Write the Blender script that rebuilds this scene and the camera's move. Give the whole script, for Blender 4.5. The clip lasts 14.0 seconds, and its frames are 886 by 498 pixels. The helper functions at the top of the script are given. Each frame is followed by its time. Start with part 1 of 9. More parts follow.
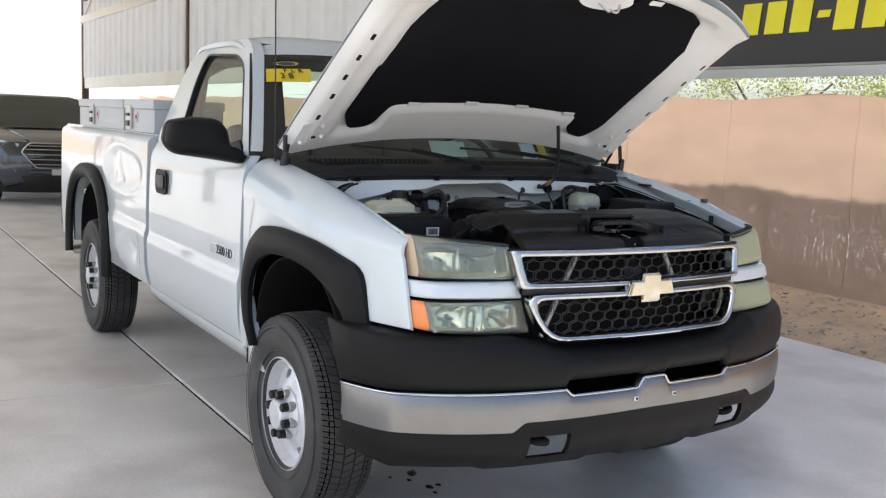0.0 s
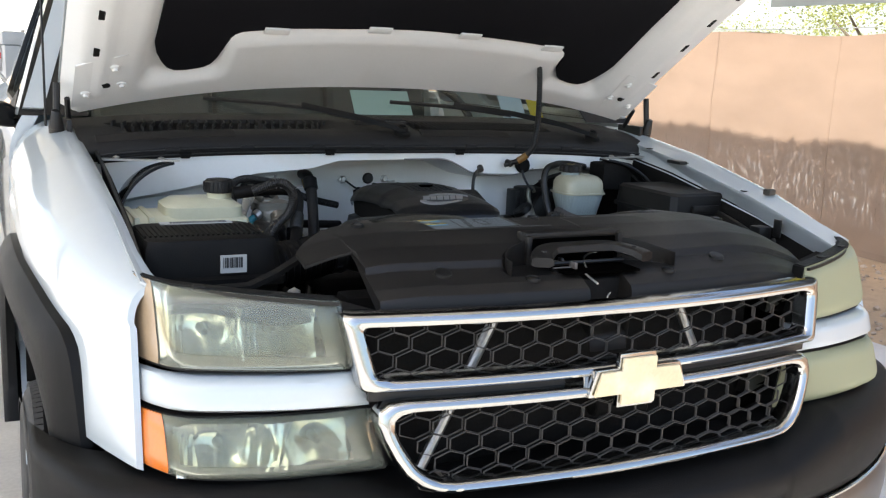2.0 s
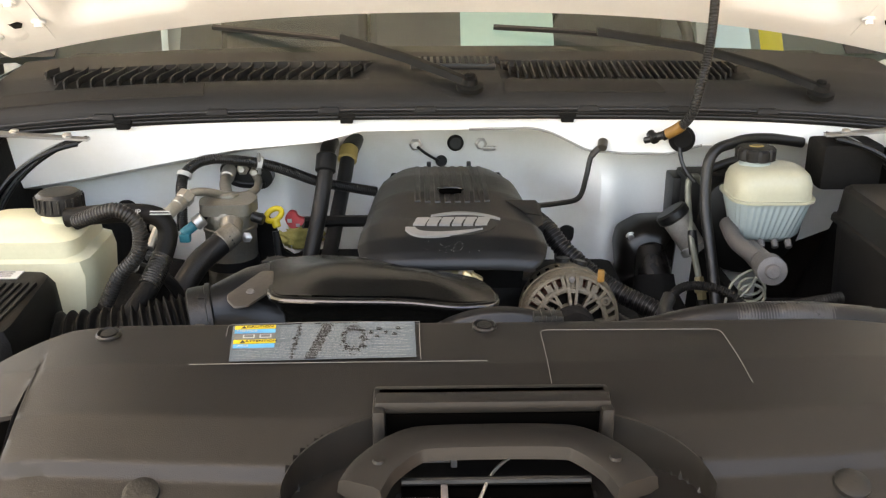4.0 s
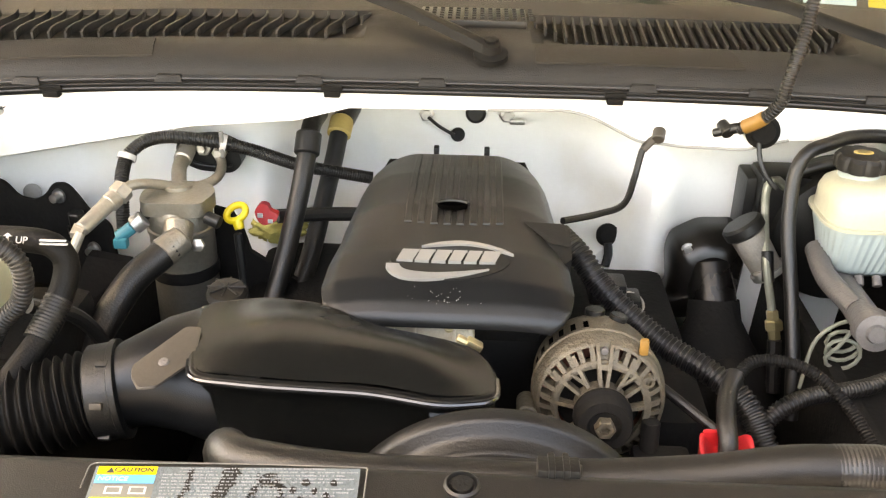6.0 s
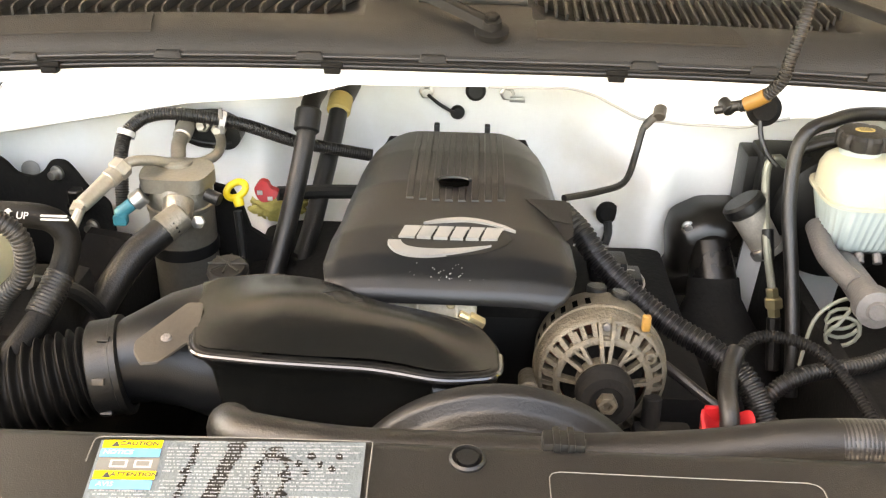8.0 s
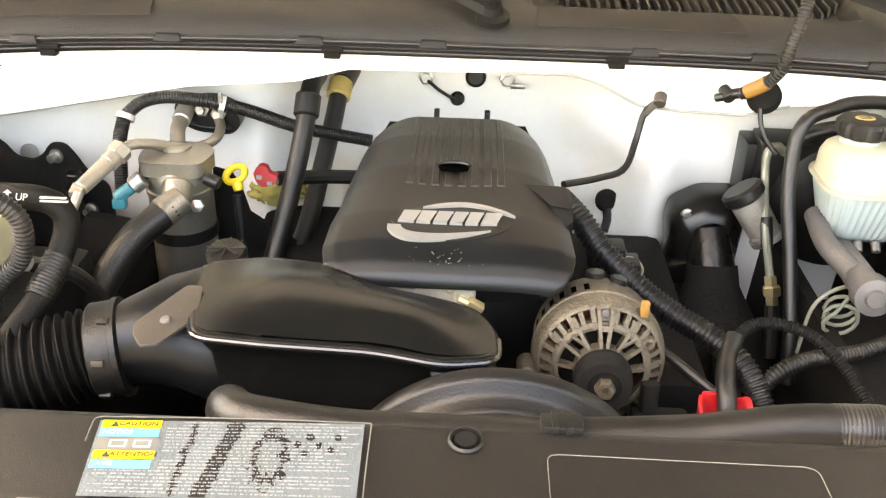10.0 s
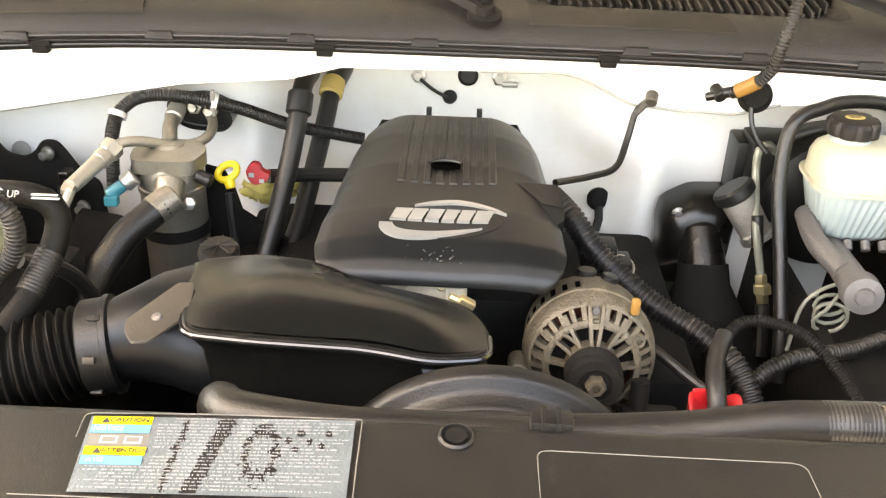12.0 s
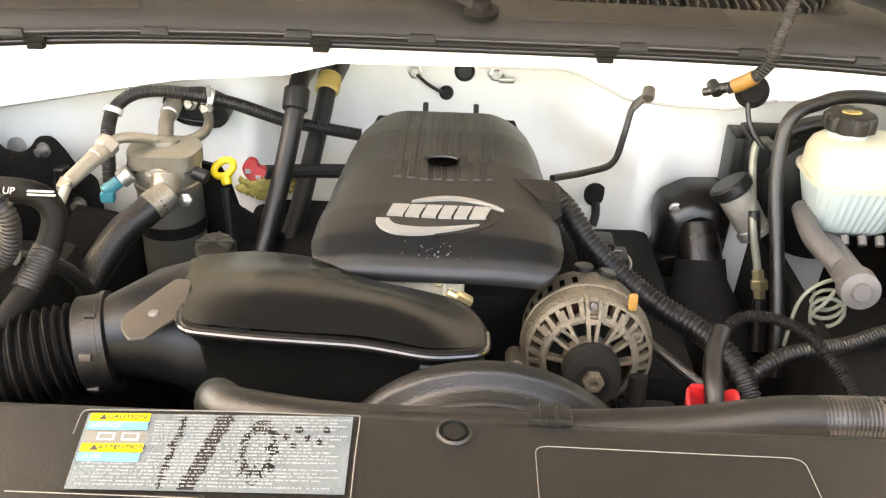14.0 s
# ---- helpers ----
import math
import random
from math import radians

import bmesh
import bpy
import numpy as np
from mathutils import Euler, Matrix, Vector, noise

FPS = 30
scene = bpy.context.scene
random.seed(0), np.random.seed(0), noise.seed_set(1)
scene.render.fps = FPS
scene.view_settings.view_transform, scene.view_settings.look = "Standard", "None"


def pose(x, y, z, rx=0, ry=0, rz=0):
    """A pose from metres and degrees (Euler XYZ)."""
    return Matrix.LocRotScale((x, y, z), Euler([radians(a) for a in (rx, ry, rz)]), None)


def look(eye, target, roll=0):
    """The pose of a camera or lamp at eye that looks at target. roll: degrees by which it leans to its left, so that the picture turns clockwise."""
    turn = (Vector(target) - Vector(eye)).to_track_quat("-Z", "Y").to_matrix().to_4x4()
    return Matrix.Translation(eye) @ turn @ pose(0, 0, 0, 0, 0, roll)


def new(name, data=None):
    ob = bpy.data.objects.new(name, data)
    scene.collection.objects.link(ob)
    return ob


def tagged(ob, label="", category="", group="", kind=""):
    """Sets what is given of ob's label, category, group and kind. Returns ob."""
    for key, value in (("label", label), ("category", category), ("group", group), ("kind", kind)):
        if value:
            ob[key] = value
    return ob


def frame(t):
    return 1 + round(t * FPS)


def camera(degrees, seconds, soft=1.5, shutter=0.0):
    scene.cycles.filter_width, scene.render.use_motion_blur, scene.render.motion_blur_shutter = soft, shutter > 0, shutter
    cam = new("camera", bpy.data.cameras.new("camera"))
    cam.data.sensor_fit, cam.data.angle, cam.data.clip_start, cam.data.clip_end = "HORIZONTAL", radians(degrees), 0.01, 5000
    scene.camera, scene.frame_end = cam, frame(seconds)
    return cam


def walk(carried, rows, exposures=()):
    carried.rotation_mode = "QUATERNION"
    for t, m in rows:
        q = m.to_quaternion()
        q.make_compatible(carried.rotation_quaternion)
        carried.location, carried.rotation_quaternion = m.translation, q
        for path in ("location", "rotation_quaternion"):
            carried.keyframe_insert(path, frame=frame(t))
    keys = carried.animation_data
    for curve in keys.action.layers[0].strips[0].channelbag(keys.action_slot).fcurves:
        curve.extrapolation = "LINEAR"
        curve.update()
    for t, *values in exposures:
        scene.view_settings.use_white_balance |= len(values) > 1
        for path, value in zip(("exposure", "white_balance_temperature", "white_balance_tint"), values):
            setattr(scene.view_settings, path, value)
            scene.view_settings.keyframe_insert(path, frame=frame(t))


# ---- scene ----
cam = camera(49.5, 14.0, soft=1.25)
PATH = [
    (0, (-2.36, -3.341, 1.515), (-1.313, -1.657, 1.254), 2.5),
    (0.5, (-2.105, -3.149, 1.527), (-1.097, -1.445, 1.241), 2.7),
    (1, (-1.803, -2.831, 1.529), (-0.803, -1.128, 1.212), 2.1),
    (1.5, (-1.431, -2.549, 1.522), (-0.476, -0.829, 1.165), 1.9),
    (2, (-1.06, -2.264, 1.529), (-0.196, -0.502, 1.145), 2.5),
    (2.5, (-0.685, -2.004, 1.563), (0.016, -0.177, 1.15), 2.0),
    (3, (-0.348, -1.843, 1.627), (0.041, 0.049, 1.108), 2.4),
    (3.2, (-0.262, -1.767, 1.63), (0.016, 0.13, 1.059), 2.0),
    (5.3, (-0.002, -1.14, 1.688), (-0.048, 0.679, 0.86), -0.4),
    (5.5, (-0.002, -1.112, 1.685), (-0.039, 0.694, 0.825), 0.6),
    (6, (0.003, -1.079, 1.677), (-0.055, 0.71, 0.785), 1.0),
    (6.5, (0.003, -1.074, 1.676), (-0.059, 0.705, 0.765), 0.8),
    (7, (0.001, -1.077, 1.675), (-0.046, 0.702, 0.761), 1.2),
    (7.5, (-0.004, -1.079, 1.673), (-0.05, 0.695, 0.753), 1.2),
    (10, (-0.006, -1.083, 1.667), (-0.047, 0.679, 0.721), 1.7),
    (10.5, (-0.006, -1.082, 1.666), (-0.044, 0.676, 0.713), 1.7),
    (11, (-0.002, -1.083, 1.667), (-0.038, 0.676, 0.716), 1.6),
    (11.5, (-0.002, -1.083, 1.668), (-0.034, 0.677, 0.718), 1.7),
    (12, (-0.004, -1.086, 1.667), (-0.031, 0.675, 0.72), 2.0),
    (12.5, (-0.004, -1.089, 1.668), (-0.023, 0.672, 0.719), 2.1),
    (13, (-0.005, -1.088, 1.665), (-0.019, 0.669, 0.71), 2.1),
    (13.5, (-0.006, -1.085, 1.666), (-0.023, 0.671, 0.709), 2.1),
    (14, (-0.005, -1.085, 1.666), (-0.024, 0.673, 0.712), 2.0),
]
walk(cam, [(t, look(eye, target, roll)) for t, eye, target, roll in PATH], [(0.0, 1.34, 6600, 10), (1.5, 1.56, 6700, 10), (2.5, 2.13, 7000, 7), (3.0, 2.55, 7500, 9), (5.5, 3.86, 10600, 13), (6.0, 4.12, 10600, 13), (6.5, 4.24, 10600, 13), (7.5, 4.33, 10600, 13), (14.0, 4.40, 10600, 13)])

# ---- light ----
SUN_UP, SUN_TURN = 59.6, -90.0
world = bpy.data.worlds.new("sky")
scene.world = world
world.use_nodes = True
sky = world.node_tree.nodes.new("ShaderNodeTexSky")
sky.sky_type, sky.sun_disc = "NISHITA", False
sky.sun_elevation, sky.sun_rotation = radians(SUN_UP), radians(SUN_TURN)
sky.dust_density = 3.0
world.node_tree.nodes["Background"].inputs["Strength"].default_value = 0.15
world.node_tree.links.new(sky.outputs[0], world.node_tree.nodes["Background"].inputs["Color"])
sun = new("sun", bpy.data.lights.new("sun", "SUN"))
sun.data.energy, sun.data.angle, sun.data.color = 3.125, radians(0.5), (1.0, 0.95, 0.88)
sun.matrix_world = look((-8 * math.cos(radians(SUN_UP)), -0.8, 8 * math.sin(radians(SUN_UP))), (0, 0, 0))


# ---- materials ----
def mat(name, colour, rough=0.5, metal=0.0, var=0.12, scale=3.0, bump=0.1, fine=150.0, coat=0.0, stain=None, stain_amount=0.0, stain_scale=2.0, rough_var=0.1, stretch=(1, 1, 1), spec=0.5):
    """A surface with variation at two scales, stains of a second colour, and fine relief."""
    m = bpy.data.materials.new(name)
    m.use_nodes = True
    t = m.node_tree
    n, link = t.nodes, t.links.new
    b = n["Principled BSDF"]
    geo = n.new("ShaderNodeNewGeometry")
    sc = n.new("ShaderNodeVectorMath")
    sc.operation = "MULTIPLY"
    sc.inputs[1].default_value = stretch
    link(geo.outputs["Position"], sc.inputs[0])
    big, small = n.new("ShaderNodeTexNoise"), n.new("ShaderNodeTexNoise")
    big.inputs["Scale"].default_value, small.inputs["Scale"].default_value = scale, fine
    big.inputs["Detail"].default_value, small.inputs["Detail"].default_value = 6, 3
    for x in (big, small):
        link(sc.outputs[0], x.inputs["Vector"])
    both = n.new("ShaderNodeMath")
    both.operation = "MULTIPLY_ADD"
    both.inputs[1].default_value = 0.65
    link(big.outputs["Fac"], both.inputs[0])
    s2 = n.new("ShaderNodeMath")
    s2.operation = "MULTIPLY"
    s2.inputs[1].default_value = 0.35
    link(small.outputs["Fac"], s2.inputs[0])
    link(s2.outputs[0], both.inputs[2])
    ramp = n.new("ShaderNodeMapRange")
    ramp.inputs["From Min"].default_value, ramp.inputs["From Max"].default_value = 0.3, 0.7
    ramp.inputs["To Min"].default_value, ramp.inputs["To Max"].default_value = 1 - var, 1 + var
    link(both.outputs[0], ramp.inputs["Value"])
    mul = n.new("ShaderNodeVectorMath")
    mul.operation = "MULTIPLY"
    mul.inputs[0].default_value = colour
    link(ramp.outputs[0], mul.inputs[1])
    out = mul.outputs[0]
    if stain:
        st = n.new("ShaderNodeTexNoise")
        st.inputs["Scale"].default_value, st.inputs["Detail"].default_value = stain_scale, 8
        link(sc.outputs[0], st.inputs["Vector"])
        cut = n.new("ShaderNodeMapRange")
        cut.inputs["From Min"].default_value, cut.inputs["From Max"].default_value = 0.5, 0.72
        cut.inputs["To Max"].default_value = stain_amount
        link(st.outputs["Fac"], cut.inputs["Value"])
        mix = n.new("ShaderNodeMix")
        mix.data_type = "RGBA"
        link(cut.outputs[0], mix.inputs["Factor"])
        link(out, mix.inputs[6])
        mix.inputs[7].default_value = (*stain, 1)
        out = mix.outputs[2]
    link(out, b.inputs["Base Color"])
    rr = n.new("ShaderNodeMapRange")
    rr.inputs["To Min"].default_value, rr.inputs["To Max"].default_value = max(0.02, rough - rough_var), min(1, rough + rough_var)
    link(big.outputs["Fac"], rr.inputs["Value"])
    link(rr.outputs[0], b.inputs["Roughness"])
    b.inputs["Metallic"].default_value = metal
    b.inputs["Coat Weight"].default_value, b.inputs["Coat Roughness"].default_value = coat, 0.04
    b.inputs["Specular IOR Level"].default_value = spec
    if bump:
        bp = n.new("ShaderNodeBump")
        bp.inputs["Strength"].default_value, bp.inputs["Distance"].default_value = bump, 0.004
        link(small.outputs["Fac"], bp.inputs["Height"])
        link(bp.outputs[0], b.inputs["Normal"])
    return m


def glass(name, tint, rough=0.02, haze=None, amount=0.0):
    m = bpy.data.materials.new(name)
    m.use_nodes = True
    t = m.node_tree
    n, link = t.nodes, t.links.new
    for x in list(n):
        if x.type == "BSDF_PRINCIPLED":
            n.remove(x)
    see, gloss, mix, fr = n.new("ShaderNodeBsdfTransparent"), n.new("ShaderNodeBsdfGlossy"), n.new("ShaderNodeMixShader"), n.new("ShaderNodeFresnel")
    see.inputs["Color"].default_value = (*tint, 1)
    gloss.inputs["Roughness"].default_value = rough
    fr.inputs["IOR"].default_value = 1.5
    link(fr.outputs[0], mix.inputs[0])
    link(see.outputs[0], mix.inputs[1])
    link(gloss.outputs[0], mix.inputs[2])
    last = mix
    if haze:
        fog, last = n.new("ShaderNodeBsdfDiffuse"), n.new("ShaderNodeMixShader")
        fog.inputs["Color"].default_value = (*haze, 1)
        last.inputs[0].default_value = amount
        link(mix.outputs[0], last.inputs[1])
        link(fog.outputs[0], last.inputs[2])
    link(last.outputs[0], n["Material Output"].inputs["Surface"])
    return m


# one body white in three tones, each toned to the light on it
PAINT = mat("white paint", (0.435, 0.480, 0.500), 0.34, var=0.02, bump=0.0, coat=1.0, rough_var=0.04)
BAY = mat("satin white paint toned for the bay", (0.80, 0.795, 0.765), 0.42, var=0.03, bump=0.02, stain=(0.60, 0.52, 0.34), stain_amount=0.42, stain_scale=4.5)
HOODIN = mat("white paint toned for underhood", (0.74, 0.745, 0.73), 0.45, var=0.03, bump=0.02, stain=(0.5, 0.47, 0.42), stain_amount=0.25, stain_scale=4)
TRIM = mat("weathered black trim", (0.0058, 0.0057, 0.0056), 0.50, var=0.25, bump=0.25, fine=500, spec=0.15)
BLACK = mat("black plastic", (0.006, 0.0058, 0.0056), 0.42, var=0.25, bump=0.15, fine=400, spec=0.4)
# near-black with no sheen: puts the shade inside openings into the colour
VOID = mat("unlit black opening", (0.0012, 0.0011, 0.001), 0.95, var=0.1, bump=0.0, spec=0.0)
DEEP = mat("black underbody", (0.0066, 0.0058, 0.0050), 0.85, var=0.3, bump=0.3, spec=0.2)
PAD = mat("black fibre insulation", (0.008, 0.008, 0.010), 0.95, var=0.3, bump=0.5, fine=700, spec=0.1)
CHROME = mat("chrome", (0.43, 0.43, 0.42), 0.16, metal=1, var=0.04, bump=0.02, fine=60, rough_var=0.04)
GOLD = mat("faded gold badge", (0.62, 0.52, 0.33), 0.35, var=0.12, scale=20, bump=0.1, stain=(0.72, 0.68, 0.6), stain_amount=0.6, stain_scale=14)
RUBBER = mat("tyre rubber", (0.034, 0.033, 0.032), 0.75, var=0.3, bump=0.3, fine=300, stain=(0.09, 0.085, 0.08), stain_amount=0.5, stain_scale=6)
STEELW = mat("painted steel wheel", (0.62, 0.63, 0.65), 0.35, metal=0.35, var=0.08, bump=0.05, stain=(0.35, 0.33, 0.3), stain_amount=0.5, stain_scale=8)
AMBER = mat("amber lens", (0.62, 0.17, 0.03), 0.25, var=0.1, bump=0.05, coat=0.5)
LENS = glass("hazy lens", (0.93, 0.95, 0.88), 0.06, (0.50, 0.52, 0.44), 0.12)
LENS2 = glass("yellowed hazy lens", (0.74, 0.74, 0.56), 0.14, (0.42, 0.42, 0.28), 0.62)
PALEAMBER = mat("pale amber lens", (0.36, 0.265, 0.17), 0.25, var=0.1, bump=0.05, coat=0.5)
MESH = mat("grey-black grille mesh", (0.045, 0.043, 0.041), 0.45, var=0.2, bump=0.1)
REFLECT = mat("lamp reflector", (0.92, 0.92, 0.86), 0.15, metal=0.85, var=0.1, scale=14, bump=0.15, fine=40)
BEZEL = mat("grey-green lamp bezel", (0.060, 0.064, 0.054), 0.4, var=0.1, bump=0.03)
SATINCHROME = mat("dulled bumper chrome", (0.20, 0.20, 0.20), 0.36, metal=1, var=0.06, bump=0.03, fine=60, rough_var=0.06, stain=(0.15, 0.148, 0.142), stain_amount=0.5, stain_scale=5)
HAZE = mat("yellowed lens", (0.33, 0.335, 0.225), 0.28, var=0.15, scale=8, bump=0.05, coat=0.6, spec=0.6)
PANE = glass("window glass", (0.80, 0.89, 0.84))
BLUE2 = mat("dark blue print", (0.01, 0.02, 0.06), 0.4, var=0.05)
SEAT = mat("grey cloth seat", (0.085, 0.08, 0.072), 0.9, var=0.2, bump=0.3)
PAPERGREEN = mat("pale green paper", (0.48, 0.58, 0.52), 0.8, var=0.05)
PAPERBLUE = mat("pale blue paper", (0.52, 0.60, 0.66), 0.8, var=0.05)
DASH = mat("dark dashboard", (0.03, 0.03, 0.03), 0.7, var=0.2)
TOOLBOX = mat("grey painted toolbox", (0.36, 0.38, 0.40), 0.42, var=0.06, bump=0.05, stain=(0.25, 0.24, 0.22), stain_amount=0.3)
STEEL = mat("bare steel", (0.45, 0.44, 0.42), 0.38, metal=0.9, var=0.2, bump=0.15, fine=120)
PALEALU = mat("pale aluminium pipe", (0.37, 0.345, 0.30), 0.42, metal=0.7, var=0.14, scale=25, bump=0.15, fine=220)
ALU = mat("dull aluminium", (0.285, 0.262, 0.222), 0.45, metal=0.8, var=0.18, scale=20, bump=0.25, fine=220, stain=(0.25, 0.21, 0.16), stain_amount=0.5, stain_scale=15)
YELLOW = mat("yellow plastic", (0.62, 0.45, 0.02), 0.4, var=0.08)
RED = mat("red plastic", (0.40, 0.012, 0.016), 0.4, var=0.1)
CONCRETE = mat("concrete", (0.55, 0.53, 0.495), 0.42, var=0.20, scale=1.9, bump=0.3, fine=60, stain=(0.33, 0.30, 0.27), stain_amount=0.85, stain_scale=1.1)
DIRT = mat("desert dirt", (0.43, 0.30, 0.18), 0.95, var=0.22, scale=2.5, bump=0.8, fine=40, stain=(0.24, 0.16, 0.1), stain_amount=0.6, stain_scale=5)
STONE = mat("small stones", (0.38, 0.30, 0.23), 0.9, var=0.3, scale=12, bump=0.3)
SCREEN = mat("brown shade cloth", (0.335, 0.245, 0.19), 0.9, var=0.10, scale=1.5, bump=0.5, fine=350, stain=(0.385, 0.275, 0.21), stain_amount=0.4, stain_scale=1.2, spec=0.1, stretch=(1, 1, 2.5))
SEAM = mat("dark brown hem", (0.330, 0.240, 0.186), 0.9, var=0.15, spec=0.1)
nt = SCREEN.node_tree
# open weave: see-through slits, put in for the bright glints of daylight
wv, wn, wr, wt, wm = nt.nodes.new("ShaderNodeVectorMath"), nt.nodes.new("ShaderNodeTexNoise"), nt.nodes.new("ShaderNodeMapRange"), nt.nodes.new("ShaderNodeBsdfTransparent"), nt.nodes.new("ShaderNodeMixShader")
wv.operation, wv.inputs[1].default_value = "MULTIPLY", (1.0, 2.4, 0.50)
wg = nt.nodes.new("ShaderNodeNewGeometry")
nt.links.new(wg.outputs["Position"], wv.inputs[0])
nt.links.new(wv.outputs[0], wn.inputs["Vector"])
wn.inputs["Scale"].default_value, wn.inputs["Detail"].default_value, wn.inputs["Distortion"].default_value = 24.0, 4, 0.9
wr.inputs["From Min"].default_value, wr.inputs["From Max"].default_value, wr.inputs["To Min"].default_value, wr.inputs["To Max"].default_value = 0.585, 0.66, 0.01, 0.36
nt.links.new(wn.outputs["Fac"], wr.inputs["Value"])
# the slits keep to a band over the ground, where the glints belong
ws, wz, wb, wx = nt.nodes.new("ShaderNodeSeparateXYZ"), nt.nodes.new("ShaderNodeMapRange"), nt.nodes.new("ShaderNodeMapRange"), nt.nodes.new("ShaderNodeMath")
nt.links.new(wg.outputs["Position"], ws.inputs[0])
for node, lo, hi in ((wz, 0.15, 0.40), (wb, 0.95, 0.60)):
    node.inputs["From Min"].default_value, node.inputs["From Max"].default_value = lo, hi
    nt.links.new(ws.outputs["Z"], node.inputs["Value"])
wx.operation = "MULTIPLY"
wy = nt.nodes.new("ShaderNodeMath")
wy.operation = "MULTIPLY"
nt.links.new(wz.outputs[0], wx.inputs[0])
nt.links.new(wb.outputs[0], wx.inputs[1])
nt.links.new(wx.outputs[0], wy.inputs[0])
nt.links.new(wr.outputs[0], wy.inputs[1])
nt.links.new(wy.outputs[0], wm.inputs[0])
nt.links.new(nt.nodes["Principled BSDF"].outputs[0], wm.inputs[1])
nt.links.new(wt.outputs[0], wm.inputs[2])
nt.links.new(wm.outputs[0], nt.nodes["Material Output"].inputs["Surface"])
CLADDING = mat("thin cream cladding", (0.72, 0.71, 0.66), 0.5, var=0.06, scale=1.5, bump=0.05, stain=(0.5, 0.47, 0.40), stain_amount=0.35)
nt = CLADDING.node_tree
ct, cm = nt.nodes.new("ShaderNodeBsdfTranslucent"), nt.nodes.new("ShaderNodeMixShader")
ct.inputs["Color"].default_value, cm.inputs[0].default_value = (0.80, 0.79, 0.74, 1), 0.40
nt.links.new(nt.nodes["Principled BSDF"].outputs[0], cm.inputs[1])
nt.links.new(ct.outputs[0], cm.inputs[2])
nt.links.new(cm.outputs[0], nt.nodes["Material Output"].inputs["Surface"])
RUST = mat("brown painted steel", (0.10, 0.045, 0.03), 0.6, var=0.2, bump=0.1)
SHEETM = mat("cream corrugated steel", (0.68, 0.66, 0.585), 0.45, var=0.06, scale=1.5, bump=0.05, stain=(0.45, 0.42, 0.34), stain_amount=0.35)
BANNER = mat("black vinyl banner", (0.025, 0.026, 0.028), 0.5, var=0.2, bump=0.1)
BANNERY = mat("yellow print", (0.78, 0.72, 0.02), 0.5, var=0.06)
PAPERSTRIP = mat("pale vinyl strip", (0.45, 0.48, 0.47), 0.5, var=0.08)
GALV = mat("galvanised steel", (0.42, 0.42, 0.42), 0.45, metal=0.8, var=0.2)
LEAF = mat("leaves", (0.24, 0.26, 0.075), 0.6, var=0.5, scale=5, bump=0.0)
BARK = mat("bark", (0.12, 0.09, 0.06), 0.9, var=0.3, bump=0.6, fine=40)
SUVGLASS = mat("dark car glass", (0.012, 0.014, 0.012), 0.05, var=0.05, bump=0.0, coat=1.0)
SUVPAINT = mat("dark blue-grey car paint", (0.035, 0.042, 0.055), 0.10, metal=0.6, var=0.05, bump=0.0, coat=1.0)
PALEGROUND = mat("added pale ground", (0.36, 0.345, 0.325), 0.9, var=0.15, scale=0.6, bump=0.4, fine=30)


# ---- building blocks ----
def part(name, bm, material, parent=None, label="", smooth=True, kind="", sharp=35.0):
    """Links a bmesh as one mesh object, under a thing or part when one is given."""
    for f in bm.faces:
        f.smooth = smooth
    if smooth:
        for e in bm.edges:
            if len(e.link_faces) == 2 and e.calc_face_angle(0.0) > radians(sharp):
                e.smooth = False
    me = bpy.data.meshes.new(name)
    bm.to_mesh(me)
    bm.free()
    me.materials.append(material)
    ob = new(name, me)
    ob.parent = parent
    if label or kind:
        tagged(ob, label=label, kind=kind)
    return ob


def thing(name, label, category, group="", at=(0, 0, 0)):
    ob = new(name)
    ob.empty_display_size = 0.1
    ob.location = at
    return tagged(ob, label=label, category=category, group=group)


def join(*bms):
    """One bmesh out of several."""
    out = bms[0]
    for b in bms[1:]:
        me = bpy.data.meshes.new("join")
        b.to_mesh(me)
        b.free()
        out.from_mesh(me)
        bpy.data.meshes.remove(me)
    return out


def box(x0, x1, y0, y1, z0, z1, bev=0.006, seg=2):
    bm = bmesh.new()
    bmesh.ops.create_cube(bm, size=1.0)
    bmesh.ops.scale(bm, vec=(abs(x1 - x0), abs(y1 - y0), abs(z1 - z0)), verts=bm.verts)
    bmesh.ops.translate(bm, vec=((x0 + x1) / 2, (y0 + y1) / 2, (z0 + z1) / 2), verts=bm.verts)
    if bev:
        bmesh.ops.bevel(bm, geom=bm.edges[:], offset=bev, segments=seg, affect="EDGES", profile=0.6)
    return bm


def moved(bm, m):
    bmesh.ops.transform(bm, matrix=m, verts=bm.verts)
    return bm


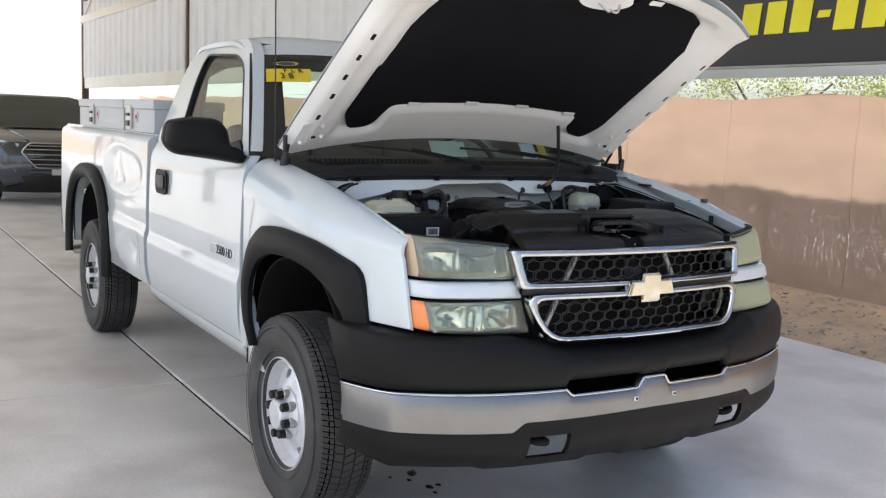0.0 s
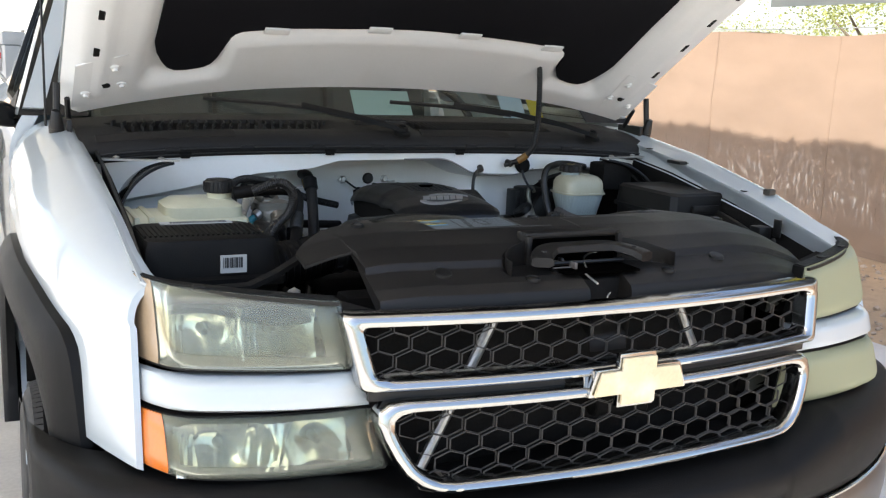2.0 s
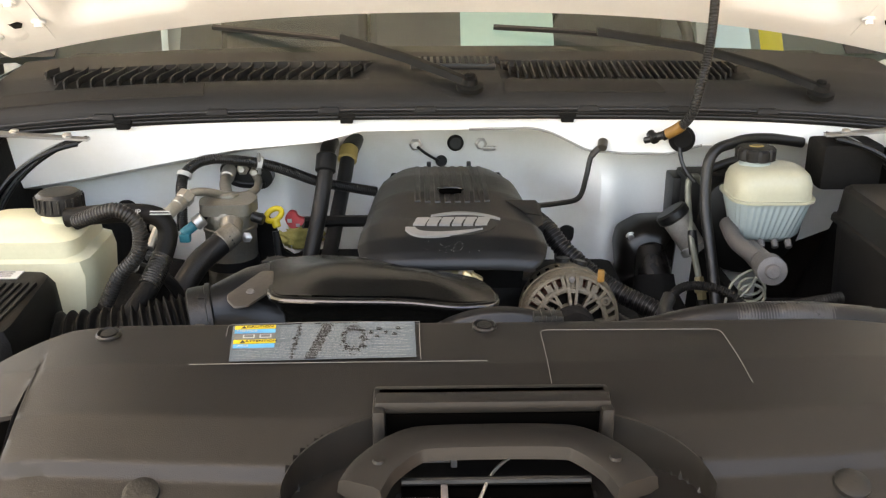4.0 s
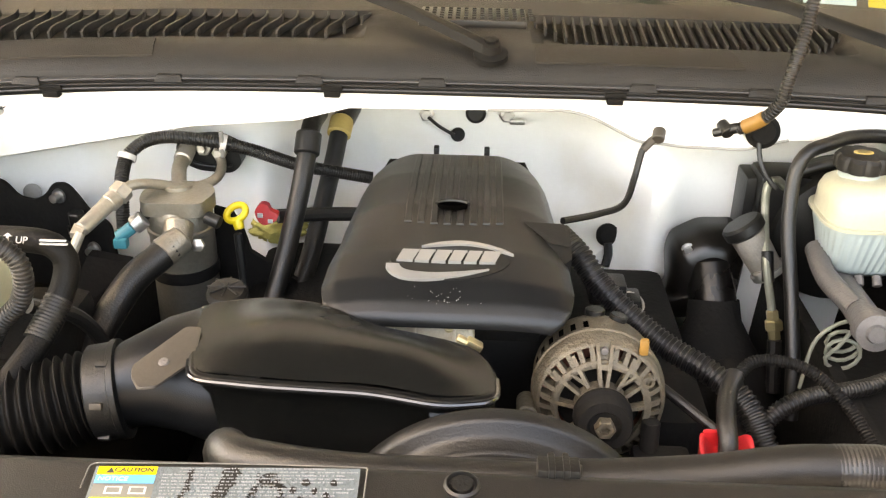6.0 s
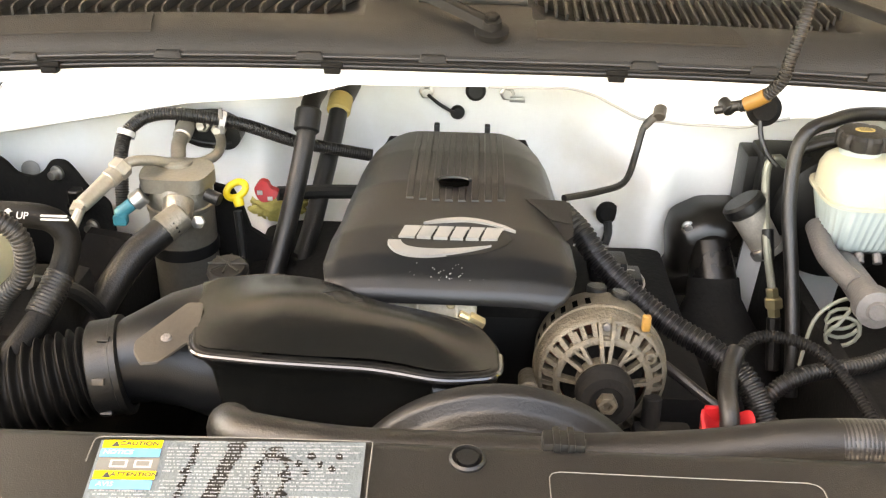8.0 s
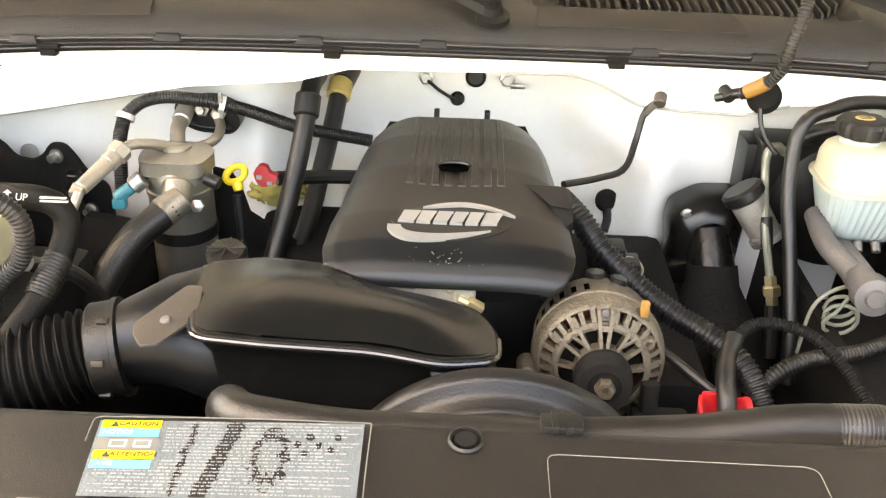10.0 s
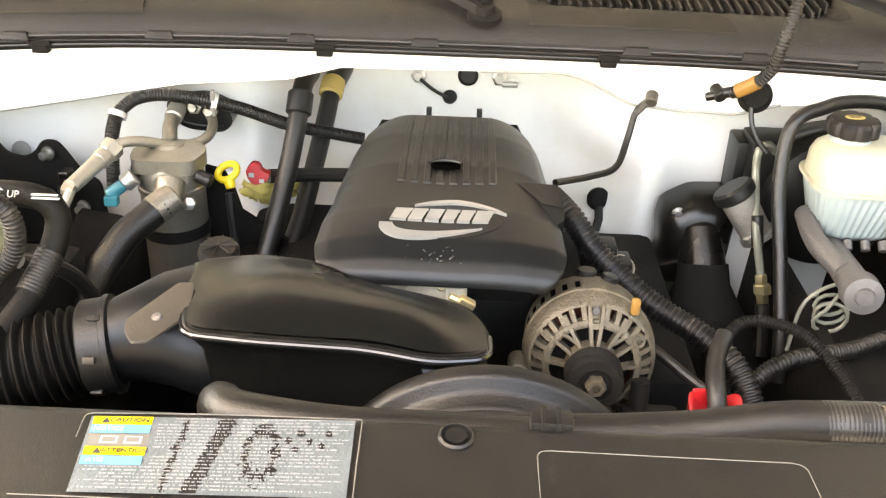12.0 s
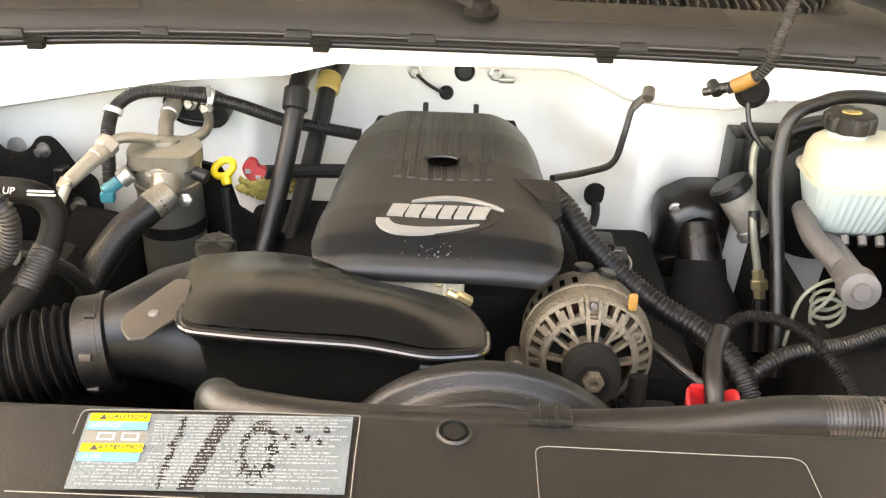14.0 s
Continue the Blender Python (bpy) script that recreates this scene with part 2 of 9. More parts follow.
def lathe(profile, at=(0, 0, 0), axis=(0, 0, 1), seg=32, cap=True):
    """A turned body: (radius, height) pairs about an axis; ends of radius 0 are closed."""
    bm = bmesh.new()
    turn = Vector(axis).normalized().to_track_quat("Z", "Y").to_matrix().to_4x4()
    m = Matrix.Translation(at) @ turn
    rings = []
    for r, h in profile:
        if r < 1e-5:
            rings.append([bm.verts.new(m @ Vector((0, 0, h)))])
        else:
            rings.append([bm.verts.new(m @ Vector((r * math.cos(2 * math.pi * k / seg), r * math.sin(2 * math.pi * k / seg), h))) for k in range(seg)])
    for a, b in zip(rings, rings[1:]):
        for k in range(seg):
            l = (k + 1) % seg
            if len(a) == 1 and len(b) > 1:
                bm.faces.new((a[0], b[l], b[k])[::-1])
            elif len(b) == 1 and len(a) > 1:
                bm.faces.new((a[k], a[l], b[0]))
            elif len(a) > 1:
                bm.faces.new((a[k], a[l], b[l], b[k]))
    for ring, flip in ((rings[0], True), (rings[-1], False)):
        if cap and len(ring) > 1:
            bm.faces.new(ring[::-1] if flip else ring)
    bmesh.ops.recalc_face_normals(bm, faces=bm.faces)
    return bm


def rod(a, b, r, r2=None, seg=20, bev=0.0):
    """A round bar from a to b with slightly rounded ends."""
    a, b = Vector(a), Vector(b)
    h = (b - a).length
    r2 = r if r2 is None else r2
    e = bev or min(r, r2, h) * 0.15
    return lathe([(0, 0), (r - e, 0), (r, e), (r2, h - e), (r2 - e, h), (0, h)], a, b - a, seg)


def spline(points, step=0.01):
    """Even steps along a smooth line through the points."""
    p = [Vector(q) for q in points]
    p = [2 * p[0] - p[1]] + p + [2 * p[-1] - p[-2]]
    fine = []
    for k in range(1, len(p) - 2):
        for s in range(12):
            t = s / 12
            fine.append(0.5 * (2 * p[k] + (p[k + 1] - p[k - 1]) * t + (2 * p[k - 1] - 5 * p[k] + 4 * p[k + 1] - p[k + 2]) * t * t + (3 * p[k] - p[k - 1] - 3 * p[k + 1] + p[k + 2]) * t ** 3))
    fine.append(p[-2])
    far = [0.0]
    for a, b in zip(fine, fine[1:]):
        far.append(far[-1] + (b - a).length)
    count = max(4, int(far[-1] / step))
    out, k = [], 0
    for i in range(count + 1):
        d = far[-1] * i / count
        while k < len(fine) - 2 and far[k + 1] < d:
            k += 1
        w = (d - far[k]) / max(1e-9, far[k + 1] - far[k])
        out.append(fine[k].lerp(fine[k + 1], min(1, max(0, w))))
    return out


def tube(points, r, seg=12, step=0.01, pitch=0.0, depth=0.0, r2=None, cap=True):
    """A bent pipe or hose; with a pitch it is ribbed like loom conduit."""
    if pitch:
        step = pitch / 4
    line = spline(points, step)
    bm = bmesh.new()
    side, rings = None, []
    for i, p in enumerate(line):
        d = (line[min(i + 1, len(line) - 1)] - line[max(i - 1, 0)]).normalized()
        if side is None:
            side = d.orthogonal().normalized()
        side = (side - d * side.dot(d)).normalized()
        up = d.cross(side)
        w = i / (len(line) - 1)
        rr = r + ((r2 - r) * w if r2 else 0)
        if pitch and i % 4 > 1:
            rr -= depth
        rings.append([bm.verts.new(p + rr * (math.cos(2 * math.pi * k / seg) * side + math.sin(2 * math.pi * k / seg) * up)) for k in range(seg)])
    for a, b in zip(rings, rings[1:]):
        for k in range(seg):
            bm.faces.new((a[k], a[(k + 1) % seg], b[(k + 1) % seg], b[k]))
    if cap:
        bm.faces.new(rings[0][::-1])
        bm.faces.new(rings[-1])
    bmesh.ops.recalc_face_normals(bm, faces=bm.faces)
    return bm


def sheet(f, nu, nv, thick=0.0, inward=None):
    """A curved panel from f(u, v), with a thickness."""
    bm = bmesh.new()
    g = [[bm.verts.new(f(i / nu, j / nv)) for j in range(nv + 1)] for i in range(nu + 1)]
    for i in range(nu):
        for j in range(nv):
            bm.faces.new((g[i][j], g[i + 1][j], g[i + 1][j + 1], g[i][j + 1]))
    if thick:
        bm.normal_update()
        back = [[None] * (nv + 1) for _ in range(nu + 1)]
        for i in range(nu + 1):
            for j in range(nv + 1):
                v = g[i][j]
                n = Vector(inward) if inward else -v.normal
                back[i][j] = bm.verts.new(v.co + n.normalized() * thick)
        for i in range(nu):
            for j in range(nv):
                bm.faces.new((back[i][j + 1], back[i + 1][j + 1], back[i + 1][j], back[i][j]))
        for i in range(nu):
            bm.faces.new((g[i + 1][0], g[i][0], back[i][0], back[i + 1][0]))
            bm.faces.new((g[i][nv], g[i + 1][nv], back[i + 1][nv], back[i][nv]))
        for j in range(nv):
            bm.faces.new((g[0][j], g[0][j + 1], back[0][j + 1], back[0][j]))
            bm.faces.new((g[nu][j + 1], g[nu][j], back[nu][j], back[nu][j + 1]))
        bmesh.ops.recalc_face_normals(bm, faces=bm.faces)
    return bm


def prism(poly, to, bev=0.0):
    """A flat outline (a ring of points in space) pushed along a vector."""
    bm = bmesh.new()
    to = Vector(to)
    a = [bm.verts.new(p) for p in poly]
    b = [bm.verts.new(Vector(p) + to) for p in poly]
    n = len(a)
    bm.faces.new(a)
    bm.faces.new(b[::-1])
    for k in range(n):
        bm.faces.new((a[k], b[k], b[(k + 1) % n], a[(k + 1) % n]))
    bmesh.ops.recalc_face_normals(bm, faces=bm.faces)
    if bev:
        bmesh.ops.bevel(bm, geom=bm.edges[:], offset=bev, segments=2, affect="EDGES", profile=0.6)
    return bm


def loft(rings, cap=True, closed=True):
    bm = bmesh.new()
    vs = [[bm.verts.new(p) for p in r] for r in rings]
    n = len(vs[0])
    for a, b in zip(vs, vs[1:]):
        for k in range(n if closed else n - 1):
            bm.faces.new((a[k], a[(k + 1) % n], b[(k + 1) % n], b[k]))
    if cap:
        bm.faces.new(vs[0][::-1])
        bm.faces.new(vs[-1])
    bmesh.ops.recalc_face_normals(bm, faces=bm.faces)
    return bm


def rounded(poly, r, n=4):
    """A 2D outline with its corners rounded."""
    out, m = [], len(poly)
    for k in range(m):
        p, a, b = Vector(poly[k]), Vector(poly[k - 1]), Vector(poly[(k + 1) % m])
        rr = min(r, (a - p).length * 0.45, (b - p).length * 0.45)
        s, e = p + (a - p).normalized() * rr, p + (b - p).normalized() * rr
        for i in range(n + 1):
            t = i / n
            out.append((1 - t) ** 2 * s + 2 * t * (1 - t) * p + t * t * e)
    return out


def ring_loop(poly, n):
    """n even steps round a closed outline."""
    p = [Vector(q) for q in poly]
    d = [(p[(k + 1) % len(p)] - p[k]).length for k in range(len(p))]
    total, out, k, done = sum(d), [], 0, 0.0
    for i in range(n):
        s = total * i / n
        while s > done + d[k]:
            done += d[k]
            k += 1
        out.append(p[k].lerp(p[(k + 1) % len(p)], (s - done) / d[k]))
    return out


def resample(points, n):
    """n + 1 points evenly along a smooth line through the given ones."""
    line = spline(points, 0.006)
    run = [0.0]
    for p, q in zip(line, line[1:]):
        run.append(run[-1] + (q - p).length)
    out, k = [], 0
    for i in range(n + 1):
        at = run[-1] * i / n
        while k < len(line) - 2 and run[k + 1] < at:
            k += 1
        out.append(line[k].lerp(line[k + 1], min(1.0, (at - run[k]) / max(1e-9, run[k + 1] - run[k]))))
    return out


def lerp(a, b, t):
    return a + (b - a) * t


def table(x, *pairs):
    """A value read off a polyline of (x, value) pairs."""
    if x <= pairs[0][0]:
        return pairs[0][1]
    for (a, va), (b, vb) in zip(pairs, pairs[1:]):
        if x <= b:
            return va + (vb - va) * (x - a) / (b - a)
    return pairs[-1][1]


# ---- ground, canopy and fence ----
bm = bmesh.new()
R = 900.0
vs = [bm.verts.new((x, y, -0.05)) for x, y in ((-R, -R), (R, -R), (R, R), (-R, R))]
bm.faces.new(vs)
ground = part("ground", bm, DIRT, kind="structure", label="bare brown desert dirt reaching the horizon", smooth=False)

# unseen pale ground, added to turn reflections and fence glints neutral
part("lot", box(-90, -14.32, -80, 120, -0.12, -0.03, bev=0), PALEGROUND, kind="structure", label="added pale ground beyond the concrete", smooth=False)
part("lot", box(6.9, 90, -80, 120, -0.12, -0.03, bev=0), PALEGROUND, kind="structure", label="added pale ground beyond the fence", smooth=False)
part("lot", box(-14.3, 90, -90, -17.2, -0.12, -0.034, bev=0), PALEGROUND, kind="structure", label="added pale ground ahead of the carport", smooth=False)
pavement = thing("pavement", "grey concrete floor slabs with open joints and faint stains", "pavement")
pavement["kind"] = "structure"
XS = [-14.3, -9.8, -5.3, -0.80, 3.70]
for i in range(4):
    for k in range(-5, 9):
        y0 = 1.9 + 3.8 * k
        part("slab", box(XS[i] + 0.008, XS[i + 1] - 0.008, y0 + 0.004, y0 + 3.8 - 0.004, -0.10, 0.0, bev=0.006, seg=1), CONCRETE, pavement, smooth=False)

for k in range(5):
    part("joint_filler", box(XS[k] - 0.010, XS[k] + 0.010, -17, 36, -0.06, -0.012, bev=0), VOID, pavement, smooth=False)
for k in range(-5, 10):
    part("joint_filler", box(XS[0], XS[4], 1.9 + 3.8 * k - 0.007, 1.9 + 3.8 * k + 0.007, -0.06, -0.014, bev=0), VOID, pavement, smooth=False)

canopy = thing("carport_canopy", "open-sided steel carport with corrugated cream panels on brown posts", "carport")
canopy["kind"] = "structure"
def corrugated(y0, y1, z0, z1, x, pitch=0.30, depth=0.022):
    """Ribbed cladding standing along y."""
    pts = []
    y = y0
    while y < y1 - 1e-6:
        for dy, dx in ((0, 0), (0.17, 0), (0.20, 1), (0.27, 1)):
            if y + dy * pitch / 0.30 <= y1:
                pts.append((x - dx * depth, y + dy * pitch / 0.30))
        y += pitch
    pts.append((x, y1))
    bm = bmesh.new()
    lo = [bm.verts.new((a, b, z0)) for a, b in pts]
    hi = [bm.verts.new((a, b, z1)) for a, b in pts]
    for k in range(len(pts) - 1):
        bm.faces.new((lo[k], lo[k + 1], hi[k + 1], hi[k]))
    bmesh.ops.recalc_face_normals(bm, faces=bm.faces)
    return bm


part("side_cladding", corrugated(2.6, 27.0, 2.36, 4.6, 3.66, pitch=0.62, depth=0.05), CLADDING, canopy, smooth=False)
part("girt", box(3.56, 3.64, 16.7, 27.0, 3.94, 4.14), SHEETM, canopy)
part("sag_rod", rod((3.60, 26.9, 3.9), (3.60, 25.6, 4.5), 0.02, seg=8), GALV, canopy)
part("eave_beam", box(3.60, 3.74, -1.9, 27, 4.55, 4.75), RUST, canopy)
for y in (-1.8, 6.2, 16.63, 27.0):
    part("post", box(3.62, 3.80, y - 0.09, y + 0.09, -0.05, 4.6, bev=0.01), RUST, canopy)
for y in (-1.8, 6.2, 16.63, 27.0):
    part("post", box(-6.3, -6.1, y - 0.09, y + 0.09, -0.05, 4.6, bev=0.01), RUST, canopy)
part("girt", box(3.67, 3.73, 2.6, 27.0, 2.06, 2.36), SHEETM, canopy)
roof = corrugated(-1.7, 27, 0, 10.2, 0)
for v in roof.verts:
    a, b, c = v.co
    v.co = (-6.4 + c, b, 4.76 - a)
part("roof_sheet", roof, SHEETM, canopy, smooth=False)

banner = thing("banner", "black vinyl banner with yellow printed bars hung under the carport eave", "banner")
part("cloth", box(3.56, 3.58, -3.2, 2.55, 2.05, 3.5, bev=0.003), BANNER, banner)
part("hem", rod((3.57, -3.2, 2.04), (3.57, 2.55, 2.04), 0.012), GALV, banner)
part("foot_strip", box(3.560, 3.572, -3.2, 2.55, 1.955, 2.025, bev=0.002), PAPERSTRIP, banner, "pale strip along the foot")
y = 1.95
for w in (0.23, 0.23, 0.23, 0.14, 0.23, 0.23, 0.23, 0.14, 0.23, 0.23):
    h = 0.235 if w > 0.2 else 0.05
    poly = [(3.556, y, 2.395 - h / 2), (3.556, y - w * 0.74, 2.395 - h / 2), (3.556, y - w * 0.84, 2.395 + h / 2), (3.556, y - w * 0.10, 2.395 + h / 2)]
    part("yellow_bar", prism(poly, (-0.004, 0, 0)), BANNERY, banner, smooth=False)
    y -= w

FX = 6.05
fence = thing("screen_fence", "brown shade-cloth screen tied on a chain-link fence", "fence")


def cloth(u, v):
    y, z = lerp(-12, 30, u), lerp(-0.04, 1.95, v)
    sag = 0.02 * math.sin(y * 2.6) * (0.5 + 0.5 * v)
    return Vector((FX + 0.03 * noise.noise((y * 0.9, z * 1.1, 2)) + 0.012 * noise.noise((y * 5, z * 2, 5)), y, z + sag * v - 0.03 * v * abs(math.sin(y * 1.03))))


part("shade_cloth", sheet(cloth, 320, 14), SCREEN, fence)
for k in range(16):
    y = -7.085 + 1.615 * k
    part("cloth_seam", sheet(lambda u, v: cloth((y + 12 + 0.022 * u) / 42, v) - Vector((0.004, 0, 0)), 1, 14, 0.003, (1, 0, 0)), SEAM, fence)
part("bottom_hem", sheet(lambda u, v: cloth(u, 0.03 * v) - Vector((0.010, 0, 0)), 160, 1, 0.003, (1, 0, 0)), SEAM, fence)
for k in range(14):
    y = -11.6 + 3.05 * k
    part("fence_post", rod((FX + 0.07, y, -0.05), (FX + 0.07, y, 1.93), 0.03, seg=12), GALV, fence)
part("top_rail", rod((FX + 0.06, -12, 1.88), (FX + 0.06, 30, 1.88), 0.02, seg=10), GALV, fence)
part("tie_wire", tube([(FX - 0.01, -12 + 2.1 * k, 1.97 + 0.02 * (k % 2)) for k in range(21)], 0.004, seg=6, step=0.1), GALV, fence)


def leaves(name, at, size, count, seed, parent, leaf=0.065):
    """A crown of many small leaf blades in uneven clumps."""
    rnd = random.Random(seed)
    bm = bmesh.new()
    clumps = [Vector((rnd.gauss(0, 0.42) * size[0], rnd.gauss(0, 0.42) * size[1], rnd.uniform(-0.5, 0.5) * size[2])) for _ in range(26)]
    for _ in range(count):
        c = rnd.choice(clumps)
        p = Vector(at) + c + Vector((rnd.gauss(0, 0.22), rnd.gauss(0, 0.22), rnd.gauss(0, 0.2)))
        q = Euler((rnd.uniform(0, 6.3), rnd.uniform(0, 6.3), rnd.uniform(0, 6.3))).to_matrix()
        l = leaf * rnd.uniform(0.6, 1.4)
        a = [p + q @ Vector(w) * l for w in ((0, 0, 0), (0.35, 0.5, 0.1), (0, 1.1, 0), (-0.35, 0.5, 0.1))]
        bm.faces.new([bm.verts.new(w) for w in a])
    return part(name, bm, LEAF, parent, smooth=False)


for k, (x, y, h) in enumerate(((9.5, 1.0, 3.0), (10.5, 4.2, 3.4), (9.8, -2.5, 3.1), (11.0, 7.8, 2.7))):
    tree = thing("tree", "small green tree standing behind the fence", "tree", "trees behind the fence")
    part("trunk", tube([(x, y, -0.05), (x + 0.1, y, 0.9), (x - 0.05, y + 0.1, 1.7), (x + 0.1, y, h - 0.6)], 0.11, r2=0.04, step=0.1), BARK, tree)
    for b in range(4):
        part("limb", tube([(x, y, 1.2), (x + 0.5 * math.cos(b * 1.6), y + 0.5 * math.sin(b * 1.6), 1.9), (x + 1.0 * math.cos(b * 1.6), y + 1.1 * math.sin(b * 1.6), h - 0.3)], 0.05, r2=0.015, step=0.1), BARK, tree)
    leaves("crown", (x, y, h - 0.5), (2.2, 2.6, 1.9), 15000, k, tree, 0.040)

bm = bmesh.new()
rnd = random.Random(4)
for _ in range(1800):
    x, y, r = rnd.uniform(3.75, 5.95), rnd.uniform(-1.5, 9), rnd.uniform(0.006, 0.022) * rnd.choice((1, 1, 1, 1.6))
    b = bmesh.ops.create_icosphere(bm, subdivisions=1, radius=r, matrix=Matrix.Translation((x, y, -0.05 + r * 0.3)) @ Matrix.Diagonal((1, rnd.uniform(0.7, 1.3), rnd.uniform(0.4, 0.8), 1)))
    for v in b["verts"]:
        v.co += Vector((rnd.uniform(-1, 1), rnd.uniform(-1, 1), rnd.uniform(-1, 1))) * r * 0.25
gravel = part("gravel", bm, STONE, label="scattered tan stones on the dirt strip", smooth=False)
tagged(gravel, category="gravel", kind="stuff")

# ---- pickup truck: body ----
truck = thing("pickup_truck", "white regular-cab heavy-duty pickup truck with its bonnet propped open", "truck")


def width(y):
    """Half the body's width along its length."""
    return 0.985 - 0.14 * max(0.0, -y / 0.735) ** 2.2 - 0.02 * max(0.0, (y - 3.6) / 0.9) ** 2


def arch(yc, a, z0, h, y, p=2.6):
    t = abs(y - yc) / a
    return z0 + h * (1 - t ** p) ** (1 / p) if t < 1 else z0


def rail(y):
    """Height of the wing's inner top edge."""
    return table(y, (-0.70, 1.135), (-0.633, 1.153), (-0.36, 1.222), (0.0, 1.290), (0.34, 1.335), (0.5, 1.34))


def rail_x(y):
    return table(y, (-0.70, 0.815), (-0.633, 0.828), (0.0, 0.85), (0.34, 0.858))


def flank(z, line):
    """The lower body side stands proud below its crease and tucks in at the foot."""
    a, b = min(1.0, max(0.0, (line - z) / 0.055)), min(1.0, max(0.0, (0.70 - z) / 0.16))
    return 0.013 * a * a * (3 - 2 * a) - 0.026 * b * b


def front_edge(z):
    return -0.633 - 0.102 * min(1.2, max(0.0, (1.153 - z) / 0.298))


def wing(s):
    def f(u, v):
        y = lerp(-0.68, 0.435, u)
        low = arch(-0.087, 0.456, 0.56, 0.51, y)
        if y < -0.095:
            low = max(low, 0.855)
        ease = min(1.0, u / 0.45)
        top, shoulder = rail(y), rail(y) - lerp(0.06, 0.15, ease * ease * (3 - 2 * ease))
        if v < 0.55:
            z = lerp(low, max(shoulder, low + 0.01), v / 0.55)
            x = width(y) + 0.012 * ease * math.sin(math.pi * min(1, (z - low) / 0.3))
        else:
            a = (v - 0.55) / 0.45 * math.pi / 2
            x = rail_x(y) + (width(y) + 0.004 - rail_x(y)) * math.cos(a) ** 0.9
            z = max(shoulder, low + 0.01) + (top - max(shoulder, low + 0.01)) * math.sin(a)
        y += (front_edge(z) + 0.68) * (1 - u) ** 2
        x -= (1 - u) ** 6 * (0.018 + 0.006 * max(0.0, (z - 0.86) / 0.3))
        return Vector((s * x, y, z))

    return sheet(f, 90, 30, 0.012, (-s * 0.9, 0, -0.4))


def flare(s, yc, wa, wh, z0, end0, end1, out):
    """A black wheel-arch flare; end0 and end1 are where round the arch it starts and stops."""

    def f(u, v):
        a = lerp(end0, end1, u)
        c, d = math.cos(a), math.sin(a)
        p = 2.6
        k = (abs(c) ** p + abs(d) ** p) ** (-1 / p)
        w = lerp(wa - 0.095, wa, v)
        h = lerp(wh - 0.095, wh, v)
        y, z = yc + w * k * c, z0 + h * k * max(d, -0.2)
        bulge = out * math.sin(math.pi * (0.12 + 0.80 * v)) ** 0.6
        return Vector((s * (width(y) + bulge + 0.004), y, z))

    return sheet(f, 48, 8, 0.02, (-s, 0, 0))


ARCH_OUT = [(-0.574, 0.835), (-0.566, 0.867), (-0.536, 0.982), (-0.500, 1.025), (-0.438, 1.047), (-0.27, 1.084), (-0.046, 1.100), (0.14, 1.092), (0.227, 1.071), (0.325, 0.999), (0.372, 0.85), (0.347, 0.714), (0.238, 0.598)]
ARCH_IN = [(-0.478, 0.835), (-0.462, 0.862), (-0.432, 0.890), (-0.405, 0.914), (-0.36, 0.945), (-0.25, 0.985), (-0.10, 1.002), (0.05, 0.996), (0.115, 0.982), (0.215, 0.935), (0.285, 0.83), (0.282, 0.70), (0.225, 0.604)]


def front_flare(s):
    """The front arch's flare: squarer at the front, its rear leg curling in to a point."""
    a, b = [resample([Vector((0, y, z)) for y, z in pts], 60) for pts in (ARCH_OUT, ARCH_IN)]

    def f(u, v):
        p = b[round(u * 60)].lerp(a[round(u * 60)], v)
        bulge = 0.040 * math.sin(math.pi * (0.16 + 0.80 * v)) ** 0.6
        return Vector((s * (width(p.y) + bulge + 0.004), p.y, p.z))

    return sheet(f, 60, 8, 0.02, (-s, 0, 0))


